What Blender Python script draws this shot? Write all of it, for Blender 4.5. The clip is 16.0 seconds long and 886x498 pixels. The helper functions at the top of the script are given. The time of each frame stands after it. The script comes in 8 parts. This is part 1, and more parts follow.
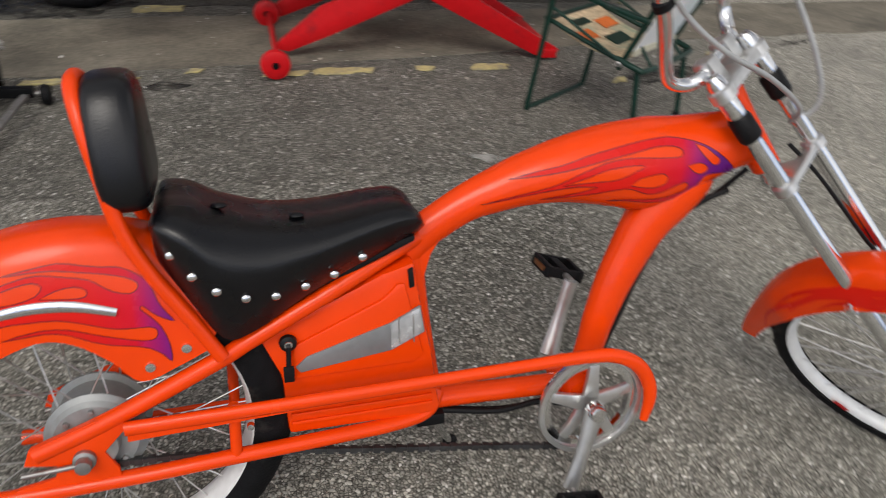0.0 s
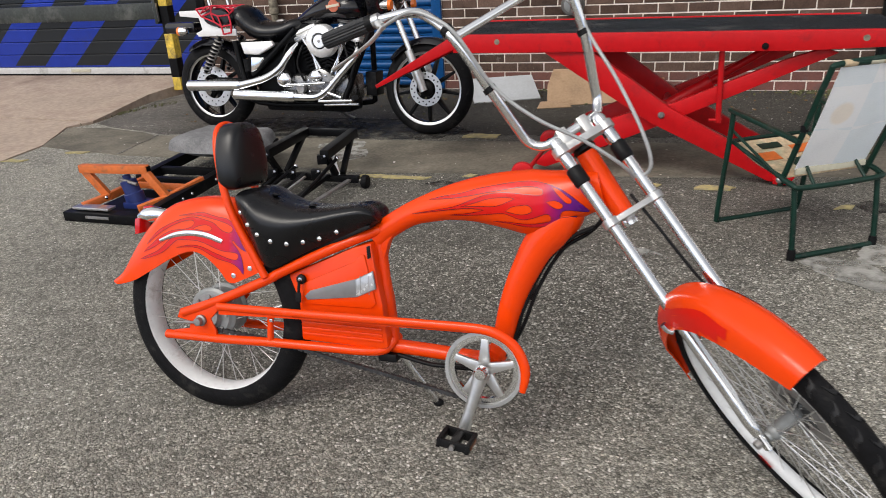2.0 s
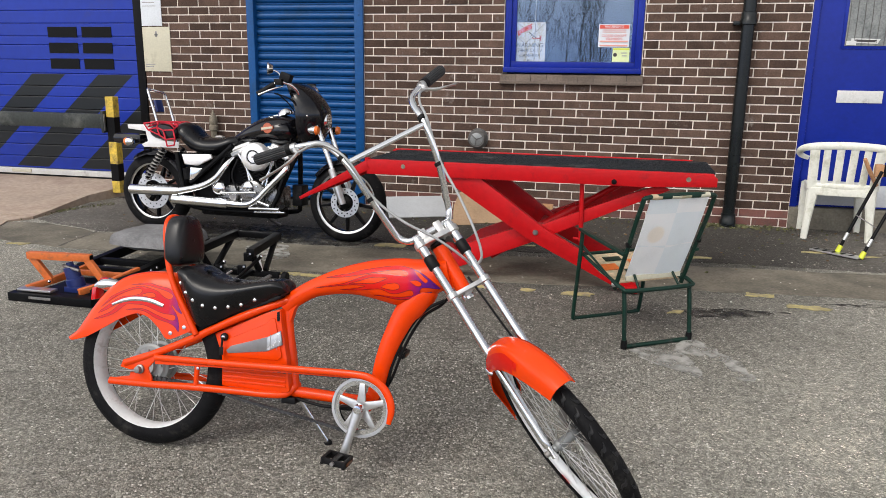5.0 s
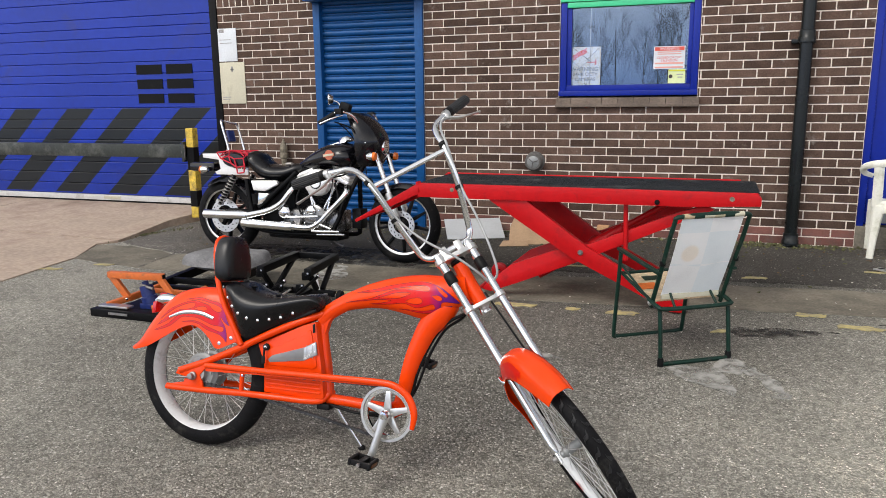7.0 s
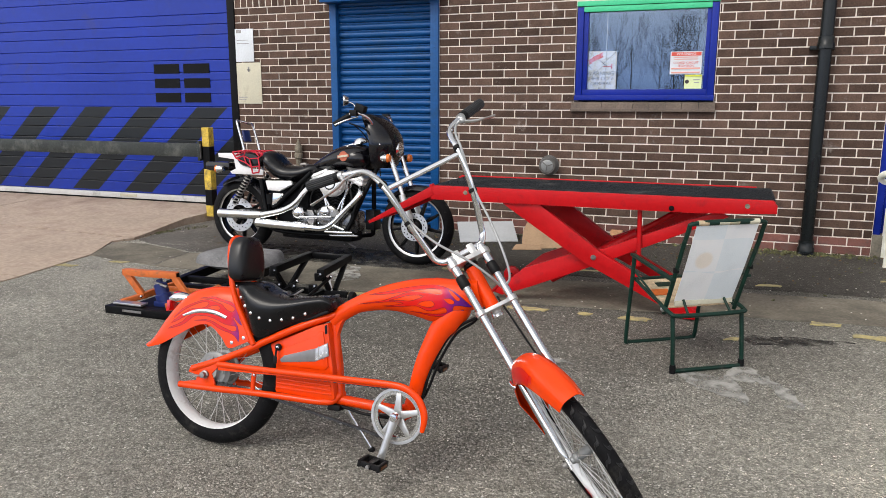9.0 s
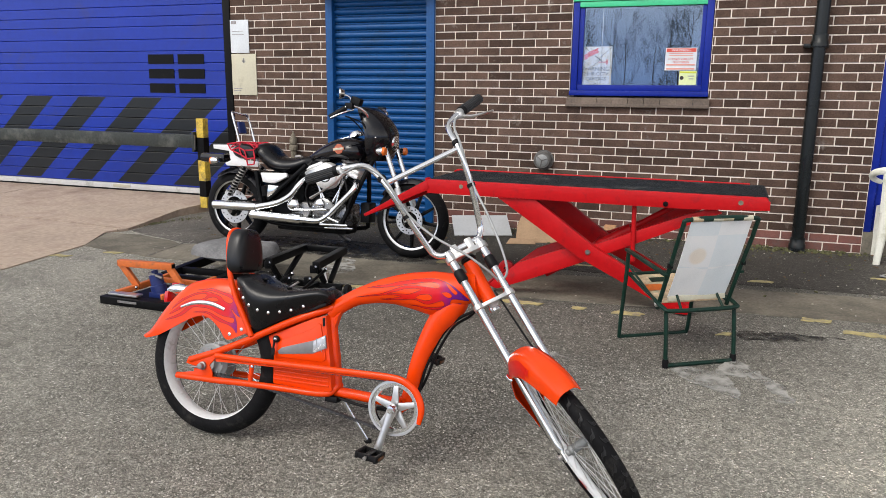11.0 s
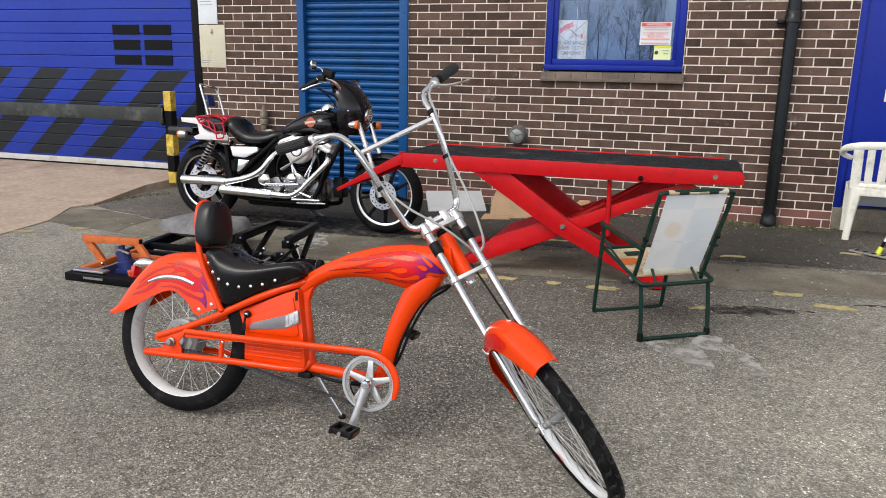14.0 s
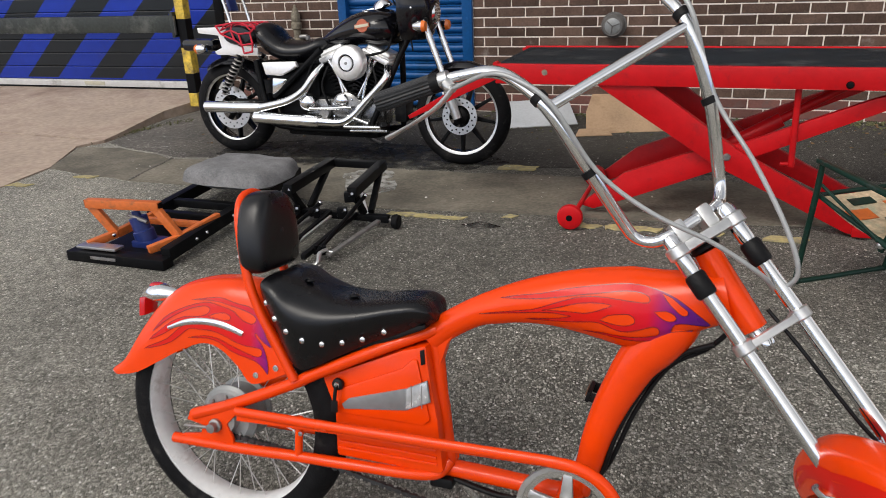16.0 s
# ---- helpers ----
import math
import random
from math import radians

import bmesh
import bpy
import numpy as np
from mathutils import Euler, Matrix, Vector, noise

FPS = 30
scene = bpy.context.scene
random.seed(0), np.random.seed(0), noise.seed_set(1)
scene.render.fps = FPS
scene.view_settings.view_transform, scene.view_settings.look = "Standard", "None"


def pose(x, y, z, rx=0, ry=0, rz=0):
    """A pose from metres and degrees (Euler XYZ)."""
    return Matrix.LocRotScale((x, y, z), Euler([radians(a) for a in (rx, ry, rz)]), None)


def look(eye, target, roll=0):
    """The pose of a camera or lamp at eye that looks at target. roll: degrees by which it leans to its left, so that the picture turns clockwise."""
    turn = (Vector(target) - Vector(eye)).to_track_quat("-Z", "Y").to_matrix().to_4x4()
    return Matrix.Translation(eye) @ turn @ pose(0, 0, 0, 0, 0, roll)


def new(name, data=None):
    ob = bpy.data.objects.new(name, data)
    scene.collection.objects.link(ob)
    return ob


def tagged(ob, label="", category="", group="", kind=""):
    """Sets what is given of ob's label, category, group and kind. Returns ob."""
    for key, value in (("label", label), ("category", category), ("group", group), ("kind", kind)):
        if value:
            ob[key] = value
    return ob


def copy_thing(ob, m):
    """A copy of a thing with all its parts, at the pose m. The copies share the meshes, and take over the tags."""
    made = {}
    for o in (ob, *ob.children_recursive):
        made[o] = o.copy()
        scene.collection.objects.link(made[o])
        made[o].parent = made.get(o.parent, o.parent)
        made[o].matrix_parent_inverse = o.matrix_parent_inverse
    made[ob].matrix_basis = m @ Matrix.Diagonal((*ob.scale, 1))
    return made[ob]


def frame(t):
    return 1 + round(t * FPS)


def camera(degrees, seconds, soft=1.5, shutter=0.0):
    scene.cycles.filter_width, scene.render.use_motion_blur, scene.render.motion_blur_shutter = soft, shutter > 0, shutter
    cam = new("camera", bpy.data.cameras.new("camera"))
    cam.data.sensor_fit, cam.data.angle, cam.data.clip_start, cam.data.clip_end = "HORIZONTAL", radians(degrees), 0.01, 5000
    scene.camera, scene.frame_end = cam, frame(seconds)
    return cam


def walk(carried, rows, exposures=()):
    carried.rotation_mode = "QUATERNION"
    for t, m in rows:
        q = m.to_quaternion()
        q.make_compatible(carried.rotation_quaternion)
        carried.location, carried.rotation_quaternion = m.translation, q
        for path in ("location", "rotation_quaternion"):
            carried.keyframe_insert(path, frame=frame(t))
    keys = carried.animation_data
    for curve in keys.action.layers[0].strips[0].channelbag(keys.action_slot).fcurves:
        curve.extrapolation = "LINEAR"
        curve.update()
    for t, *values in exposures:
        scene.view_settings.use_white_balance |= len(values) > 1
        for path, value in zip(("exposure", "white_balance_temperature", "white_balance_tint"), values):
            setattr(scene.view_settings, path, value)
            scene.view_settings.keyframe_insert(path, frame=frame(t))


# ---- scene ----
cam = camera(62.0, 16.0, soft=0.6, shutter=0.2)
PATH = [
    (0, (0.711, 0.423, 1.128), (1.234, 2.009, 0.028), 5.0),
    (0.5, (0.933, 0.401, 1.084), (0.826, 2.101, 0.036), 7.8),
    (1, (1.117, 0.193, 1.133), (0.777, 1.913, 0.17), 0.5),
    (1.5, (1.339, -0.069, 1.192), (0.825, 1.658, 0.323), -2.9),
    (2, (1.692, -0.265, 1.173), (1.091, 1.486, 0.415), -3.2),
    (2.5, (1.84, -0.491, 1.199), (1.322, 1.299, 0.474), -2.1),
    (3, (1.846, -0.719, 1.245), (1.401, 1.119, 0.594), -1.6),
    (3.5, (1.872, -0.798, 1.252), (1.419, 1.058, 0.66), -0.5),
    (4, (1.885, -0.814, 1.258), (1.443, 1.066, 0.736), 0.6),
    (4.2, (1.891, -0.814, 1.256), (1.466, 1.074, 0.75), 0.7),
    (6.3, (2.229, -0.96, 1.273), (1.704, 0.925, 0.857), 0.5),
    (6.5, (2.236, -0.967, 1.276), (1.673, 0.906, 0.86), -0.0),
    (7, (2.234, -0.958, 1.276), (1.593, 0.894, 0.879), -0.6),
    (7.5, (2.239, -0.953, 1.278), (1.553, 0.884, 0.882), -0.5),
    (8, (2.237, -0.953, 1.278), (1.544, 0.881, 0.885), -0.5),
    (8.5, (2.236, -0.954, 1.279), (1.553, 0.885, 0.889), -0.2),
    (11, (2.221, -0.985, 1.288), (1.569, 0.861, 0.878), 0.7),
    (11.5, (2.222, -0.982, 1.283), (1.587, 0.861, 0.836), 1.1),
    (12, (2.228, -0.977, 1.279), (1.616, 0.865, 0.793), 1.4),
    (12.5, (2.239, -0.964, 1.274), (1.642, 0.876, 0.766), 0.7),
    (13, (2.241, -0.955, 1.273), (1.65, 0.886, 0.764), 0.1),
    (13.5, (2.24, -0.953, 1.267), (1.681, 0.904, 0.776), -0.0),
    (14, (2.2, -0.946, 1.26), (1.622, 0.911, 0.792), 1.1),
    (14.5, (1.969, -0.859, 1.254), (1.25, 0.946, 0.779), -0.2),
    (15, (1.773, -0.699, 1.259), (1.041, 1.077, 0.704), -2.6),
    (15.5, (1.631, -0.304, 1.234), (0.913, 1.441, 0.57), -2.0),
    (16, (1.453, 0.077, 1.235), (0.821, 1.824, 0.494), -2.4),
]
walk(cam, [(t, look(eye, target, roll)) for t, eye, target, roll in PATH],
     [(0, 0.52), (1, 0.58), (2, 0.72), (3, 0.79), (4, 0.79), (8.5, 0.82), (14.5, 0.8), (15.3, 0.76), (16, 0.60)])

# ---- world and sun: overcast day ----
world = bpy.data.worlds.new("overcast_sky")
scene.world = world
world.use_nodes = True
wn, wl = world.node_tree.nodes, world.node_tree.links
wn.clear()
SUN_EL, SUN_AZ = 48.0, 205.0
sky = wn.new("ShaderNodeTexSky")
sky.sky_type, sky.sun_disc = "NISHITA", False
sky.sun_elevation, sky.sun_rotation = radians(SUN_EL), radians(SUN_AZ)
sky.air_density, sky.dust_density = 0.88, 1.55
grey = wn.new("ShaderNodeHueSaturation")
grey.inputs["Saturation"].default_value = 0.12
wl.new(sky.outputs["Color"], grey.inputs["Color"])
wco = wn.new("ShaderNodeTexCoord")
cloud = wn.new("ShaderNodeTexNoise")
cloud.inputs["Scale"].default_value = 2.2
cloud.inputs["Detail"].default_value = 6
wl.new(wco.outputs["Generated"], cloud.inputs["Vector"])
cramp = wn.new("ShaderNodeValToRGB")
cramp.color_ramp.elements[0].position, cramp.color_ramp.elements[0].color = 0.3, (0.56, 0.62, 0.74, 1)
cramp.color_ramp.elements[1].position, cramp.color_ramp.elements[1].color = 0.7, (1.25, 1.22, 1.18, 1)
wl.new(cloud.outputs["Fac"], cramp.inputs["Fac"])
cmul = wn.new("ShaderNodeMix")
cmul.data_type, cmul.blend_type = "RGBA", "MULTIPLY"
cmul.inputs["Factor"].default_value = 1.0
wl.new(grey.outputs["Color"], cmul.inputs["A"])
wl.new(cramp.outputs["Color"], cmul.inputs["B"])
wbg = wn.new("ShaderNodeBackground")
wbg.inputs["Strength"].default_value = 0.15
wsep = wn.new("ShaderNodeSeparateXYZ")
wl.new(wco.outputs["Generated"], wsep.inputs["Vector"])
hramp = wn.new("ShaderNodeValToRGB")
hramp.color_ramp.elements[0].position, hramp.color_ramp.elements[0].color = 0.0, (0.50, 0.68, 1.06, 1)
hramp.color_ramp.elements[1].position, hramp.color_ramp.elements[1].color = 0.17, (1.06, 1.02, 0.97, 1)
wl.new(wsep.outputs["Z"], hramp.inputs["Fac"])
hmul = wn.new("ShaderNodeMix")
hmul.data_type, hmul.blend_type = "RGBA", "MULTIPLY"
hmul.inputs["Factor"].default_value = 1.0
wl.new(cmul.outputs["Result"], hmul.inputs["A"])
wl.new(hramp.outputs["Color"], hmul.inputs["B"])
wl.new(hmul.outputs["Result"], wbg.inputs["Color"])
wout = wn.new("ShaderNodeOutputWorld")
wl.new(wbg.outputs["Background"], wout.inputs["Surface"])
sun_data = bpy.data.lights.new("sun", "SUN")
sun_data.energy, sun_data.angle, sun_data.color = 0.7, radians(25), (1.0, 0.94, 0.85)
sun = new("sun", sun_data)
_az, _el = radians(SUN_AZ), radians(SUN_EL)
_dir = Vector((math.sin(_az) * math.cos(_el), math.cos(_az) * math.cos(_el), math.sin(_el)))
sun.matrix_world = look(_dir * 30, (0, 0, 0))
tagged(sun, "sun behind an overcast sky", "sun", kind="structure")

# ---- materials ----
def ramp_of(nodes, stops):
    r = nodes.new("ShaderNodeValToRGB")
    while len(r.color_ramp.elements) > 1:
        r.color_ramp.elements.remove(r.color_ramp.elements[-1])
    r.color_ramp.elements[0].position, r.color_ramp.elements[0].color = stops[0][0], (*stops[0][1], 1)
    for p, c in stops[1:]:
        e = r.color_ramp.elements.new(p)
        e.color = (*c, 1)
    return r


def mat(name, col, rough=0.5, metal=0.0, var=0.12, scale=6.0, fine=60.0, bump=0.0, bscale=120.0, coat=0.0, dirt=None, rvar=0.1, random_piece=0.0, trans=0.0, spec=0.5):
    """Painted or plain surface: two scales of variation in colour and gloss, fine relief, dirt in patches."""
    m = bpy.data.materials.new(name)
    m.use_nodes = True
    n, l = m.node_tree.nodes, m.node_tree.links
    b = n["Principled BSDF"]
    tc = n.new("ShaderNodeTexCoord")
    place = n.new("ShaderNodeVectorMath")
    place.operation = "ADD"
    l.new(tc.outputs["Object"], place.inputs[0])
    if random_piece:
        where = n.new("ShaderNodeObjectInfo")
        l.new(where.outputs["Location"], place.inputs[1])
    big = n.new("ShaderNodeTexNoise")
    big.inputs["Scale"].default_value, big.inputs["Detail"].default_value = scale, 5
    l.new(place.outputs["Vector"], big.inputs["Vector"])
    small = n.new("ShaderNodeTexNoise")
    small.inputs["Scale"].default_value, small.inputs["Detail"].default_value = fine, 3
    l.new(place.outputs["Vector"], small.inputs["Vector"])
    mixn = n.new("ShaderNodeMath")
    mixn.operation = "MULTIPLY_ADD"
    mixn.inputs[1].default_value = 0.45
    l.new(small.outputs["Fac"], mixn.inputs[0])
    half = n.new("ShaderNodeMath")
    half.operation = "MULTIPLY"
    half.inputs[1].default_value = 0.55
    l.new(big.outputs["Fac"], half.inputs[0])
    l.new(half.outputs[0], mixn.inputs[2])
    lo = tuple(c * (1 - var * 2) for c in col)
    hi = tuple(min(1, c * (1 + var * 2)) for c in col)
    cr = ramp_of(n, [(0.3, lo), (0.5, col), (0.7, hi)])
    l.new(mixn.outputs[0], cr.inputs["Fac"])
    last = cr.outputs["Color"]
    if random_piece:
        oi = n.new("ShaderNodeObjectInfo")
        hs = n.new("ShaderNodeHueSaturation")
        mr = n.new("ShaderNodeMapRange")
        mr.inputs["To Min"].default_value, mr.inputs["To Max"].default_value = 1 - random_piece, 1 + random_piece
        l.new(oi.outputs["Random"], mr.inputs["Value"])
        l.new(mr.outputs["Result"], hs.inputs["Value"])
        l.new(last, hs.inputs["Color"])
        last = hs.outputs["Color"]
    if dirt:
        dcol, amount, dscale = dirt
        dn = n.new("ShaderNodeTexNoise")
        dn.inputs["Scale"].default_value, dn.inputs["Detail"].default_value, dn.inputs["Roughness"].default_value = dscale, 8, 0.7
        l.new(place.outputs["Vector"], dn.inputs["Vector"])
        dr = ramp_of(n, [(0.62 - amount * 0.3, (0, 0, 0)), (0.72, (1, 1, 1))])
        l.new(dn.outputs["Fac"], dr.inputs["Fac"])
        dm = n.new("ShaderNodeMix")
        dm.data_type = "RGBA"
        l.new(dr.outputs["Color"], dm.inputs["Factor"])
        l.new(last, dm.inputs["A"])
        dm.inputs["B"].default_value = (*dcol, 1)
        last = dm.outputs["Result"]
    l.new(last, b.inputs["Base Color"])
    b.inputs["Metallic"].default_value = metal
    rr = n.new("ShaderNodeMapRange")
    rr.inputs["To Min"].default_value, rr.inputs["To Max"].default_value = max(0.02, rough - rvar), min(1, rough + rvar)
    l.new(big.outputs["Fac"], rr.inputs["Value"])
    l.new(rr.outputs["Result"], b.inputs["Roughness"])
    b.inputs["Coat Weight"].default_value = coat
    b.inputs["Specular IOR Level"].default_value = spec
    b.inputs["Coat Roughness"].default_value = 0.06
    if trans:
        b.inputs["Transmission Weight"].default_value = trans
    if bump:
        bn = n.new("ShaderNodeTexNoise")
        bn.inputs["Scale"].default_value, bn.inputs["Detail"].default_value = bscale, 4
        l.new(tc.outputs["Object"], bn.inputs["Vector"])
        bp = n.new("ShaderNodeBump")
        bp.inputs["Strength"].default_value, bp.inputs["Distance"].default_value = bump, 0.004
        l.new(bn.outputs["Fac"], bp.inputs["Height"])
        l.new(bp.outputs["Normal"], b.inputs["Normal"])
    return m


def per_island(m, amount):
    """The joined pieces of a surface differ in tone from one to the next."""
    c = m.copy()
    n, l = c.node_tree.nodes, c.node_tree.links
    info = [k for k in n if k.bl_idname == "ShaderNodeObjectInfo" and k.outputs["Random"].links][0]
    target = info.outputs["Random"].links[0].to_socket
    geo = n.new("ShaderNodeNewGeometry")
    l.new(geo.outputs["Random Per Island"], target)
    return c


def asphalt_material(name, base, white=0.985, grain=125.0, gap=0.56, stain_range=(0.7, 1.3)):
    """Worn tarmac: close-packed stone chips of many greys, dark binder between them, stains at metre scale."""
    m = bpy.data.materials.new(name)
    m.use_nodes = True
    n, l = m.node_tree.nodes, m.node_tree.links
    b = n["Principled BSDF"]
    tc = n.new("ShaderNodeTexCoord")
    warp = n.new("ShaderNodeTexNoise")
    warp.inputs["Scale"].default_value, warp.inputs["Detail"].default_value = 90, 2
    l.new(tc.outputs["Object"], warp.inputs["Vector"])
    wv = n.new("ShaderNodeVectorMath")
    wv.operation = "MULTIPLY_ADD"
    wv.inputs[1].default_value = (0.006, 0.006, 0.006)
    l.new(warp.outputs["Color"], wv.inputs[0])
    l.new(tc.outputs["Object"], wv.inputs[2])
    cells = n.new("ShaderNodeTexVoronoi")
    cells.inputs["Scale"].default_value = grain
    l.new(wv.outputs["Vector"], cells.inputs["Vector"])
    edge = n.new("ShaderNodeTexVoronoi")
    edge.feature = "DISTANCE_TO_EDGE"
    edge.inputs["Scale"].default_value = grain
    l.new(wv.outputs["Vector"], edge.inputs["Vector"])
    sep = n.new("ShaderNodeSeparateColor")
    l.new(cells.outputs["Color"], sep.inputs["Color"])
    tone = ramp_of(n, [(0.0, tuple(c * 0.62 for c in base)), (0.45, tuple(c * 0.99 for c in base)), (0.8, tuple(c * 1.32 for c in base)), (white - 0.02, tuple(c * 1.7 for c in base)), (white, (0.52, 0.50, 0.46)), (1.0, (0.66, 0.64, 0.60))])
    l.new(sep.outputs["Red"], tone.inputs["Fac"])
    seam = ramp_of(n, [(0.015, (gap, gap, gap)), (0.15, (1, 1, 1))])
    l.new(edge.outputs["Distance"], seam.inputs["Fac"])
    stain = n.new("ShaderNodeTexNoise")
    stain.inputs["Scale"].default_value, stain.inputs["Detail"].default_value, stain.inputs["Roughness"].default_value = 0.8, 9, 0.68
    l.new(tc.outputs["Object"], stain.inputs["Vector"])
    lo, hi = stain_range
    wash = ramp_of(n, [(0.3, (lo, lo, lo * 0.98)), (0.5, (1, 1, 1)), (0.7, (hi, hi * 0.99, hi * 0.97))])
    l.new(stain.outputs["Fac"], wash.inputs["Fac"])
    last = tone.outputs["Color"]
    # tone is darker at high y near x 0.7, paler outwards and at low y
    sp = n.new("ShaderNodeSeparateXYZ")
    l.new(tc.outputs["Object"], sp.inputs["Vector"])
    wob = n.new("ShaderNodeMath")
    wob.operation = "MULTIPLY_ADD"
    wob.inputs[1].default_value = 1.6
    l.new(stain.outputs["Fac"], wob.inputs[0])
    side = n.new("ShaderNodeMath")
    side.operation = "SUBTRACT"
    side.inputs[1].default_value = 0.7
    l.new(sp.outputs["X"], side.inputs[0])
    square = n.new("ShaderNodeMath")
    square.operation = "MULTIPLY"
    l.new(side.outputs[0], square.inputs[0])
    l.new(side.outputs[0], square.inputs[1])
    tilt = n.new("ShaderNodeMath")
    tilt.operation = "MULTIPLY_ADD"
    tilt.inputs[1].default_value = -0.5
    l.new(square.outputs[0], tilt.inputs[0])
    l.new(sp.outputs["Y"], tilt.inputs[2])
    l.new(tilt.outputs[0], wob.inputs[2])
    yard_tone = n.new("ShaderNodeMapRange")
    yard_tone.interpolation_type = "SMOOTHSTEP"
    yard_tone.inputs["From Min"].default_value, yard_tone.inputs["From Max"].default_value = 3.3, -0.2
    yard_tone.inputs["To Min"].default_value, yard_tone.inputs["To Max"].default_value = 0.74, 1.76
    l.new(wob.outputs[0], yard_tone.inputs["Value"])
    yard_tone_c = n.new("ShaderNodeCombineColor")
    for k in ("Red", "Green", "Blue"):
        l.new(yard_tone.outputs["Result"], yard_tone_c.inputs[k])
    mid = n.new("ShaderNodeTexNoise")
    mid.inputs["Scale"].default_value, mid.inputs["Detail"].default_value, mid.inputs["Roughness"].default_value = 22, 6, 0.7
    l.new(tc.outputs["Object"], mid.inputs["Vector"])
    patchy = ramp_of(n, [(0.32, (0.74, 0.74, 0.73)), (0.5, (1, 1, 1)), (0.68, (1.22, 1.21, 1.19))])
    l.new(mid.outputs["Fac"], patchy.inputs["Fac"])
    for other in (seam, wash, yard_tone_c, patchy):
        mx = n.new("ShaderNodeMix")
        mx.data_type, mx.blend_type = "RGBA", "MULTIPLY"
        mx.inputs["Factor"].default_value = 1.0
        l.new(last, mx.inputs["A"])
        l.new(other.outputs["Color"], mx.inputs["B"])
        last = mx.outputs["Result"]
    l.new(last, b.inputs["Base Color"])
    rr = n.new("ShaderNodeMapRange")
    rr.inputs["To Min"].default_value, rr.inputs["To Max"].default_value = 0.6, 0.85
    l.new(stain.outputs["Fac"], rr.inputs["Value"])
    l.new(rr.outputs["Result"], b.inputs["Roughness"])
    b.inputs["Specular IOR Level"].default_value = 0.2
    bp = n.new("ShaderNodeBump")
    bp.inputs["Strength"].default_value, bp.inputs["Distance"].default_value = 0.9, 0.007
    l.new(seam.outputs["Color"], bp.inputs["Height"])
    l.new(bp.outputs["Normal"], b.inputs["Normal"])
    return m


def stripe_material(name, blue, black):
    """Blue door paint with slanting black hazard stripes along the lower part."""
    m = mat(name, blue, rough=0.36, spec=0.35, var=0.08, scale=1.2, fine=14, bump=0.15, bscale=18, dirt=((0.02, 0.03, 0.20), 0.12, 1.7))
    n, l = m.node_tree.nodes, m.node_tree.links
    b = n["Principled BSDF"]
    old = b.inputs["Base Color"].links[0].from_socket
    tc = n.new("ShaderNodeTexCoord")
    sp = n.new("ShaderNodeSeparateXYZ")
    l.new(tc.outputs["Object"], sp.inputs["Vector"])

    def op(kind, a, bb=None):
        k = n.new("ShaderNodeMath")
        k.operation = kind
        for i, v in enumerate((a, bb)):
            if v is None:
                continue
            if isinstance(v, (int, float)):
                k.inputs[i].default_value = v
            else:
                l.new(v, k.inputs[i])
        return k.outputs[0]
    shift = op("SUBTRACT", sp.outputs["X"], op("MULTIPLY", sp.outputs["Z"], 1.14))
    wrap = op("MODULO", op("ADD", shift, 40 * 0.812 + 6.308), 0.812)
    inside = op("LESS_THAN", wrap, 0.41)
    low = op("LESS_THAN", sp.outputs["Z"], 1.215)
    high = op("GREATER_THAN", sp.outputs["Z"], 0.22)
    fac = op("MULTIPLY", op("MULTIPLY", inside, low), high)
    mx = n.new("ShaderNodeMix")
    mx.data_type = "RGBA"
    l.new(fac, mx.inputs["Factor"])
    l.new(old, mx.inputs["A"])
    mx.inputs["B"].default_value = (*black, 1)
    l.new(mx.outputs["Result"], b.inputs["Base Color"])
    return m


def flame_material(name, x0, x1):
    """Flame paint that runs from purple through magenta to crimson along the part."""
    m = mat(name, (0.5, 0.02, 0.03), rough=0.26, var=0.05, coat=0.08, spec=0.2)
    n, l = m.node_tree.nodes, m.node_tree.links
    b = n["Principled BSDF"]
    tc = n.new("ShaderNodeTexCoord")
    sp = n.new("ShaderNodeSeparateXYZ")
    l.new(tc.outputs["Object"], sp.inputs["Vector"])
    mr = n.new("ShaderNodeMapRange")
    mr.inputs["From Min"].default_value, mr.inputs["From Max"].default_value = x0, x1
    l.new(sp.outputs["X"], mr.inputs["Value"])
    cr = ramp_of(n, [(0.0, (0.62, 0.013, 0.004)), (0.70, (0.61, 0.010, 0.006)), (0.83, (0.56, 0.006, 0.020)), (0.88, (0.34, 0.007, 0.10)), (0.94, (0.14, 0.008, 0.17)), (1.0, (0.10, 0.008, 0.17))])
    l.new(mr.outputs["Result"], cr.inputs["Fac"])
    l.new(cr.outputs["Color"], b.inputs["Base Color"])
    return m


M_ASPHALT = asphalt_material("tarmac", (0.262, 0.252, 0.220), 0.980, 140.0, 0.36, (0.60, 1.28))
M_ASPHALT2 = asphalt_material("dark_tarmac", (0.118, 0.110, 0.098), 0.993, 140.0, 0.5, (0.6, 1.5))
M_CHIP = mat("stone_chip", (0.335, 0.323, 0.285), rough=0.75, var=0.1, scale=60, fine=300, random_piece=0.40, spec=0.3)
M_CHIP = per_island(M_CHIP, 0.55)
M_CHIP_WHITE = mat("pale_stone_chip", (0.62, 0.60, 0.56), rough=0.7, var=0.1, scale=60, fine=300)
M_OUTLINE = mat("dark_red_outline", (0.10, 0.004, 0.012), rough=0.25, var=0.05, coat=0.5)
M_GREYPAINT = mat("grey_cast_metal", (0.24, 0.25, 0.25), rough=0.45, metal=0.3, var=0.1, dirt=((0.2, 0.2, 0.19), 0.3, 20))
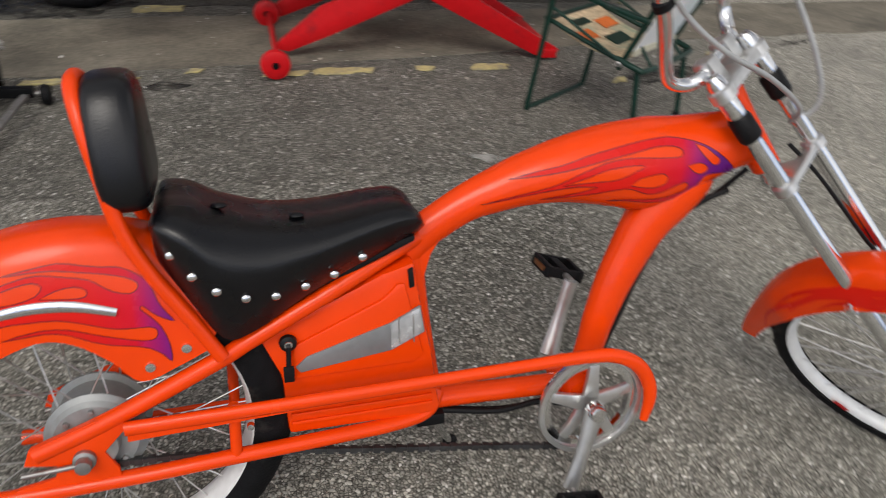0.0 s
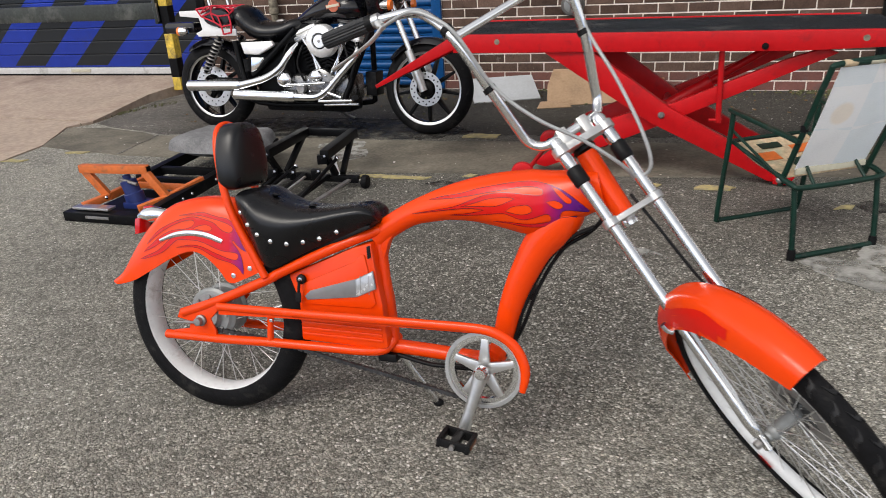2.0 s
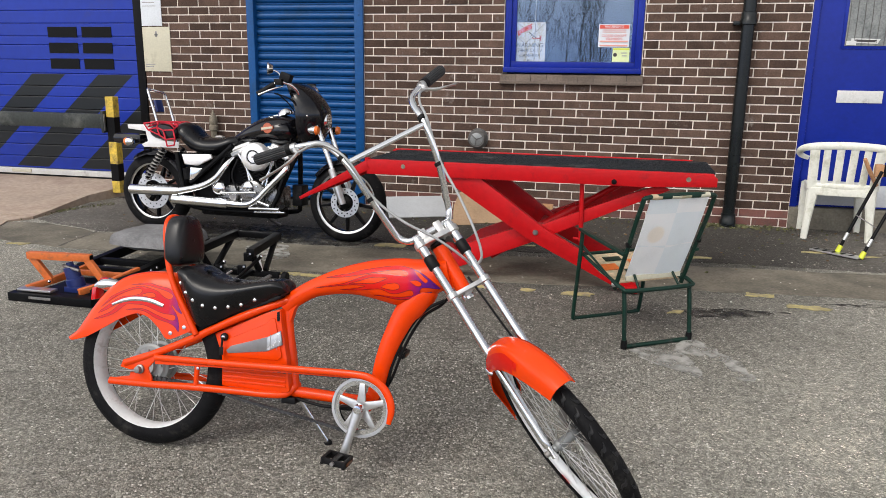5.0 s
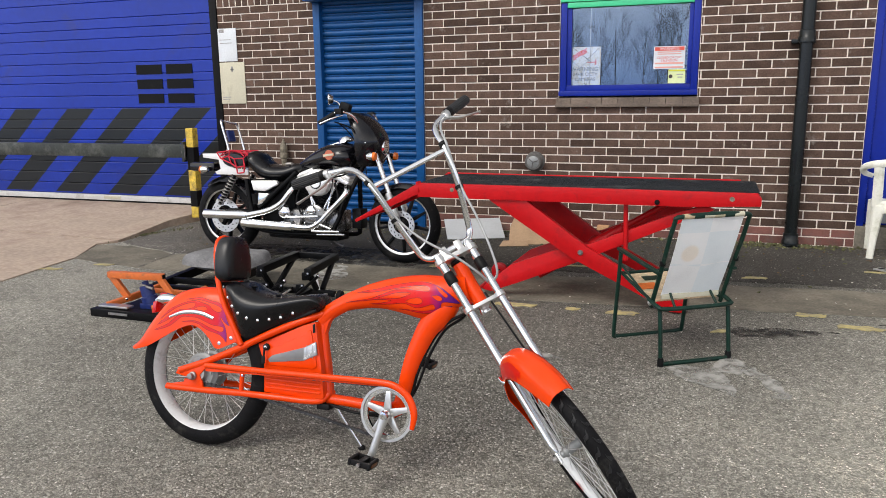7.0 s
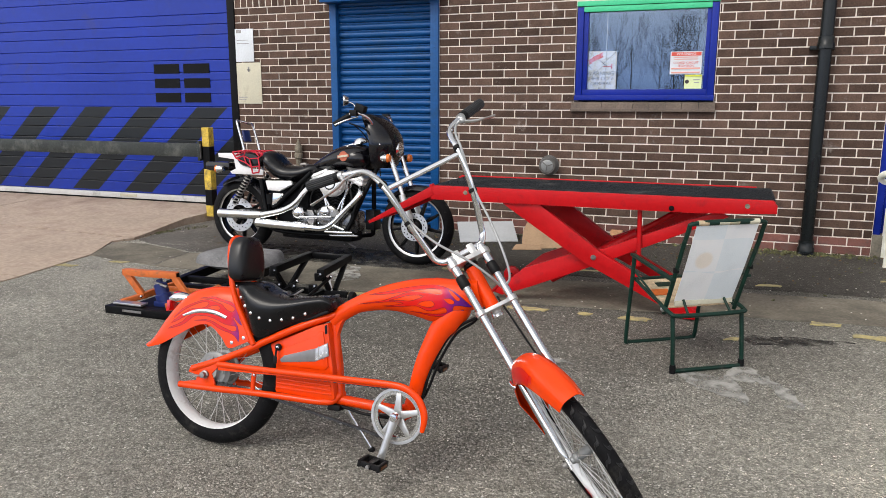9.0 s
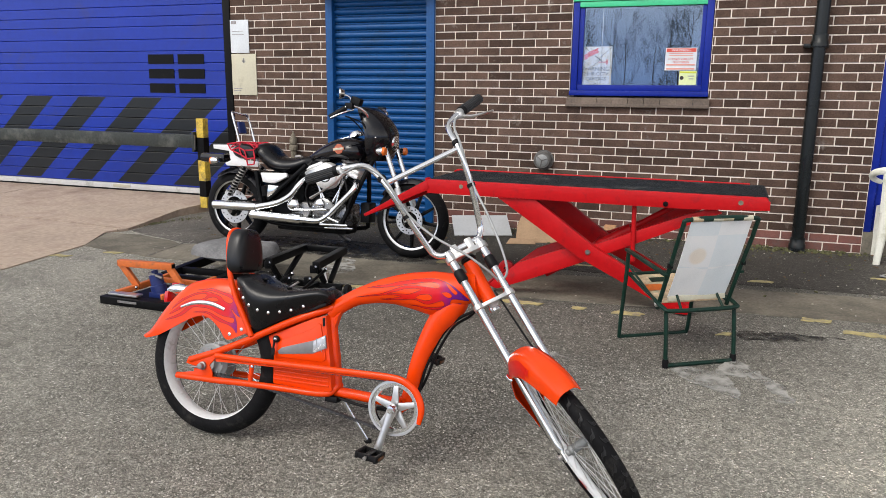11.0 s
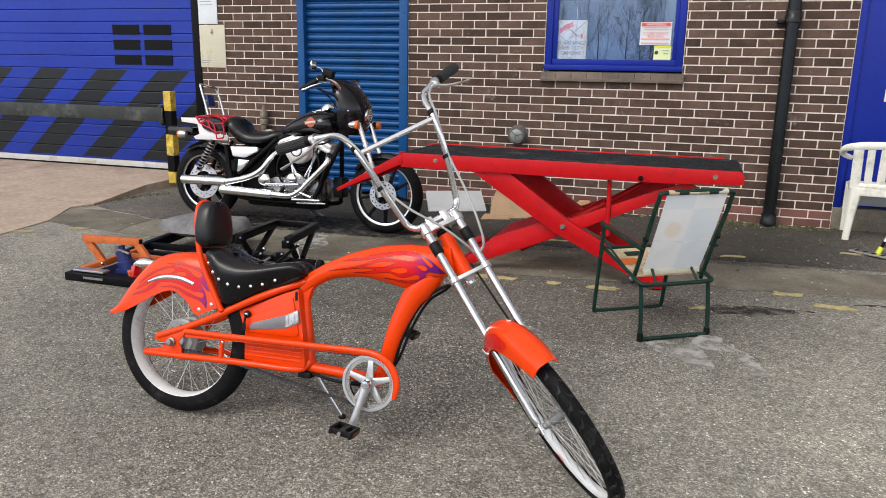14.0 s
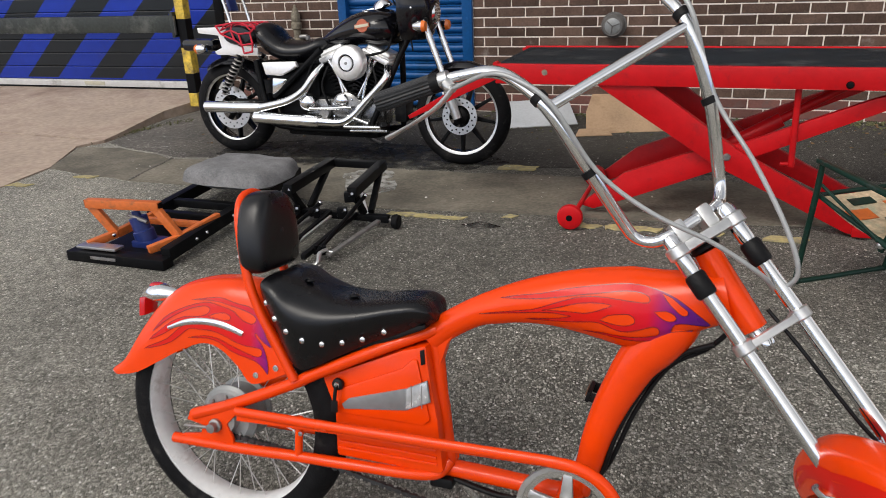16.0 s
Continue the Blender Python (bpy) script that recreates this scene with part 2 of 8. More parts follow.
M_CASE = mat("polished_engine_case", (0.20, 0.20, 0.20), rough=0.26, metal=0.9, var=0.15, scale=14, dirt=((0.05, 0.05, 0.05), 0.2, 22))
M_BRIGHT = mat("bright_polished_alloy", (0.90, 0.90, 0.89), rough=0.34, metal=0.6, var=0.06)
M_ENGINE = mat("dark_engine_metal", (0.055, 0.055, 0.056), rough=0.4, metal=0.6, var=0.25, scale=12)
M_VALVE = mat("weathered_brass", (0.20, 0.175, 0.13), rough=0.6, metal=0.3, var=0.3, scale=20)
M_VENT = mat("weathered_grey_paint", (0.099, 0.0945, 0.09), rough=0.6, var=0.2, scale=14)
M_CONC = mat("concrete", (0.190, 0.172, 0.138), rough=0.88, var=0.22, scale=2.2, fine=55, bump=0.6, bscale=110, dirt=((0.085, 0.080, 0.066), 0.6, 2.6), spec=0.2)
M_APRON = mat("apron_concrete", (0.425, 0.335, 0.262), rough=0.8, var=0.16, scale=1.1, fine=25, bump=0.35, bscale=60, dirt=((0.20, 0.135, 0.105), 0.45, 1.1))
M_YELLOW = mat("worn_yellow_paint", (0.442, 0.374, 0.17), rough=0.8, var=0.15, dirt=((0.2, 0.19, 0.16), 0.55, 22), bump=0.3)
M_DUST = mat("pale_dust", (0.36, 0.355, 0.33), rough=0.95, var=0.12, scale=9, fine=110, bump=0.4)
_dn, _dl = M_DUST.node_tree.nodes, M_DUST.node_tree.links
_dt, _do = _dn.new("ShaderNodeTexNoise"), _dn.new("ShaderNodeTexCoord")
_dt.inputs["Scale"].default_value, _dt.inputs["Detail"].default_value = 14, 9
_dl.new(_do.outputs["Object"], _dt.inputs["Vector"])
_dr = ramp_of(_dn, [(0.32, (0, 0, 0)), (0.60, (0.9, 0.9, 0.9))])
_dl.new(_dt.outputs["Fac"], _dr.inputs["Fac"])
_dl.new(_dr.outputs["Color"], _dn["Principled BSDF"].inputs["Alpha"])
# serves oil marks, and the shade painted on the ground under the motorcycle
M_OIL_SHADE = mat("oil_and_shade", (0.030, 0.029, 0.028), rough=0.6, var=0.2, scale=12, fine=120, spec=0.25)
_on, _ol = M_OIL_SHADE.node_tree.nodes, M_OIL_SHADE.node_tree.links
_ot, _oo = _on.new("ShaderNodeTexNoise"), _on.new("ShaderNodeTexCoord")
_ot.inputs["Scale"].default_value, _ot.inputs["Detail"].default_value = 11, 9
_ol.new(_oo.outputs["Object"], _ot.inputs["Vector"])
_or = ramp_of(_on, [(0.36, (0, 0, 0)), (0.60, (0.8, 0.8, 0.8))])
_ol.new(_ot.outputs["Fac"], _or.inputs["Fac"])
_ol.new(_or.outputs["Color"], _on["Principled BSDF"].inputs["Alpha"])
M_BRICK = mat("brown_brick", (0.094, 0.0605, 0.047), rough=0.85, var=0.20, scale=9, fine=90, bump=0.5, bscale=130, random_piece=0.38, dirt=((0.24, 0.21, 0.19), 0.08, 5.0), spec=0.14)
M_BRICK_RED = mat("red_plinth_brick", (0.16, 0.0656, 0.0528), rough=0.82, var=0.14, scale=9, fine=70, bump=0.45, bscale=130, random_piece=0.25, dirt=((0.12, 0.09, 0.08), 0.35, 7))
M_BRICK_I = per_island(M_BRICK, 0.28)
M_BRICK_RED_I = per_island(M_BRICK_RED, 0.25)
M_MORTAR = mat("mortar", (0.76, 0.68, 0.61), rough=0.95, var=0.12, scale=5, fine=90, bump=0.5, bscale=180, dirt=((0.42, 0.37, 0.33), 0.25, 3))
M_DOOR = stripe_material("blue_striped_door", (0.004, 0.026, 0.30), (0.007, 0.009, 0.010))
M_BLUE = mat("blue_gloss_paint", (0.0048, 0.0192, 0.248), spec=0.25, rough=0.35, var=0.08, scale=2.5, fine=30, bump=0.12, bscale=25)
M_SHUT = mat("blue_shutter_paint", (0.00492, 0.0697, 0.2296), spec=0.3, rough=0.4, var=0.1, scale=2.5, fine=40, dirt=((0.01, 0.05, 0.13), 0.3, 3))
M_BLACK = mat("black_paint", (0.0036, 0.0038, 0.0045), rough=0.42, var=0.2, scale=5, dirt=((0.018, 0.017, 0.016), 0.15, 9), spec=0.12)
M_WHITE = mat("white_paint", (0.62, 0.62, 0.60), rough=0.5, var=0.06, dirt=((0.35, 0.34, 0.31), 0.25, 6))
M_PAPER = mat("paper", (0.66, 0.70, 0.74), rough=0.7, var=0.06, scale=4)
M_CREAM = mat("cream_board", (0.552, 0.5244, 0.4048), rough=0.7, var=0.06, scale=4, dirt=((0.4, 0.37, 0.28), 0.2, 7))
M_GREEN = mat("green_paint", (0.055, 0.56, 0.27), rough=0.4, var=0.06)
M_SILL = mat("sill_tile", (0.16, 0.124, 0.1), rough=0.8, var=0.18, bump=0.3, random_piece=0.15)
M_ORANGE = mat("orange_paint", (0.76, 0.050, 0.0012), rough=0.26, var=0.03, scale=3, fine=25, spec=0.22, coat=0.17, rvar=0.05)
M_FLAME_T = flame_material("tank_flames", 0.56, 1.01)
M_FLAME_FF = flame_material("front_fender_flames", 1.18, 1.44)
M_FLAME_F = flame_material("fender_flames", -0.26, 0.172)
M_LEATHER = mat("black_leather", (0.0022, 0.0024, 0.0036), rough=0.28, var=0.2, scale=8, bump=0.14, bscale=420, rvar=0.08, spec=0.44)
M_CHROME = mat("chrome", (0.78, 0.79, 0.80), rough=0.09, metal=1.0, var=0.03, rvar=0.05)
M_ALU = mat("cast_alloy", (0.62, 0.62, 0.61), rough=0.33, metal=0.9, var=0.07, rvar=0.1, bump=0.1)
M_STEEL = mat("worn_steel", (0.32, 0.31, 0.30), rough=0.45, metal=0.8, var=0.2, dirt=((0.12, 0.09, 0.07), 0.3, 30))
M_RUBBER = mat("tyre_rubber", (0.0068, 0.0068, 0.0076), rough=0.62, var=0.25, scale=12, bump=0.35, bscale=200, dirt=((0.035, 0.033, 0.03), 0.25, 14), spec=0.1)
M_TREAD = mat("scuffed_tread_rubber", (0.011, 0.011, 0.012), rough=0.5, var=0.25, scale=20, bump=0.2, bscale=300, spec=0.3)
M_RAILPAINT = mat("scuffed_dark_green_paint", (0.022, 0.027, 0.024), rough=0.45, var=0.3, scale=5, fine=40, dirt=((0.10, 0.105, 0.095), 0.4, 6), bump=0.15, spec=0.4)
M_PIPE = mat("tarred_iron", (0.004, 0.0062, 0.0066), rough=0.27, var=0.25, scale=3, bump=0.15, bscale=60, spec=0.4)
M_GRIP = mat("grip_rubber", (0.022, 0.023, 0.025), rough=0.45, var=0.15, scale=30, spec=0.3)
M_PLASTIC = mat("black_plastic", (0.0052, 0.0052, 0.0058), rough=0.5, var=0.15, bump=0.2, bscale=200, spec=0.18)
M_RIM = mat("white_rim", (0.70, 0.71, 0.71), rough=0.35, var=0.05, dirt=((0.4, 0.38, 0.35), 0.2, 12))
M_SILVER = mat("silver_decal", (0.20, 0.205, 0.21), rough=0.42, metal=0.25, var=0.08)
M_REFLECT = mat("reflective_foil", (0.50, 0.51, 0.52), rough=0.25, metal=0.5, var=0.12, scale=60)
M_CABLE = mat("grey_cable", (0.35, 0.36, 0.36), rough=0.45, metal=0.3, var=0.08)
M_REDP = mat("red_paint", (0.47, 0.0058, 0.009), rough=0.38, var=0.07, scale=4, fine=30, coat=0.03, spec=0.2, dirt=((0.24, 0.01, 0.014), 0.25, 9), bump=0.05)
M_MAT = mat("black_rubber_mat", (0.0112, 0.014, 0.0175), spec=0.25, rough=0.55, var=0.2, scale=7, bump=0.3, bscale=70, dirt=((0.07, 0.07, 0.07), 0.3, 5))
M_REDLENS = mat("red_lens", (0.5, 0.01, 0.015), rough=0.15, var=0.05, coat=0.5)
M_PEDAL_LENS = mat("dull_amber_lens", (0.13, 0.045, 0.012), rough=0.35, var=0.1)
M_AMBER = mat("amber_lens", (0.75, 0.17, 0.02), rough=0.15, var=0.05, coat=0.5)
M_FABRIC = mat("faded_canvas", (0.95, 0.965, 0.97), rough=0.9, var=0.04, scale=9, fine=200, bump=0.4, bscale=500)
_fn, _fl = M_FABRIC.node_tree.nodes, M_FABRIC.node_tree.links
_fo, _fc, _fx = _fn.new("ShaderNodeTexCoord"), _fn.new("ShaderNodeTexChecker"), _fn.new("ShaderNodeMix")
_fc.inputs["Scale"].default_value = 6.0
_fc.inputs["Color1"].default_value, _fc.inputs["Color2"].default_value = (1, 1, 1, 1), (0.91, 0.95, 0.97, 1)
_fx.data_type, _fx.blend_type = "RGBA", "MULTIPLY"
_fx.inputs["Factor"].default_value = 1.0
_fl.new(_fo.outputs["Object"], _fc.inputs["Vector"])
_fl.new(_fn["Principled BSDF"].inputs["Base Color"].links[0].from_socket, _fx.inputs["A"])
_fl.new(_fc.outputs["Color"], _fx.inputs["B"])
_ft, _fm = _fn.new("ShaderNodeBsdfTranslucent"), _fn.new("ShaderNodeMixShader")
_fd, _fr = _fn.new("ShaderNodeVectorMath"), ramp_of(_fn, [(0.036, (0.98, 0.91, 0.82)), (0.048, (1, 1, 1))])
_fd.operation, _fd.inputs[1].default_value = "DISTANCE", (-0.075, 0.0, 0.56)
_fp, _fy = _fn.new("ShaderNodeVectorMath"), _fn.new("ShaderNodeMix")
_fp.operation, _fp.inputs[1].default_value = "MULTIPLY", (1, 0, 1)
_fy.data_type, _fy.blend_type = "RGBA", "MULTIPLY"
_fy.inputs["Factor"].default_value = 1.0
_fl.new(_fo.outputs["Object"], _fp.inputs[0])
_fl.new(_fp.outputs["Vector"], _fd.inputs[0])
_fl.new(_fd.outputs["Value"], _fr.inputs["Fac"])
_fl.new(_fx.outputs["Result"], _fy.inputs["A"])
_fl.new(_fr.outputs["Color"], _fy.inputs["B"])
_fl.new(_fy.outputs["Result"], _fn["Principled BSDF"].inputs["Base Color"])
_fl.new(_fy.outputs["Result"], _ft.inputs["Color"])
_fm.inputs["Fac"].default_value = 0.30
_fl.new(_fn["Principled BSDF"].outputs["BSDF"], _fm.inputs[1])
_fl.new(_ft.outputs["BSDF"], _fm.inputs[2])
_fl.new(_fm.outputs["Shader"], _fn["Material Output"].inputs["Surface"])
M_GREEN_TUBE = mat("dark_green_tube", (0.006, 0.027, 0.01875), spec=0.25, rough=0.35, var=0.15, dirt=((0.05, 0.05, 0.045), 0.2, 20))
M_WPLASTIC = mat("white_resin", (0.7564, 0.7564, 0.671), rough=0.5, var=0.05, dirt=((0.42, 0.42, 0.30), 0.35, 5))
M_ORANGE2 = mat("dull_orange_paint", (0.578, 0.136, 0.0255), rough=0.45, var=0.1, dirt=((0.2, 0.09, 0.04), 0.25, 14))
M_BLUEJACK = mat("blue_enamel", (0.012, 0.025, 0.13), rough=0.35, var=0.12)
M_BLANKET = mat("grey_blanket", (0.17, 0.17, 0.1742), rough=1.0, var=0.22, scale=14, fine=120, bump=0.9, bscale=160)
M_CARD = mat("cardboard", (0.357, 0.238, 0.1445), rough=0.9, var=0.1, dirt=((0.26, 0.17, 0.1), 0.3, 5))
M_BOARD = mat("grey_board", (0.475, 0.494, 0.513), rough=0.55, var=0.06)
M_WOOD = mat("pale_wood", (0.45, 0.24, 0.12), rough=0.65, var=0.15, bump=0.2)
M_RED_CORD = mat("red_cord", (0.5, 0.01, 0.03), rough=0.7, var=0.1)
M_BARK = mat("bark", (0.042, 0.036, 0.03), rough=0.95, var=0.2, bump=0.5)
M_MOSS = mat("moss_and_litter", (0.10, 0.10, 0.045), rough=1.0, var=0.4, scale=30)
M_FLOWER = mat("faded_print", (0.4675, 0.357, 0.2295), rough=0.9, var=0.25, scale=12, dirt=((0.20, 0.28, 0.2), 0.5, 9))
M_DARKIN = mat("dark_interior", (0.024, 0.028, 0.04), rough=0.8, var=0.2)
M_TEXT = mat("dark_print", (0.05, 0.045, 0.045), rough=0.7, var=0.05)
M_REDPRINT = mat("red_print", (0.66, 0.10, 0.07), rough=0.7, var=0.06)
M_PINKPRINT = mat("faded_red_print", (0.72, 0.36, 0.30), rough=0.7, var=0.05)
M_LIME = mat("lime_paper", (0.70, 0.78, 0.42), rough=0.7, var=0.05)
M_YPAINT = mat("chipped_yellow", (0.62, 0.43, 0.05), rough=0.5, var=0.2, scale=14, dirt=((0.10, 0.07, 0.05), 0.5, 22))
M_KNOB = mat("lime_plastic", (0.62, 0.68, 0.04), rough=0.4, var=0.05)

M_WIRED = mat("wired_grey_glass", (0.20, 0.21, 0.20), rough=0.22, var=0.2, scale=9, fine=70, spec=0.5)
M_GLASS = bpy.data.materials.new("window_glass")
M_GLASS.use_nodes = True
_g = M_GLASS.node_tree.nodes["Principled BSDF"]
_g.inputs["Base Color"].default_value = (0.9, 0.95, 1.0, 1)
_g.inputs["Roughness"].default_value = 0.0
_g.inputs["Transmission Weight"].default_value = 1.0
_g.inputs["IOR"].default_value = 2.05
_g.inputs["Specular Tint"].default_value = (0.70, 0.84, 1.0, 1)

# ---- mesh tools ----
def obj(name, bm, material, parent=None, label="", smooth=True):
    me = bpy.data.meshes.new(name)
    bmesh.ops.recalc_face_normals(bm, faces=bm.faces)
    for f in bm.faces:
        f.smooth = smooth
    if smooth:
        for e in bm.edges:
            if len(e.link_faces) == 2 and e.calc_face_angle(0) > 0.7:
                e.smooth = False
    bm.to_mesh(me)
    bm.free()
    for mm in (material if isinstance(material, (list, tuple)) else [material]):
        me.materials.append(mm)
    ob = new(name, me)
    if parent:
        ob.parent = parent
    if label:
        ob["label"] = label
    return ob


def part(name, bm, material, parent, label="", smooth=True):
    return obj(name, bm, material, parent, label, smooth)


def thing(name, label, category, m=None, group="", kind=""):
    ob = new(name)
    ob.empty_display_size = 0.05
    if m is not None:
        ob.matrix_world = m
    return tagged(ob, label, category, group, kind)


def put(bm, m):
    bmesh.ops.transform(bm, matrix=m, verts=bm.verts)
    return bm


def join(*bms):
    out = bms[0]
    for b in bms[1:]:
        tmp = bpy.data.meshes.new("tmp")
        b.to_mesh(tmp)
        b.free()
        out.from_mesh(tmp)
        bpy.data.meshes.remove(tmp)
    return out


def box(x0, x1, y0, y1, z0, z1, bevel=0.0, seg=2):
    bm = bmesh.new()
    bmesh.ops.create_cube(bm, size=1.0, matrix=Matrix.Translation(((x0 + x1) / 2, (y0 + y1) / 2, (z0 + z1) / 2)) @ Matrix.Diagonal((x1 - x0, y1 - y0, z1 - z0, 1)))
    if bevel:
        bmesh.ops.bevel(bm, geom=bm.edges[:], offset=bevel, segments=seg, profile=0.6, affect="EDGES")
    return bm


def smooth_path(pts, n=6):
    """Catmull-Rom through points of any dimension."""
    P = [np.array(p, float) for p in pts]
    P = [2 * P[0] - P[1]] + P + [2 * P[-1] - P[-2]]
    out = []
    for i in range(1, len(P) - 2):
        a, b, c, d = P[i - 1:i + 3]
        for k in range(n):
            t = k / n
            out.append(0.5 * (2 * b + (c - a) * t + (2 * a - 5 * b + 4 * c - d) * t * t + (3 * b - a - 3 * c + d) * t ** 3))
    out.append(P[-2])
    return out


def tube(pts, r, n=6, seg=12, caps=True, flat=1.0, side=(0, 1, 0), smooth=True):
    """A tube along points; r: radius or a radius at each point; flat: width along `side` against height."""
    rs = [r] * len(pts) if isinstance(r, (int, float)) else list(r)
    P4 = [(*p, q) for p, q in zip(pts, rs)]
    Q = smooth_path(P4, n) if smooth and len(pts) > 2 else [np.array(p, float) for p in P4]
    bm = bmesh.new()
    rings = []
    up = None
    for i, q in enumerate(Q):
        p, rad = Vector(q[:3]), float(q[3])
        a, b = Vector(Q[max(i - 1, 0)][:3]), Vector(Q[min(i + 1, len(Q) - 1)][:3])
        t = (b - a).normalized()
        if flat != 1.0:
            s = Vector(side)
            s = (s - t * s.dot(t)).normalized()
        else:
            if up is None:
                up = t.orthogonal().normalized()
            up = (up - t * up.dot(t)).normalized()
            s = up
        w = t.cross(s).normalized()
        rings.append([bm.verts.new(p + s * math.cos(2 * math.pi * k / seg) * rad * flat + w * math.sin(2 * math.pi * k / seg) * rad) for k in range(seg)])
    for A, B in zip(rings, rings[1:]):
        for k in range(seg):
            bm.faces.new((A[k], A[(k + 1) % seg], B[(k + 1) % seg], B[k]))
    if caps:
        bm.faces.new(rings[0])
        bm.faces.new(rings[-1])
    return bm


def lathe(profile, seg=32, axis="Y", at=(0, 0, 0), closed=False):
    """Turns (radius, along) points round an axis."""
    bm = bmesh.new()
    rings = []
    for r, h in profile:
        ring = []
        for k in range(seg):
            a = 2 * math.pi * k / seg
            c, s = r * math.cos(a), r * math.sin(a)
            v = {"Y": (c, h, s), "Z": (c, s, h), "X": (h, c, s)}[axis]
            ring.append(bm.verts.new((v[0] + at[0], v[1] + at[1], v[2] + at[2])))
        rings.append(ring)
    pairs = list(zip(rings, rings[1:]))
    if closed:
        pairs.append((rings[-1], rings[0]))
    for A, B in pairs:
        for k in range(seg):
            bm.faces.new((A[k], A[(k + 1) % seg], B[(k + 1) % seg], B[k]))
    if not closed:
        for ring, (r, h) in ((rings[0], profile[0]), (rings[-1], profile[-1])):
            if r > 1e-5:
                bm.faces.new(ring)
    bmesh.ops.remove_doubles(bm, verts=bm.verts, dist=1e-6)
    return bm


def slab(outline, y0, y1, bevel=0.0, seg=2):
    """A flat outline in x and z, thick from y0 to y1."""
    bm = bmesh.new()
    A = [bm.verts.new((x, y0, z)) for x, z in outline]
    B = [bm.verts.new((x, y1, z)) for x, z in outline]
    bm.faces.new(A)
    bm.faces.new(B[::-1])
    for i in range(len(A)):
        j = (i + 1) % len(A)
        bm.faces.new((A[i], A[j], B[j], B[i]))
    if bevel:
        bmesh.ops.recalc_face_normals(bm, faces=bm.faces)
        ed = [e for e in bm.edges if e.calc_length() > bevel * 1.5]
        bmesh.ops.bevel(bm, geom=ed, offset=bevel, segments=seg, profile=0.6, affect="EDGES")
    return bm


def rod(a, b, r, seg=10, bevel=0.0):
    return tube([a, b], r, seg=seg, smooth=False)


def beam(a, b, w, h, bevel=0.004, up=(0, 0, 1)):
    """A square-section bar from a to b, w wide and h high."""
    a, b = Vector(a), Vector(b)
    d = b - a
    bm = box(0, d.length, -w / 2, w / 2, -h / 2, h / 2, bevel)
    x = d.normalized()
    z = (Vector(up) - x * Vector(up).dot(x)).normalized()
    y = z.cross(x)
    m = Matrix((x, y, z)).transposed().to_4x4()
    m.translation = a
    return put(bm, m)


def grid_surface(f, nu, nv):
    bm = bmesh.new()
    V = [[bm.verts.new(f(i / nu, j / nv)) for j in range(nv + 1)] for i in range(nu + 1)]
    for i in range(nu):
        for j in range(nv):
            bm.faces.new((V[i][j], V[i + 1][j], V[i + 1][j + 1], V[i][j + 1]))
    return bm


def thicken(bm, t):
    bmesh.ops.recalc_face_normals(bm, faces=bm.faces)
    bmesh.ops.solidify(bm, geom=bm.faces[:], thickness=t)
    return bm


def ball(at, r, sx=1, sy=1, sz=1, u=16, v=10):
    bm = bmesh.new()
    bmesh.ops.create_uvsphere(bm, u_segments=u, v_segments=v, radius=r, matrix=Matrix.Translation(at) @ Matrix.Diagonal((sx, sy, sz, 1)))
    return bm


def letters(name, body, size, material, parent, m, label=""):
    c = bpy.data.curves.new(name, "FONT")
    c.body, c.size, c.align_x, c.align_y, c.extrude = body, size, "CENTER", "CENTER", 0.0004
    c.materials.append(material)
    ob = new(name, c)
    ob.parent = parent
    ob.matrix_local = m
    return ob


def setting(ob, label, category):
    return tagged(ob, label, category, kind="structure")


# ---- ground ----
WALL_Y = 6.0


def fall(y):
    """Height of the yard, which falls gently away from the drainage strip."""
    return -0.0125 * (3.5 - max(-8.0, min(3.5, y)))


bm = bmesh.new()
_xs = [-400, -40, -8, 8, 40, 400]
_v = [[bm.verts.new((x, y, fall(y))) for y in (-400, -40, -8, 3.5, 40, 400)] for x in _xs]
for i in range(5):
    for j in range(5):
        bm.faces.new((_v[i][j], _v[i + 1][j], _v[i + 1][j + 1], _v[i][j + 1]))
setting(obj("ground", bm, M_ASPHALT, smooth=False), "worn grey tarmac yard with pale stone chips", "ground")


def ragged(pts, step=0.12, amp=0.02, seed=1):
    """The outline of a patch with uneven edges."""
    rnd = random.Random(seed)
    out = []
    for (x0, y0), (x1, y1) in zip(pts, pts[1:] + pts[:1]):
        k = max(1, int(math.hypot(x1 - x0, y1 - y0) / step))
        for i in range(k):
            t = i / k
            out.append((x0 + (x1 - x0) * t + rnd.uniform(-amp, amp), y0 + (y1 - y0) * t + rnd.uniform(-amp, amp)))
    return out


def patch(name, pts, z, material, label, category, parent=None, kind=True, depth=0.02):
    bm = bmesh.new()
    top = [bm.verts.new((x, y, z + fall(y))) for x, y in pts]
    low = [bm.verts.new((x, y, z + fall(y) - depth)) for x, y in pts]
    bm.faces.new(top)
    for i in range(len(top)):
        j = (i + 1) % len(top)
        bm.faces.new((top[i], top[j], low[j], low[i]))
    bmesh.ops.triangulate(bm, faces=[f for f in bm.faces if len(f.verts) > 4])
    ob = obj(name, bm, material, parent, smooth=False)
    return setting(ob, label, category) if kind else ob


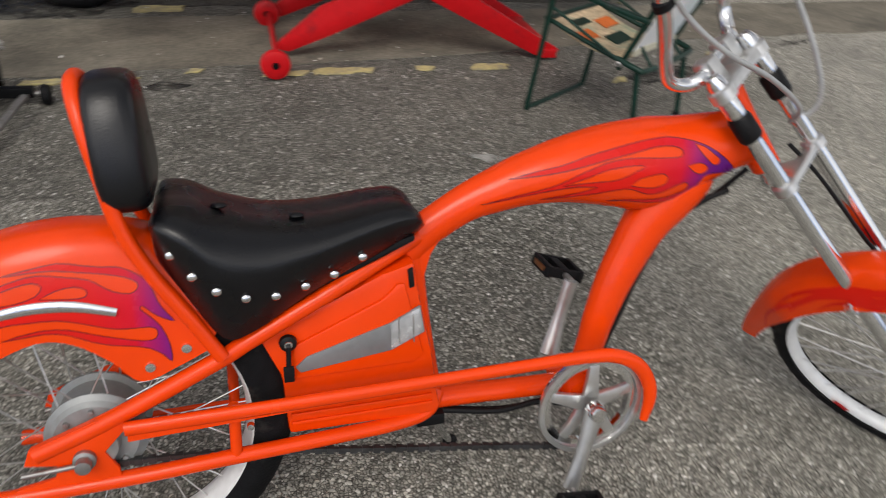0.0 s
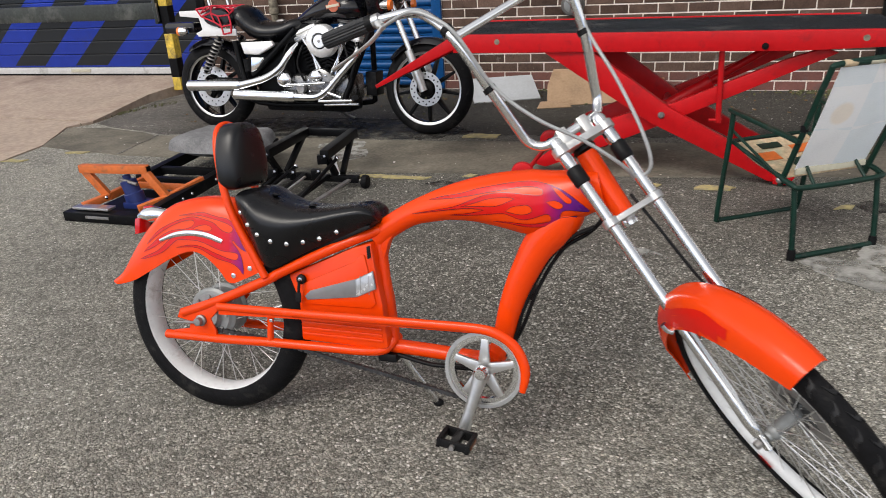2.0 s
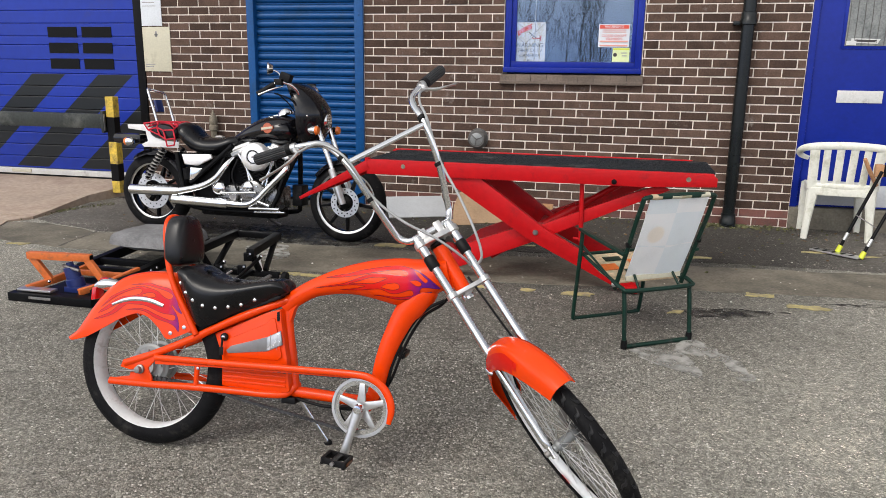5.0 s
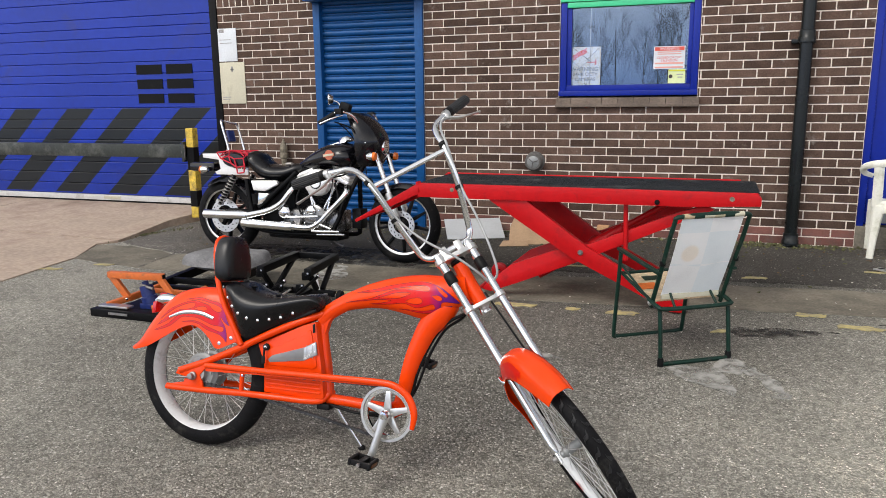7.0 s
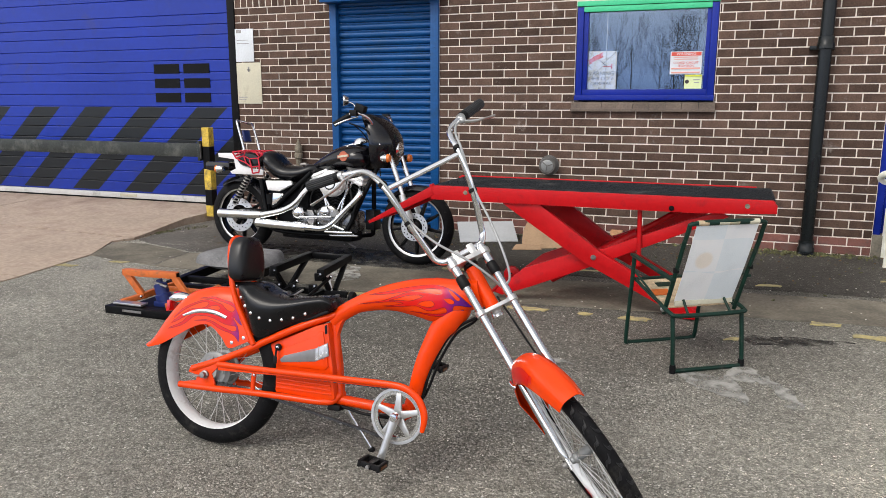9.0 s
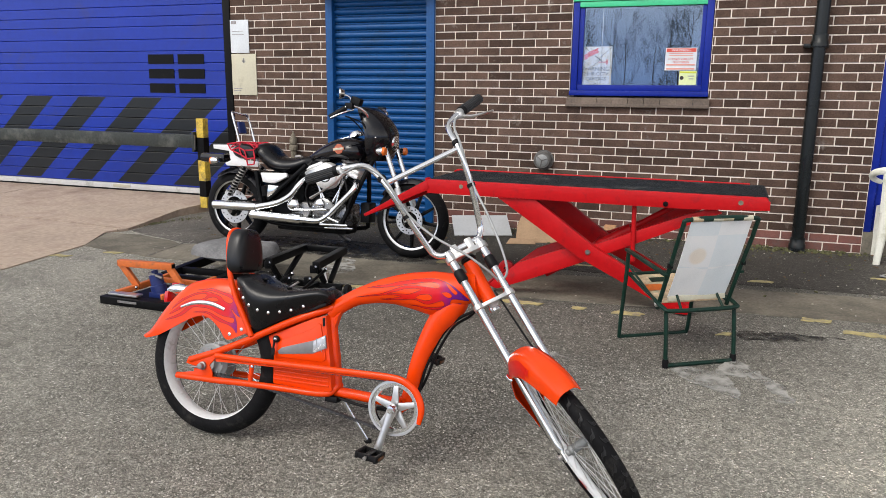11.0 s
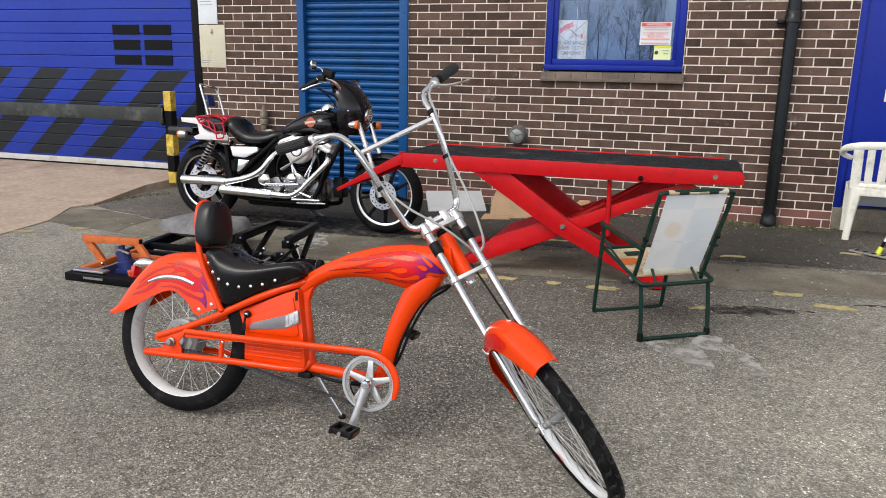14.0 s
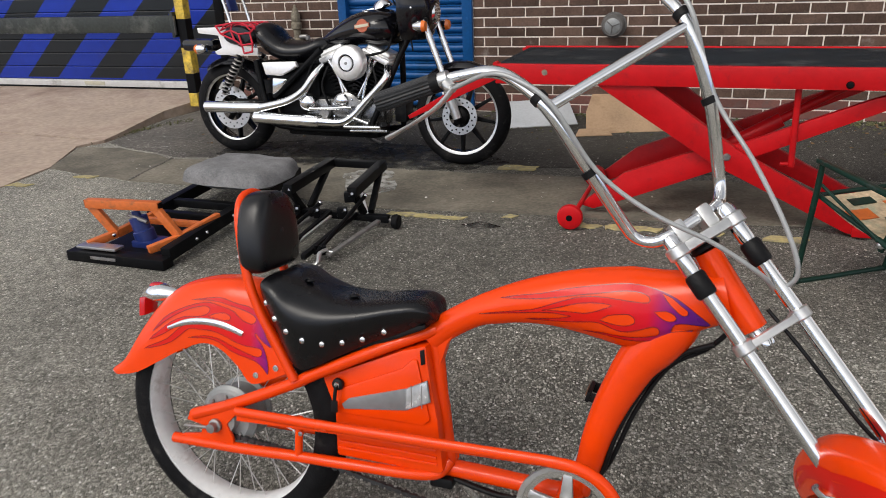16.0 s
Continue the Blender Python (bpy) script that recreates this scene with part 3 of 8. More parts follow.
patch("concrete_strip", ragged([(-2.66, 3.75), (-2.25, 3.66), (-1.89, 3.62), (-1.2, 3.60), (0.0, 3.46), (1.6, 3.60), (3.3, 3.80), (9.0, 4.05), (9.0, 4.72), (3.4, 4.40), (1.5, 4.28), (-0.2, 4.17), (-1.2, 4.22), (-1.98, 4.14), (-2.58, 4.33), (-2.92, 4.28)], 0.18, 0.018, 3), 0.005, M_CONC,
      "weathered concrete drainage strip across the yard", "concrete strip")
patch("dark_tarmac_patch", ragged([(-0.75, 4.46), (0.4, 4.40), (3.5, 4.52), (9, 4.85), (9, 6.02), (-2.76, 6.02), (-2.91, 5.32), (-2.86, 4.89), (-2.80, 4.44), (-2.58, 4.37), (-1.98, 4.18), (-1.3, 4.28)], 0.15, 0.02, 5), 0.004, M_ASPHALT2,
      "dark patched tarmac along the foot of the wall", "tarmac")
# concrete apron that rises to the roller door, in slabs
def apron(outline, seed):
    bm = bmesh.new()
    pts = ragged(outline, 0.2, 0.012, seed)
    h = lambda y: 0.008 + fall(y) + max(0, (y - 4.2)) * 0.058
    top = [bm.verts.new((x, y, h(y))) for x, y in pts]
    low = [bm.verts.new((x, y, fall(y) - 0.02)) for x, y in pts]
    bm.faces.new(top)
    for i in range(len(top)):
        j = (i + 1) % len(top)
        bm.faces.new((top[i], top[j], low[j], low[i]))
    bmesh.ops.triangulate(bm, faces=[f for f in bm.faces if len(f.verts) > 4])
    return setting(obj("concrete_apron", bm, M_APRON, smooth=False), "stained pinkish concrete slab in front of the roller door", "concrete slab")


apron([(-5.6, 4.62), (-2.83, 4.46), (-2.89, 4.89), (-2.95, 5.32), (-2.84, 6.24), (-5.6, 6.24)], 1)
apron([(-5.6, 3.0), (-2.57, 3.0), (-2.68, 3.75), (-2.95, 4.27), (-2.84, 4.43), (-5.6, 4.59)], 2)
apron([(-9.0, 3.0), (-5.62, 3.0), (-5.62, 6.24), (-9.0, 6.24)], 3)
apron([(-9.0, -2.0), (-2.55, -2.0), (-2.56, 2.97), (-9.0, 2.97)], 4)
patch("slab_crack", ragged([(-1.905, 3.62), (-1.885, 3.62), (-1.93, 3.88), (-1.965, 4.15), (-1.985, 4.15), (-1.945, 3.88)], 0.06, 0.006, 71), 0.0065, M_ASPHALT2, "dark crack across the concrete strip", "crack", depth=0.003)

# broken yellow line, worn to fragments
yellow = thing("yellow_line", "worn yellow parking line in broken fragments on the tarmac", "road marking", kind="structure")
_frag = [(-0.05, 3.39, 0.42, 0.05), (0.86, 3.42, 0.17, 0.06), (1.06, 3.43, 0.24, 0.06), (1.5, 3.44, 0.08, 0.05), (1.75, 3.43, 0.17, 0.07), (2.83, 3.70, 0.16, 0.06), (3.02, 3.52, 0.16, 0.06), (3.13, 3.50, 0.11, 0.05),
         (2.58, 4.60, 0.16, 0.05), (0.30, 4.35, 0.22, 0.10), (0.55, 3.47, 0.06, 0.04), (2.36, 3.24, 0.07, 0.05), (-2.62, 3.38, 0.14, 0.06), (-2.32, 3.62, 0.14, 0.05), (-1.86, 4.75, 0.10, 0.16), (1.32, 4.63, 0.14, 0.05), (1.0, 4.75, 0.12, 0.05), (3.42, 5.02, 0.22, 0.04), (3.75, 4.98, 0.2, 0.05)]
for i, (x, y, w, h) in enumerate(_frag):
    patch("paint_fragment", ragged([(x, y - h / 2), (x + w, y - h / 2 + 0.01), (x + w + 0.02, y + h / 2), (x + 0.02, y + h / 2)], 0.03, 0.012, 20 + i), 0.0085, M_YELLOW, "", "", yellow, False, 0.006)
dust = thing("dust_marks", "pale dusty scuff marks on the tarmac", "stain", kind="structure")
for i, pts in enumerate((
        [(2.14, 2.604), (2.251, 2.449), (2.365, 2.413), (2.453, 2.32), (2.428, 2.504), (2.366, 2.62), (2.30, 2.576), (2.232, 2.673)],
        [(2.483, 2.657), (2.554, 2.544), (2.614, 2.345), (2.675, 2.364), (2.64, 2.535), (2.584, 2.627), (2.538, 2.729)],
        [(2.40, 2.85), (2.475, 2.80), (2.536, 2.689), (2.455, 2.587), (2.35, 2.62)],
        [(1.48, 2.62), (1.60, 2.60), (1.66, 2.54), (1.56, 2.56)])):
    patch("dust_smear", ragged(pts, 0.03, 0.016, 50 + i), 0.0045 + 0.0006 * i, M_DUST, "", "", dust, False, 0.004)
powder = thing("powder_spill", "pale grey powder spilt on the concrete strip", "stain", kind="structure")
patch("spill", ragged([(-0.60, 4.02), (-0.49, 4.17), (-0.30, 4.10), (-0.17, 3.80), (-0.27, 3.64), (-0.42, 3.72)], 0.05, 0.03, 61), 0.0075, M_DUST, "", "", powder, False, 0.004)
oil = thing("oil_stain", "dark oily stain along the tarmac, and painted shade under the motorcycle", "stain", kind="structure")
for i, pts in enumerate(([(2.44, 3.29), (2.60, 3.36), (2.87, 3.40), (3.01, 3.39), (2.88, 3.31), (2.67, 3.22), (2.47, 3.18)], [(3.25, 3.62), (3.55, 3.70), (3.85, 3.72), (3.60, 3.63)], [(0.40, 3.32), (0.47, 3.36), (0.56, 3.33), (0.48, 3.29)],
        # these two outlines are the motorcycle's shade, painted dark on the ground
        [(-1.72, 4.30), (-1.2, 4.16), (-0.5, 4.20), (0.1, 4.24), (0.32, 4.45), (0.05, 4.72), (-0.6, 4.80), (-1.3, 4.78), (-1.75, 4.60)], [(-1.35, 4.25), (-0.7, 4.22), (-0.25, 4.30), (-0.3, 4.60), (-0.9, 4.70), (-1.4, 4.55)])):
    patch("stain", ragged(pts, 0.04, 0.02, 64 + i), 0.0044 if i < 3 else 0.0078 + 0.0006 * i - 0.0018, M_OIL_SHADE, "", "", oil, False, 0.004)

# ---- brick wall ----
WIN = (0.978, 2.195, 1.295, 2.17)
SHUT = (-1.535, -0.352, 0.0, 2.55)
BDOOR = (3.525, 4.45, 0.0, 2.25)
# upper wall is out of view, made tall to shade the ground before it
X0, X1, TOP = -2.69, 9.0, 5.0
wall = thing("wall_north", "dark brown brick wall of a workshop with pale mortar", "wall", kind="structure")


def wall_block(x0, x1, z0, z1):
    return box(x0, x1, WALL_Y + 0.002, WALL_Y + 0.24, z0, z1)


bm = wall_block(X0, SHUT[0], 0, TOP)
for b in ((SHUT[0], SHUT[1], SHUT[3], TOP), (SHUT[1], WIN[0], 0, TOP), (WIN[0], WIN[1], 0, WIN[2] - 0.09), (WIN[0], WIN[1], WIN[3], TOP), (WIN[1], BDOOR[0], 0, TOP), (BDOOR[0], BDOOR[1], BDOOR[3], TOP), (BDOOR[1], X1, 0, TOP)):
    bm = join(bm, wall_block(*b))
part("mortar", bm, M_MORTAR, wall, "pale mortar", smooth=False)
bm = box(-9.0, X0, WALL_Y + 0.008, WALL_Y + 0.24, 2.75, TOP)
part("lintel", bm, M_BRICK, wall, smooth=False)
# plain roof band, out of view, that closes the building
setting(obj("roof_edge", box(-9.0, 9.0, WALL_Y - 0.12, WALL_Y + 6, TOP, TOP + 0.2, 0.01), M_BLACK, smooth=False), "unseen plain dark roof edge above the brick wall", "roof")
setting(obj("interior_wall", box(-9, 9, WALL_Y + 3.0, WALL_Y + 3.1, 0, TOP), M_DARKIN, smooth=False), "dark back wall inside the workshop", "wall")

# ---- doors, window, wall fittings ----
def roller_door():
    d = thing("door_1", "blue sectional roller door with black hazard stripes, closed", "roller door", kind="structure")
    y = WALL_Y + 0.06
    z = 0.2
    edges = [0.20, 0.33, 0.46, 0.59, 0.72, 0.85, 0.98, 1.09, 1.22, 1.36, 1.51, 1.60, 1.73, 1.86, 2.00, 2.11, 2.22, 2.40, 2.58, 2.76]
    for a, b in zip(edges, edges[1:]):
        prof = [(a + 0.002, 0.006), (a + 0.008, 0.0), (b - 0.008, 0.0), (b - 0.001, 0.005)]
        bm = bmesh.new()
        L = [bm.verts.new((-9.0, y + dy, zz)) for zz, dy in prof] + [bm.verts.new((-9.0, y + 0.04, b)), bm.verts.new((-9.0, y + 0.04, a))]
        R = [bm.verts.new((-2.78, v.co.y, v.co.z)) for v in L]
        for i in range(6):
            j = (i + 1) % 6
            bm.faces.new((L[i], L[j], R[j], R[i]))
        bm.faces.new(L)
        bm.faces.new(R[::-1])
        part("panel", bm, M_DOOR, d, smooth=False)
    part("bottom_rail", box(-9.0, -2.78, y - 0.004, y + 0.05, 0.135, 0.198, 0.003), M_WHITE, d, "white bottom rail")
    # black strip stands in for the dark of the gap below the rail
    part("gap_strip", box(-9.0, -2.78, y, y + 0.05, 0.09, 0.135, 0.003), M_RUBBER, d, "black strip for the dark gap under the rail")
    # the unit's mark, as plain bars
    for x in (-3.86, -3.45):
        for zz in (1.27, 1.43, 1.59):
            part("mark_bar", box(x, x + 0.35, y - 0.0055, y + 0.002, zz, zz + 0.105), M_BLACK, d, "dark painted bar", smooth=False)
    part("jamb", box(-2.78, -2.692, WALL_Y - 0.015, WALL_Y + 0.2, 0.05, 2.75, 0.004), M_BLACK, d, "black steel jamb")
    part("hand_plate", box(-4.5, -4.25, y - 0.012, y, 0.15, 0.185, 0.003), M_CREAM, d)
    return d


roller_door()


def roller_shutter():
    s = thing("door_2", "closed blue steel roller shutter in its frame", "roller shutter", kind="structure")
    x0, x1 = SHUT[0], SHUT[1]
    y = WALL_Y + 0.035
    pitch, z = 0.0755, 0.03
    profile = ((0.0, 0.014), (0.004, 0.006), (0.016, -0.004), (0.030, -0.007), (0.044, -0.004), (0.053, 0.005), (0.055, 0.013), (0.058, 0.013), (0.0595, 0.004), (0.069, 0.003), (0.0715, 0.014))
    while z < SHUT[3] - 0.05:
        b2 = bmesh.new()
        pts = [(z + dz, y + dy) for dz, dy in profile] + [(z + 0.0735, y + 0.03), (z, y + 0.03)]
        L = [b2.verts.new((x0 + 0.06, yy, zz)) for zz, yy in pts]
        R = [b2.verts.new((x1 - 0.06, yy, zz)) for zz, yy in pts]
        n = len(pts)
        for i in range(n):
            j = (i + 1) % n
            b2.faces.new((L[i], L[j], R[j], R[i]))
        b2.faces.new(L)
        b2.faces.new(R[::-1])
        part("slat", b2, M_SHUT, s)
        z += pitch
    for a, b in ((x0, x0 + 0.075), (x1 - 0.085, x1)):
        part("guide_rail", box(a, b, WALL_Y - 0.03, WALL_Y + 0.07, 0, SHUT[3], 0.006), M_SHUT, s)
    part("head_box", box(x0 - 0.04, x1 + 0.03, WALL_Y - 0.16, WALL_Y + 0.2, 2.25, SHUT[3] + 0.02, 0.012), M_SHUT, s, "blue steel shutter box")
    for zz in (0.75, 1.05, 1.8):
        part("bolt", lathe([(0.0, -0.008), (0.009, -0.006), (0.010, 0.0)], 10, "Y", (x1 - 0.04, WALL_Y - 0.03, zz)), M_SHUT, s)
    return s


roller_shutter()


def window():
    w = thing("window_1", "blue timber window with a green top strip, warning notices behind the glass", "window", kind="structure")
    x0, x1, z0, z1 = WIN
    y = WALL_Y + 0.03
    fr = thing("window_frame", "blue painted window frame", "", None)
    fr.parent = w
    for n, b in (("stile", (x0 + 0.005, x0 + 0.062)), ("stile", (x1 - 0.062, x1 - 0.005))):
        part(n, box(b[0], b[1], y - 0.02, y + 0.07, z0, z1 - 0.05, 0.005), M_BLUE, fr)
    part("rail", box(x0, x1, y - 0.05, y + 0.07, z0, z0 + 0.045, 0.006), M_BLUE, fr)
    part("sash", box(x0 + 0.062, x1 - 0.062, y - 0.005, y + 0.05, z0 + 0.045, z0 + 0.098, 0.004), M_BLUE, fr)
    for a, b in ((x0 + 0.062, x0 + 0.105), (x1 - 0.098, x1 - 0.062)):
        part("sash", box(a, b, y - 0.004, y + 0.05, z0 + 0.098, z1 - 0.094, 0.004), M_BLUE, fr)
    part("top_strip", box(x0 + 0.062, x1 - 0.062, y - 0.022, y + 0.06, z1 - 0.094, z1 - 0.046, 0.006), M_GREEN, fr, "bright green top strip")
    part("top_strip", box(x0, x1, y - 0.03, y + 0.06, z1 - 0.043, z1, 0.004), M_GREEN, fr, "bright green top strip")
    g = part("pane", box(x0 + 0.10, x1 - 0.094, y + 0.022, y + 0.028, z0 + 0.09, z1 - 0.09), M_GLASS, w, "clear glass", smooth=False)
    g.visible_shadow = False
    # sill of tiles on edge
    sill = thing("window_sill", "brown tiled sill", "", None)
    sill.parent = w
    k = 9
    for i in range(k):
        a = x0 - 0.02 + (x1 - x0 + 0.04) * i / k
        b = x0 - 0.02 + (x1 - x0 + 0.04) * (i + 1) / k - 0.004
        bm = slab([(a, 0), (b, 0), (b, 1), (a, 1)], 0, 1)
        for v in bm.verts:
            zz = 1.285 if v.co.z > 0.5 else 1.225
            v.co.y, v.co.z = (WALL_Y - 0.035, zz - 0.014) if v.co.y < 0.5 else (WALL_Y + 0.02, zz)
        part("tile", bm, M_SILL, sill, smooth=False)
    part("sill_edge", box(x0 - 0.025, x1 + 0.02, WALL_Y - 0.045, WALL_Y + 0.02, 1.195, 1.222, 0.004), M_SILL, sill)
    # notices behind the glass
    yb = y + 0.035
    turn = Matrix.Rotation(radians(90), 4, "X")

    def sheet(name, x, z, ww, hh, material, label, back=yb):
        t = thing(name, label, "notice", Matrix.Translation((x, back, z)))
        part("sheet", box(-ww / 2, ww / 2, 0, 0.001, -hh / 2, hh / 2), material, t, smooth=False)
        return t
    a = sheet("warning_notice", 1.206, 1.565, 0.275, 0.34, M_WHITE, "white paper warning notice with a red camera, behind the pane")
    for i, (s, h) in enumerate((("WARNING!", 0.052), ("24HR CCTV", 0.043), ("CAMERAS", 0.043), ("IN", 0.04))):
        letters("lettering", s, h, M_TEXT, a, Matrix.Translation((0, -0.002, -0.03 - i * 0.045)) @ turn)
    tilt = Matrix.Translation((-0.045, 0, 0.105)) @ Matrix.Rotation(radians(-24), 4, "Y")
    part("camera_picture", put(join(box(-0.075, 0.062, -0.003, -0.001, -0.014, 0.02), box(-0.082, -0.05, -0.0034, -0.001, -0.024, -0.010), box(-0.03, 0.075, -0.0034, -0.001, 0.018, 0.027)), tilt), M_REDPRINT, a, "red camera picture", smooth=False)
    part("camera_bracket", put(box(-0.045, 0.055, -0.003, -0.001, -0.003, 0.003), Matrix.Translation((0.02, 0, 0.06)) @ Matrix.Rotation(radians(38), 4, "Y")), M_TEXT, a, smooth=False)
    part("camera_bracket", join(box(0.02, 0.095, -0.003, -0.001, 0.028, 0.036), box(0.088, 0.10, -0.0034, -0.001, 0.01, 0.055)), M_REDPRINT, a, smooth=False)
    # thin dark lines slanting across the sheet
    for x, zz, l, an in ((-0.09, 0.13, 0.06, 40), (0.09, 0.11, 0.10, -42), (-0.02, 0.01, 0.07, -40), (-0.11, 0.02, 0.05, 40)):
        part("slant_line", put(box(-l, l, -0.0024, -0.001, -0.0018, 0.0018), Matrix.Translation((x * 0.8, 0, zz)) @ Matrix.Rotation(radians(an), 4, "Y")), M_TEXT, a, smooth=False)
    cord = thing("blind_rod", "thin grey blind rod hanging behind the window pane", "blind rod")
    part("rod", rod((1.248, y + 0.0315, z0 + 0.10), (1.248, y + 0.0315, z1 - 0.096), 0.0028, 8), M_CABLE, cord)
    part("rod_end", rod((1.248, y + 0.0315, z0 + 0.10), (1.248, y + 0.0315, z0 + 0.13), 0.0032, 8), M_STEEL, cord)
    b = sheet("closed_circuit_notice", 1.943, 1.62, 0.265, 0.195, M_PAPER, "white paper notice with red closed circuit television print", y + 0.0205)
    part("band", box(-0.125, 0.125, -0.003, -0.001, 0.06, 0.092), M_REDPRINT, b, smooth=False)
    letters("lettering", "WARNING", 0.034, M_PAPER, b, Matrix.Translation((0, -0.004, 0.076)) @ turn)
    for zz in (0.045, 0.028):
        part("print_bar", box(-0.10, 0.10, -0.003, -0.001, zz, zz + 0.007), M_PINKPRINT, b, smooth=False)
    letters("lettering", "CLOSED CIRCUIT", 0.027, M_REDPRINT, b, Matrix.Translation((0, -0.003, 0.0)) @ turn)
    letters("lettering", "TELEVISION", 0.027, M_REDPRINT, b, Matrix.Translation((0, -0.003, -0.026)) @ turn)
    for zz in (-0.055, -0.09):
        part("print_bar", box(-0.12, 0.12, -0.003, -0.001, zz, zz + 0.014), M_PINKPRINT, b, smooth=False)
    c = sheet("lime_notice", 2.012, 1.458, 0.145, 0.12, M_LIME, "small lime green paper notice stuck on the pane", y + 0.0205)
    for x0b, x1b, zb, hb in ((0.0, 0.055, 0.012, 0.008), (0.01, 0.05, -0.012, 0.008)):
        part("print_bar", box(x0b, x1b, -0.003, -0.001, zb, zb + hb), M_CABLE, c, smooth=False)
    part("band", box(-0.07, 0.07, -0.003, -0.001, 0.044, 0.056), M_KNOB, c, smooth=False)
    part("emblem", put(lathe([(0.0, -0.003), (0.017, -0.0028), (0.017, -0.001)], 14, "Y"), Matrix.Translation((-0.05, 0, 0.0))), M_TEXT, c, smooth=False)
    return w


window()


def side_door():
    d = thing("door_3", "blue panelled door with a white letter plate and kick plate, closed", "door", kind="structure")
    x0, x1, z0, z1 = BDOOR
    y = WALL_Y + 0.05
    part("step", box(x0, x1, WALL_Y - 0.01, WALL_Y + 0.24, 0, 0.19, 0.008), M_CONC, d, "grey concrete step")
    part("frame_post", box(x0, x0 + 0.06, y - 0.03, y + 0.1, 0.19, z1, 0.004), M_BLUE, d)
    part("frame_post", box(x1 - 0.06, x1, y - 0.03, y + 0.1, 0.19, z1, 0.004), M_BLUE, d)
    lx0, lx1 = x0 + 0.064, x1 - 0.064
    part("leaf", box(lx0, lx1, y, y + 0.045, 0.20, z1 - 0.01, 0.003), M_BLUE, d)
    part("kick_plate", box(lx0 + 0.02, lx1 - 0.02, y - 0.004, y, 0.215, 0.40, 0.001), M_BOARD, d, "grey kick plate")
    part("letter_plate", box(lx0 + 0.21, lx0 + 0.56, y - 0.006, y, 1.085, 1.185, 0.002), M_WHITE, d, "white letter plate")
    part("glazing_frame", box(lx0 + 0.19, lx0 + 0.62, y - 0.008, y, 1.52, 1.98, 0.004), M_BLUE, d)
    part("pane", box(lx0 + 0.215, lx0 + 0.595, y - 0.012, y - 0.008, 1.545, 1.955), M_WIRED, d, "grey wired glass with a curtain behind", smooth=False)
    for k in range(7):
        xx = lx0 + 0.225 + 0.056 * k
        part("curtain_fold", tube([(xx, y - 0.0118, 1.548), (xx + 0.004, y - 0.0122, 1.75), (xx, y - 0.0118, 1.952)], 0.003, seg=6), M_VENT, d, "grey curtain fold")
    part("sticker", put(slab([(0.0, 0.0), (0.075, 0.0), (0.075, 0.035), (0.0, 0.035)], 0, 0.001), Matrix.Translation((lx0 + 0.225, y - 0.0165, 1.55))), M_WHITE, d, "white sticker", smooth=False)
    part("sticker", put(slab([(0, 0), (0.2, -0.008), (0.22, 0.03), (0.0, 0.035)], 0, 0.001), Matrix.Translation((lx0 + 0.26, y - 0.014, 1.57))), M_WHITE, d, "white sticker", smooth=False)
    part("sticker", put(slab([(0.02, 0.008), (0.18, 0.004), (0.19, 0.022), (0.03, 0.026)], 0, 0.001), Matrix.Translation((lx0 + 0.26, y - 0.0155, 1.57))), M_TEXT, d, smooth=False)
    for zz in (0.55, 1.15, 1.9):
        part("hinge", rod((x0 + 0.062, y - 0.012, zz - 0.05), (x0 + 0.062, y - 0.012, zz + 0.05), 0.008), M_BLUE, d)
    return d


side_door()


def downpipe():
    p = thing("downpipe", "black cast iron rainwater downpipe on the brick wall", "drainpipe")
    x, y = 3.02, WALL_Y - 0.095
    part("pipe", rod((x, y, 0.05), (x, y, TOP), 0.052, 24), M_PIPE, p)
    for zz in (1.70, 0.02):
        part("collar", lathe([(0.052, 0), (0.068, 0.005), (0.068, 0.045), (0.061, 0.055), (0.061, 0.10), (0.052, 0.105)], 20, "Z", (x, y, zz)), M_PIPE, p)
    part("bracket", box(x - 0.11, x + 0.075, y + 0.04, y + 0.093, 1.70, 1.735, 0.004), M_PIPE, p)
    part("shoe", box(x - 0.06, x + 0.06, y - 0.05, y + 0.05, 0.0, 0.03, 0.006), M_PIPE, p)
    return p


downpipe()
litter = thing("leaf_litter", "moss and dead leaves at the foot of the wall", "leaf litter", kind="stuff")
rnd = random.Random(8)
bm = bmesh.new()
for i in range(420):
    x = rnd.gauss(3.0, 0.28) if i < 260 else rnd.uniform(-0.2, 3.5)
    y = WALL_Y - abs(rnd.gauss(0.05, 0.07)) - (0.06 if i < 120 else 0)
    s = rnd.uniform(0.008, 0.026)
    b = bmesh.ops.create_icosphere(bm, subdivisions=1, radius=s, matrix=pose(x, y, 0.006, rnd.uniform(0, 90), rnd.uniform(0, 90), rnd.uniform(0, 360)) @ Matrix.Diagonal((1, 0.7, 0.25, 1)))
part("leaves", bm, M_MOSS, litter)
edge_litter = thing("edge_litter", "moss and grit along the edge of the concrete by the motorcycle", "leaf litter", kind="stuff")
bm = bmesh.new()
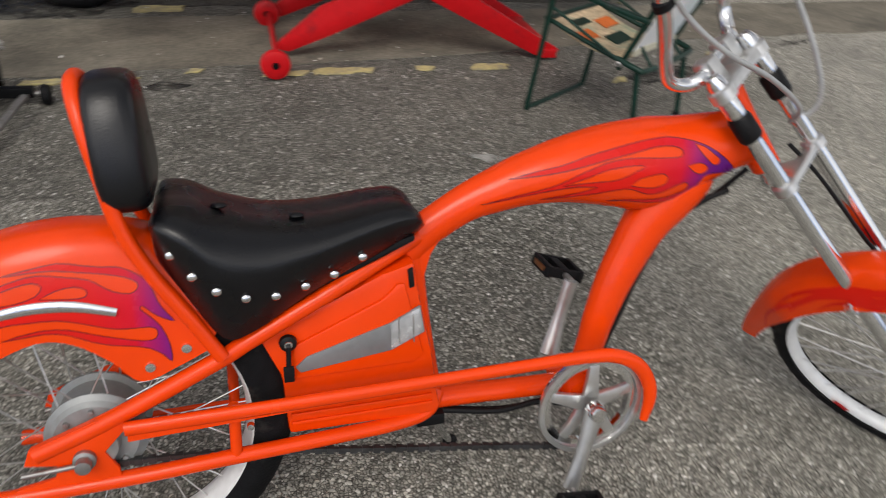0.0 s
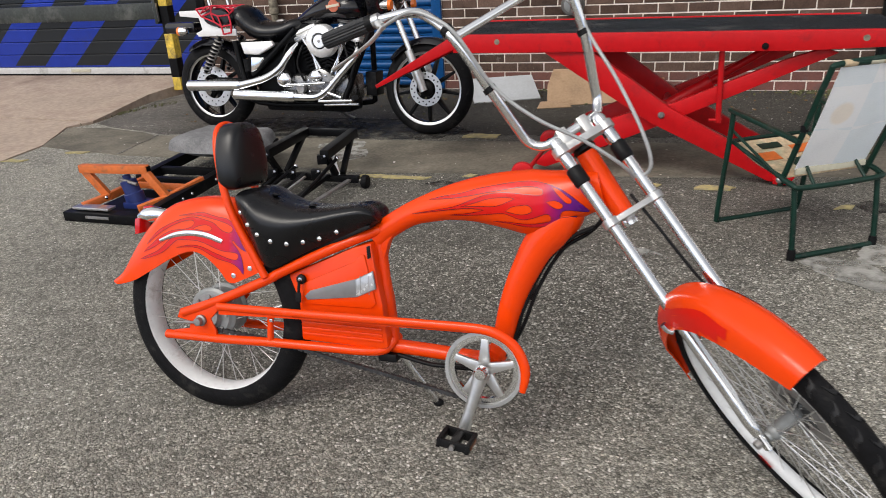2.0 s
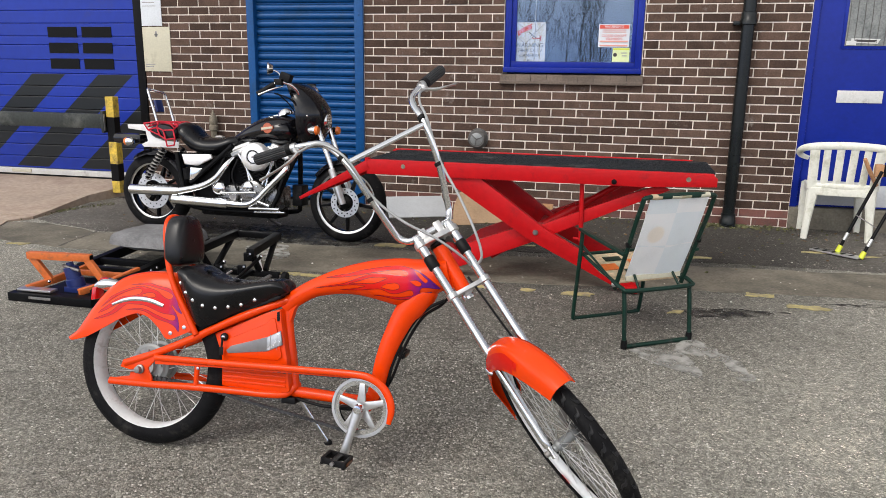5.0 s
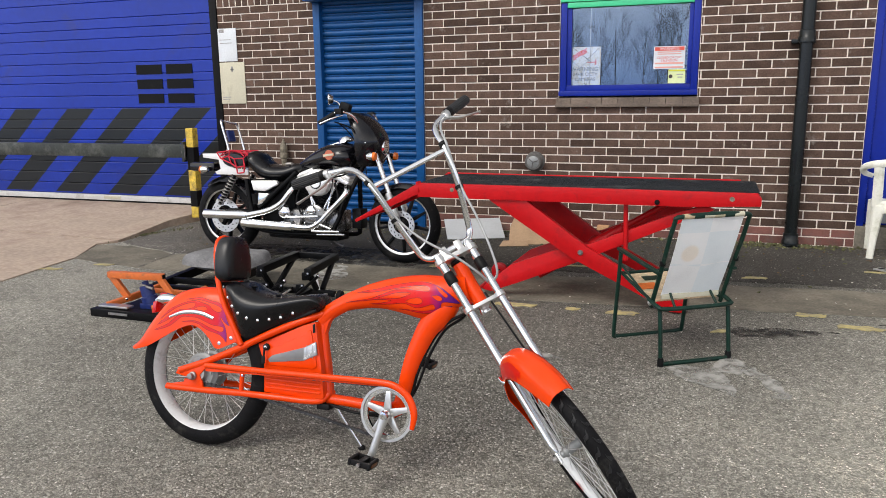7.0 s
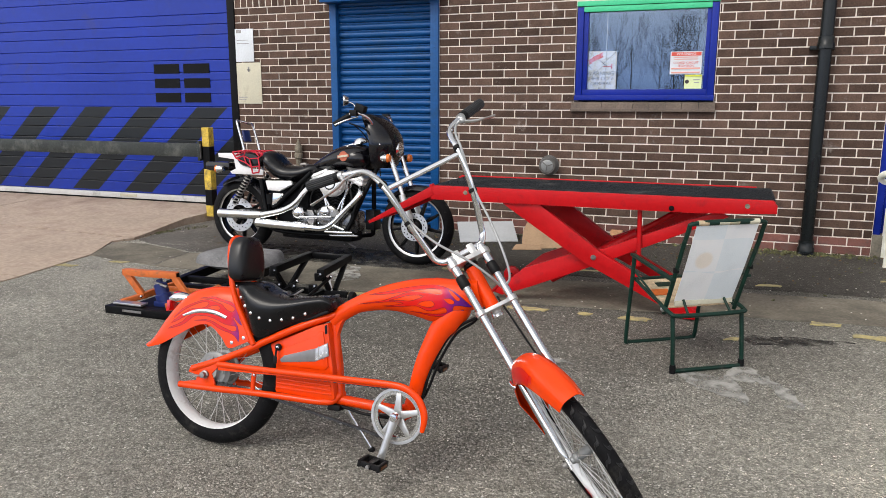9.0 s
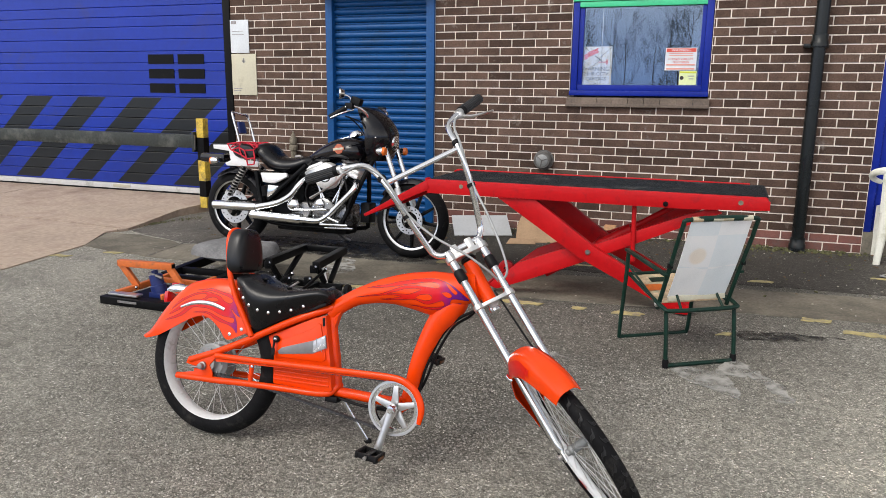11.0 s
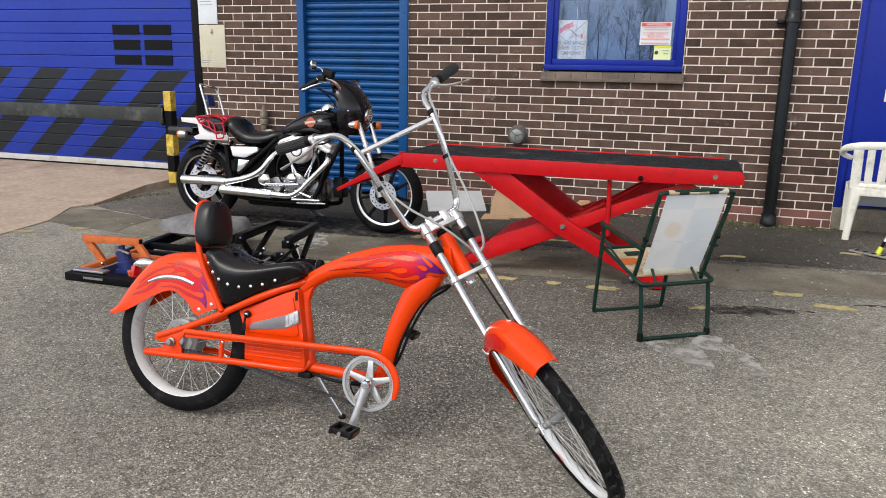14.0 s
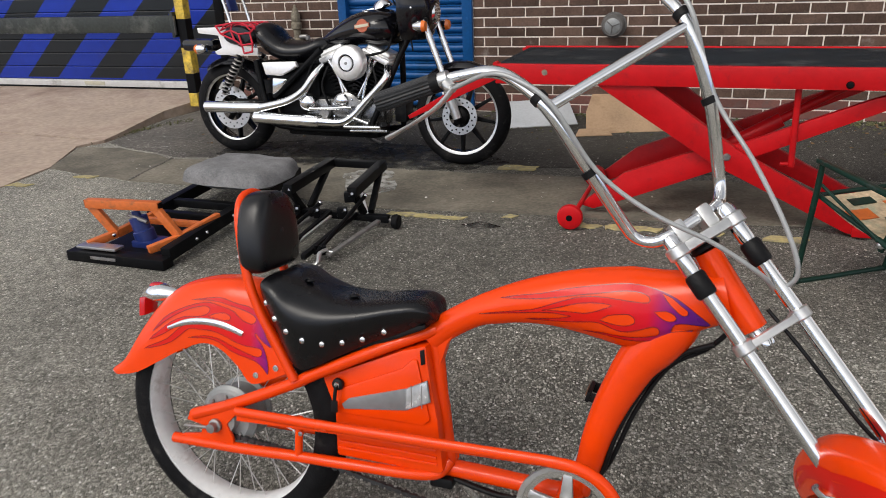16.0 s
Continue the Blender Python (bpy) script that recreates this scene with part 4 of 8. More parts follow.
for i in range(260):
    k = rnd.random()
    x, y = -2.90 + 0.25 * k * k + rnd.gauss(0, 0.03), 4.45 + 0.85 * k + rnd.gauss(0, 0.05)
    if i > 170:
        x, y = rnd.uniform(-1.7, -0.2), 5.55 + abs(rnd.gauss(0, 0.12))
    s = rnd.uniform(0.004, 0.013)
    bmesh.ops.create_icosphere(bm, subdivisions=1, radius=s, matrix=pose(x, y, 0.012, rnd.uniform(0, 90), rnd.uniform(0, 90), rnd.uniform(0, 360)) @ Matrix.Diagonal((1, 0.7, 0.3, 1)))
part("grit", bm, M_MOSS, edge_litter)


def wall_vent():
    v = thing("wall_vent", "round grey metal flue outlet on the brick wall", "vent")
    at = (0.765, WALL_Y, 0.69)
    part("plate", lathe([(0.082, -0.014), (0.094, -0.012), (0.096, -0.004)], 28, "Y", at), M_VENT, v)
    part("drum", lathe([(0.0, -0.10), (0.072, -0.098), (0.082, -0.085), (0.082, -0.012)], 28, "Y", at), M_VENT, v)
    part("cap", lathe([(0.0, -0.106), (0.05, -0.104), (0.058, -0.099)], 24, "Y", at), M_GREYPAINT, v)
    for a in (20, 140, 260):
        c, s = math.cos(radians(a)), math.sin(radians(a))
        part("rib", rod((at[0], WALL_Y - 0.107, 0.69), (at[0] + c * 0.055, WALL_Y - 0.105, 0.69 + s * 0.055), 0.004), M_VENT, v)
    return v


wall_vent()


def gas_valve():
    g = thing("standpipe", "grey galvanised standpipe with a valve on the wall", "pipe")
    x, y = -1.93, WALL_Y - 0.06
    part("pipe", rod((x, y, 0.0), (x, y, 0.80), 0.03, 14), M_VALVE, g)
    part("valve", lathe([(0.03, 0.52), (0.048, 0.53), (0.048, 0.60), (0.03, 0.61), (0.03, 0.68), (0.045, 0.69), (0.045, 0.735), (0.036, 0.745), (0.040, 0.755), (0.040, 0.80), (0.033, 0.825), (0.022, 0.84), (0.022, 0.855), (0.012, 0.862), (0.010, 0.885), (0.0, 0.888)], 16, "Z", (x, y, 0)), M_VALVE, g)
    part("elbow", tube([(x + 0.02, y, 0.62), (x + 0.09, y, 0.62), (x + 0.10, y, 0.56), (x + 0.10, y, 0.0)], 0.02), M_STEEL, g)
    return g


gas_valve()


def wall_sheet(name, x0, x1, z0, z1, material, label, marks=()):
    s = thing(name, label, "notice", Matrix.Translation(((x0 + x1) / 2, WALL_Y - 0.012, (z0 + z1) / 2)))
    w, h = (x1 - x0) / 2, (z1 - z0) / 2
    part("sheet", box(-w, w, 0, 0.006, -h, h, 0.001), material, s)
    for a, b, c, d in marks:
        part("print_bar", box(a * w, b * w, -0.002, 0.001, c * h, d * h), M_STEEL, s, smooth=False)
    return s


wall_sheet("notice_board", -2.692, -2.385, 1.257, 1.69, M_CREAM, "cream board with a small faded pictogram on the wall", ((-0.06, 0.06, 0.55, 0.8), (-0.14, 0.14, 0.62, 0.68), (-0.9, -0.2, -0.7, -0.66), (-0.9, -0.3, -0.8, -0.76)))
wall_sheet("notice_sheet", -2.692, -2.465, 1.70, 2.04, M_PAPER, "pale blue-white paper notice on the wall", ((-0.85, -0.3, 0.75, 0.95), (-0.8, 0.4, 0.3, 0.33), (-0.8, 0.5, 0.1, 0.13)))


def barrier():
    b = thing("bollard", "yellow and black striped steel bollard with chipped paint", "bollard")
    x, y = -2.838, 5.62
    z = 0.06
    for k, (h, m) in enumerate(((0.12, M_YPAINT), (0.17, M_BLACK), (0.22, M_YPAINT), (0.24, M_BLACK), (0.20, M_YPAINT))):
        part("band", box(x - 0.044, x + 0.044, y - 0.044, y + 0.044, z, z + h, 0.006), m, b, smooth=False)
        z += h
    part("latch", box(x - 0.09, x - 0.05, y - 0.075, y - 0.05, 0.68, 0.84, 0.006), M_STEEL, b)
    r = thing("barrier_rail", "long black steel security bar fixed to the bollard", "barrier")
    part("bar", box(-9.0, x - 0.055, y - 0.07, y - 0.01, 0.70, 0.842, 0.006), M_RAILPAINT, r)
    part("end_plate", box(x - 0.085, x - 0.055, y - 0.08, y, 0.66, 0.87, 0.004), M_RAILPAINT, r)
    part("far_post", box(-8.9, -8.78, y - 0.01, y + 0.1, 0.0, 0.85, 0.004), M_RAILPAINT, r)


barrier()

# ---- the chopper bicycle ----
LEAN = 0.19
MR = Matrix.Translation((0.46, 1.262, 0.0)) @ Matrix.Rotation(-LEAN, 4, "X")
bike = thing("chopper_bicycle", "orange chopper-style electric bicycle with purple flames, standing on its kickstand", "bicycle", MR)
_O, _g3, _e3, _a3 = Vector((1.478, 1.362, 0.760)), Vector((0.259, -0.757, 0.600)).normalized(), Vector((0.741, 0.554, 0.380)).normalized(), None
_a3 = _g3.cross(_e3).normalized()
_g3 = _e3.cross(_a3).normalized()
MF = Matrix((_g3, _e3, _a3)).transposed().to_4x4()
MF.translation = _O
MFL = MR.inverted() @ MF          # steering frame as seen from the bicycle's own frame


def F(x, y, z):
    """A point of the steered front end in the bicycle's frame."""
    return tuple(MFL @ Vector((x, y, z)))


# tank and top tube in one sweep, fat before the head
TANK = [(0.495, 0.497, 0.030, 0.022), (0.53, 0.527, 0.029, 0.024), (0.59, 0.564, 0.030, 0.028), (0.64, 0.583, 0.036, 0.034), (0.69, 0.598, 0.043, 0.040), (0.75, 0.609, 0.053, 0.048), (0.807, 0.613, 0.064, 0.054), (0.853, 0.613, 0.072, 0.058), (0.90, 0.612, 0.078, 0.060), (0.955, 0.622, 0.070, 0.056), (1.01, 0.640, 0.057, 0.048), (1.065, 0.656, 0.045, 0.040)]


def tank_mesh(grow=0.0):
    Q = smooth_path([(x, z, rv, rl) for x, z, rv, rl in TANK], 5)
    bm = bmesh.new()
    rings = []
    for i, (x, z, rv, rl) in enumerate(Q):
        a, b = Q[max(i - 1, 0)], Q[min(i + 1, len(Q) - 1)]
        t = Vector((b[0] - a[0], 0, b[1] - a[1])).normalized()
        w = Vector((-t.z, 0, t.x))
        lat = -0.03 * max(0.0, (x - 0.9) / 0.17) ** 2
        ring = []
        for k in range(24):
            an = 2 * math.pi * k / 24
            c, s = math.cos(an), math.sin(an)
            ring.append(bm.verts.new(Vector((x, lat, z)) + w * (rv + grow) * s + Vector((0, 1, 0)) * (rl + grow) * c))
        rings.append(ring)
    for A, B in zip(rings, rings[1:]):
        for k in range(24):
            bm.faces.new((A[k], A[(k + 1) % 24], B[(k + 1) % 24], B[k]))
    bm.faces.new(rings[0])
    bm.faces.new(rings[-1])
    return bm


part("tank_tube", tank_mesh(), M_ORANGE, bike, "orange teardrop tank tube")
part("down_tube", tube([(1.005, -0.014, 0.628), (0.985, -0.009, 0.594), (0.955, -0.004, 0.553), (0.92, 0, 0.507), (0.893, 0, 0.453), (0.869, 0, 0.395), (0.85, 0, 0.332), (0.838, 0, 0.275), (0.822, 0, 0.215)], [0.026, 0.044, 0.046, 0.042, 0.037, 0.033, 0.029, 0.026, 0.024], seg=20, flat=0.9), M_ORANGE, bike)
part("seat_tube", tube([(0.502, 0, 0.51), (0.512, 0, 0.44), (0.523, 0, 0.36), (0.548, 0, 0.205)], [0.018, 0.017, 0.016, 0.016]), M_ORANGE, bike)
part("gusset", slab([(0.505, 0.50), (0.57, 0.545), (0.535, 0.49), (0.518, 0.43)], -0.014, 0.014, 0.003), M_ORANGE, bike)
part("bottom_tube", tube([(0.54, 0, 0.212), (0.63, 0, 0.210), (0.74, 0, 0.206), (0.815, 0, 0.206)], 0.019), M_ORANGE, bike)
for s in (-1, 1):
    part("upper_stay", tube([(0.512, s * 0.012, 0.522), (0.44, s * 0.035, 0.492), (0.354, s * 0.052, 0.453), (0.249, s * 0.060, 0.400), (0.20, s * 0.062, 0.373), (0.055, s * 0.068, 0.306), (-0.055, s * 0.072, 0.264)], 0.0135), M_ORANGE, bike)
    part("lower_stay", tube([(-0.112, s * 0.074, 0.197), (0.065, s * 0.072, 0.200), (0.20, s * 0.068, 0.205), (0.36, s * 0.058, 0.206), (0.47, s * 0.045, 0.204), (0.528, s * 0.030, 0.209), (0.55, s * 0.012, 0.235)], 0.0125), M_ORANGE, bike)
    part("dropout", slab([(-0.118, 0.186), (0.055, 0.190), (0.05, 0.225), (0.035, 0.255), (0.075, 0.298), (0.03, 0.310), (-0.062, 0.275), (-0.072, 0.25), (-0.03, 0.243), (-0.035, 0.222), (-0.085, 0.212)], s * 0.074 - 0.004, s * 0.074 + 0.004, 0.002), M_ORANGE, bike)
    part("axle_nut", lathe([(0.0, s * 0.104), (0.011, s * 0.102), (0.011, s * 0.088), (0.016, s * 0.086), (0.016, s * 0.079)], 12, "Y", (0.008, 0, 0.25)), M_STEEL, bike)
    part("stay_bridge", rod((0.215, s * 0.069, 0.205), (0.218, s * 0.069, 0.30), 0.009), M_ORANGE, bike)
    part("tensioner", rod((-0.075, s * 0.082, 0.237), (0.01, s * 0.085, 0.245), 0.004), M_STEEL, bike)
part("bottom_bracket", lathe([(0.0, -0.05), (0.028, -0.05), (0.028, 0.05), (0.0, 0.05)], 20, "Y", (0.808, 0, 0.206)), M_ORANGE, bike)

WR = (0.022, -0.012, 0.262)


def spoked_wheel(name, label, centre, R, tyre_r, tyre_w, rim_in, rim_w, hub_r, hub_w, n_spokes, mtx, parent, treads=0):
    """A spoked wheel round the y axis of mtx."""
    w = new(name)
    w.parent = parent
    w["label"] = label
    w.matrix_local = mtx @ Matrix.Translation(centre)
    prof = []
    for k in range(17):
        a = math.pi * (k / 16) * 1.25 - math.pi * 0.125
        prof.append((R - tyre_r + tyre_r * math.sin(a), -tyre_w * math.cos(a)))
    prof.append((rim_in + 0.012, tyre_w * 0.75))
    prof.append((rim_in + 0.012, -tyre_w * 0.75))
    part("tyre", lathe(prof, 72, "Y", closed=True), M_RUBBER, w, "black tyre")
    if treads:
        shared = {}
        for s in (-1, 1):
            b2 = bmesh.new()
            rows = []
            for k in range(7):
                f = k / 6
                yy = 0.0025 + (tyre_w * 0.90 - 0.0025) * f
                rr = R - tyre_r + tyre_r * math.sqrt(max(0.0, 1 - (yy / tyre_w) ** 2))
                bend = 0.030 * f + 0.006 * math.sin(f * 6.0)
                half = 0.0070 * (1 - 0.35 * f) if k not in (0, 6) else 0.003
                rows.append([b2.verts.new(((bend + e * half) * 1.0, s * yy, math.sqrt(max(0.0, rr * rr - (bend + e * half) ** 2)) + up)) for e, up in ((-1, -0.001), (-0.8, 0.0032), (0.8, 0.0032), (1, -0.001))])
            for A, B in zip(rows, rows[1:]):
                for k in range(3):
                    b2.faces.new((A[k], A[k + 1], B[k + 1], B[k]))
            bmesh.ops.recalc_face_normals(b2, faces=b2.faces[:])
            shared[s] = bpy.data.meshes.new("tread_block")
            b2.to_mesh(shared[s])
            b2.free()
            shared[s].materials.append(M_TREAD)
        for i in range(treads):
            for s in (-1, 1):
                g = new("tread_block", shared[s])
                g.parent = w
                g.rotation_euler = (0, 2 * math.pi * (i + (0.5 if s > 0 else 0)) / treads, 0)
    rw = rim_w
    part("rim", lathe([(rim_in + 0.024, -rw), (rim_in + 0.020, -rw - 0.002), (rim_in + 0.006, -rw * 0.92), (rim_in, -rw * 0.55), (rim_in - 0.003, 0), (rim_in, rw * 0.55), (rim_in + 0.006, rw * 0.92), (rim_in + 0.020, rw + 0.002), (rim_in + 0.024, rw), (rim_in + 0.014, rw * 0.8), (rim_in + 0.012, -rw * 0.8)], 72, "Y", closed=True), M_RIM, w, "white painted rim")
    hp = [(0.0, -hub_w), (0.010, -hub_w), (0.012, -hub_w * 0.86), (hub_r * 0.55, -hub_w * 0.84), (hub_r * 0.9, -hub_w * 0.72), (hub_r, -hub_w * 0.6), (hub_r, -hub_w * 0.5), (hub_r * 0.86, -hub_w * 0.45), (hub_r * 0.86, hub_w * 0.45), (hub_r, hub_w * 0.5), (hub_r, hub_w * 0.6), (hub_r * 0.9, hub_w * 0.72), (hub_r * 0.5, hub_w * 0.84), (0.012, hub_w * 0.86), (0.010, hub_w), (0.0, hub_w)]
    part("hub", lathe(hp, 32, "Y"), M_GREYPAINT, w, "cast alloy hub")
    me = None
    for i in range(n_spokes):
        s = -1 if i % 2 else 1
        a0 = 2 * math.pi * i / n_spokes
        lead = 0.35 if (i // 2) % 2 else -0.35
        p0 = Vector((hub_r * 0.95 * math.cos(a0 + lead), s * hub_w * 0.55, hub_r * 0.95 * math.sin(a0 + lead)))
        p1 = Vector((rim_in * math.cos(a0), s * rim_w * 0.15, rim_in * math.sin(a0)))
        sp = part("spoke", rod(p0, p1, 0.0012, 5), M_ALU, w)
    return w


rear = spoked_wheel("rear_wheel", "rear wheel with a wide white rim and fat black tyre", (0, 0, 0), 0.286, 0.045, 0.041, 0.216, 0.036, 0.072, 0.052, 36, Matrix.Translation(WR), bike)
part("motor_cover", lathe([(0.0, -0.052), (0.028, -0.052), (0.034, -0.045), (0.058, -0.044), (0.066, -0.036)], 32, "Y"), M_GREYPAINT, rear, "dull grey motor cover")
for k in range(8):
    part("cover_bolt", lathe([(0.0, -0.050), (0.004, -0.049), (0.0045, -0.042)], 8, "Y", (0.050 * math.cos(k * 0.785), 0, 0.050 * math.sin(k * 0.785))), M_STEEL, rear)
part("sprocket", lathe([(0.016, -0.062), (0.032, -0.062), (0.032, -0.058), (0.016, -0.058)], 24, "Y", closed=True), M_STEEL, rear)

# rear mudguard
FT = [(-0.318, 0.328), (-0.275, 0.362), (-0.229, 0.430), (-0.172, 0.503), (-0.113, 0.552), (-0.052, 0.574), (0.007, 0.583), (0.053, 0.583), (0.108, 0.575), (0.175, 0.542), (0.228, 0.482)]
FE = [(-0.292, 0.318), (-0.262, 0.326), (-0.214, 0.342), (-0.149, 0.378), (-0.086, 0.414), (-0.025, 0.438), (0.02, 0.430), (0.064, 0.396), (0.098, 0.360), (0.150, 0.378), (0.195, 0.400)]


def fender_surface(u, v):
    i = u * (len(FT) - 1)
    k = min(int(i), len(FT) - 2)
    f = i - k
    top = np.array(FT_S[min(int(round(u * (len(FT_S) - 1))), len(FT_S) - 1)])
    edge = np.array(FE_S[min(int(round(u * (len(FE_S) - 1))), len(FE_S) - 1)])
    a = (v - 0.5) * math.pi
    c = abs(math.cos(a)) ** 0.75
    p = edge + (top - edge) * c
    return (p[0], 0.070 * (0.72 + 0.28 * min(1.0, u / 0.22)) * math.copysign(abs(math.sin(a)) ** 0.6, math.sin(a)), p[1])


FT_S, FE_S = smooth_path(FT, 4), smooth_path(FE, 4)
fender_bm = grid_surface(fender_surface, len(FT_S) - 1, 24)
part("rear_mudguard", thicken(fender_bm, 0.003), M_ORANGE, bike, "orange rear mudguard with painted flames")
for s in (-1, 1):
    part("chrome_strip", tube([(-0.120, s * 0.0685, 0.462), (-0.07, s * 0.0685, 0.481), (-0.02, s * 0.069, 0.489), (0.03, s * 0.069, 0.486), (0.080, s * 0.069, 0.472)], [0.004, 0.0075, 0.0085, 0.0085, 0.007], flat=0.5), M_CHROME, bike, "chrome trim strip")
    for bx, bz in ((0.112, 0.382), (0.163, 0.406)):
        part("bolt", lathe([(0.0, s * 0.074), (0.007, s * 0.073), (0.0085, s * 0.066)], 12, "Y", (bx, 0, bz)), M_CHROME, bike)

# flame decals, laid on the painted surface
from mathutils.bvhtree import BVHTree
from mathutils.geometry import delaunay_2d_cdt


def tongue(bm, tree, pts, s, lift=0.0012):
    """A flame tongue: a widening strip through (x, z, half-width) points, dropped sideways onto the surface."""
    Q = smooth_path(pts, 6)
    rows = []
    for i, (x, z, h) in enumerate(Q):
        a, b = Q[max(i - 1, 0)], Q[min(i + 1, len(Q) - 1)]
        t = Vector((b[0] - a[0], b[1] - a[1])).normalized()
        row = []
        for k in (-1, 0, 1):
            px, pz = x - t.y * h * k, z + t.x * h * k
            hit = tree.ray_cast(Vector((px, s * 0.3, pz)), Vector((0, -s, 0)))
            if hit[0] is None:
                row.append(None)
            else:
                nrm = hit[1] if hit[1].y * s > 0 else -hit[1]
                row.append(bm.verts.new(hit[0] + nrm * lift))
        rows.append(row)
    for A, B in zip(rows, rows[1:]):
        for k in (0, 1):
            q = (A[k], A[k + 1], B[k + 1], B[k])
            if all(q):
                bm.faces.new(q)


_src = tank_mesh()
bmesh.ops.recalc_face_normals(_src, faces=_src.faces)
TANK_TREE = BVHTree.FromBMesh(_src)
_src.free()
_src = grid_surface(fender_surface, len(FT_S) - 1, 24)
bmesh.ops.recalc_face_normals(_src, faces=_src.faces)
FEND_TREE = BVHTree.FromBMesh(_src)
_src.free()
def decal(name, tree, outline, s, material, label="", lift=0.0012):
    """A painted shape with an outline in x and z, laid on the curved surface from one side, with its dark edge line."""
    pts = [tuple(p) for p in outline]
    loop = smooth_path(pts + pts[:1], 2)[:-1]
    n = len(loop)

    def inside(x, z):
        hit = False
        for k in range(n):
            (x0, z0), (x1, z1) = loop[k - 1], loop[k]
            if (z0 > z) != (z1 > z) and x < (x1 - x0) * (z - z0) / (z1 - z0) + x0:
                hit = not hit
        return hit
    flat = delaunay_2d_cdt([Vector((q[0], q[1])) for q in loop], [(k, (k + 1) % n) for k in range(n)], [], 0, 1e-6)
    bm = bmesh.new()
    vs = [bm.verts.new((q.x, 0, q.y)) for q in flat[0]]
    for f in flat[2]:
        c = sum((flat[0][k] for k in f), Vector((0, 0))) / len(f)
        if inside(c.x, c.y):
            bm.faces.new([vs[k] for k in f])
    bmesh.ops.delete(bm, geom=[v for v in bm.verts if not v.link_faces], context="VERTS")
    for _ in range(4):
        ed = [e for e in bm.edges if e.calc_length() > 0.010]
        if not ed:
            break
        bmesh.ops.subdivide_edges(bm, edges=ed, cuts=1)
        bmesh.ops.triangulate(bm, faces=[f for f in bm.faces if len(f.verts) > 3])

    def drop(x, z, up):
        hit = tree.ray_cast(Vector((x, s * 0.3, z)), Vector((0, -s, 0)))
        if hit[0] is None:
            return None
        nrm = hit[1] if hit[1].y * s > 0 else -hit[1]
        return hit[0] + nrm * up
    gone = []
    for v in bm.verts:
        q = drop(v.co.x, v.co.z, lift)
        if q is None:
            gone.append(v)
        else:
            v.co = q
    bmesh.ops.delete(bm, geom=gone, context="VERTS")
    ob = part(name, bm, material, bike, label)
    ln = bmesh.new()
    rows = []
    for i in range(n):
        a, c = loop[i - 1], loop[(i + 1) % n]
        t = Vector((c[0] - a[0], c[1] - a[1])).normalized()
        rows.append([drop(loop[i][0] - t.y * k, loop[i][1] + t.x * k, lift + 0.0004) for k in (-0.0006, 0.0006)])
    vs = [[ln.verts.new(q) if q is not None else None for q in r] for r in rows]
    for i in range(n):
        q = (vs[i][0], vs[i][1], vs[(i + 1) % n][1], vs[(i + 1) % n][0])
        if all(q):
            ln.faces.new(q)
    part("outline", ln, M_OUTLINE, ob, "thin dark outline")
    return ob


# tank flames: upper edge, front, lower tongue, middle tongues, upper bay; teardrops of the ground colour lie in them
TANK_UP = [(0.651, 0.609), (0.694, 0.621), (0.732, 0.629), (0.770, 0.641), (0.807, 0.650), (0.844, 0.658), (0.880, 0.664), (0.909, 0.666), (0.939, 0.662), (0.967, 0.655), (0.992, 0.643), (1.018, 0.625), (1.040, 0.606)]
TANK_LOW = [(1.027, 0.603), (0.998, 0.605), (0.980, 0.602), (0.974, 0.590), (0.976, 0.586), (1.012, 0.592), (0.996, 0.580), (0.968, 0.570), (0.940, 0.563), (0.917, 0.560), (0.894, 0.560), (0.870, 0.563), (0.846, 0.566), (0.814, 0.567)]
TANK_MID = [(0.846, 0.5685), (0.870, 0.5675), (0.893, 0.567), (0.916, 0.568), (0.941, 0.573), (0.952, 0.577), (0.954, 0.586), (0.948, 0.593), (0.937, 0.592), (0.920, 0.585), (0.898, 0.578), (0.879, 0.578), (0.862, 0.584), (0.845, 0.589), (0.827, 0.588), (0.803, 0.584), (0.772, 0.580), (0.741, 0.577), (0.701, 0.575)]
TANK_BACK = [(0.740, 0.581), (0.771, 0.587), (0.792, 0.594), (0.782, 0.595), (0.762, 0.596), (0.738, 0.594), (0.706, 0.589), (0.667, 0.582), (0.608, 0.572)]
TANK_BAY = [(0.666, 0.585), (0.714, 0.596), (0.744, 0.608), (0.773, 0.621), (0.803, 0.632), (0.832, 0.637), (0.855, 0.638), (0.882, 0.637), (0.909, 0.636), (0.931, 0.637), (0.932, 0.647), (0.916, 0.653), (0.890, 0.653), (0.861, 0.648), (0.832, 0.642), (0.795, 0.634), (0.757, 0.625), (0.710, 0.616)]
TANK_DROPS = [
    [(0.736, 0.598), (0.775, 0.611), (0.804, 0.621), (0.827, 0.625), (0.850, 0.627), (0.867, 0.625), (0.852, 0.617), (0.831, 0.608), (0.816, 0.604), (0.792, 0.603), (0.761, 0.601)],
    [(0.847, 0.595), (0.862, 0.606), (0.884, 0.611), (0.900, 0.612), (0.910, 0.604), (0.907, 0.595), (0.892, 0.590), (0.873, 0.590)],
    [(0.942, 0.622), (0.963, 0.626), (0.978, 0.620), (0.981, 0.612), (0.971, 0.607), (0.958, 0.610)],
    [(0.954, 0.656), (0.972, 0.650), (0.989, 0.638), (1.000, 0.630), (0.999, 0.622), (0.990, 0.621), (0.977, 0.631), (0.964, 0.643)],
]
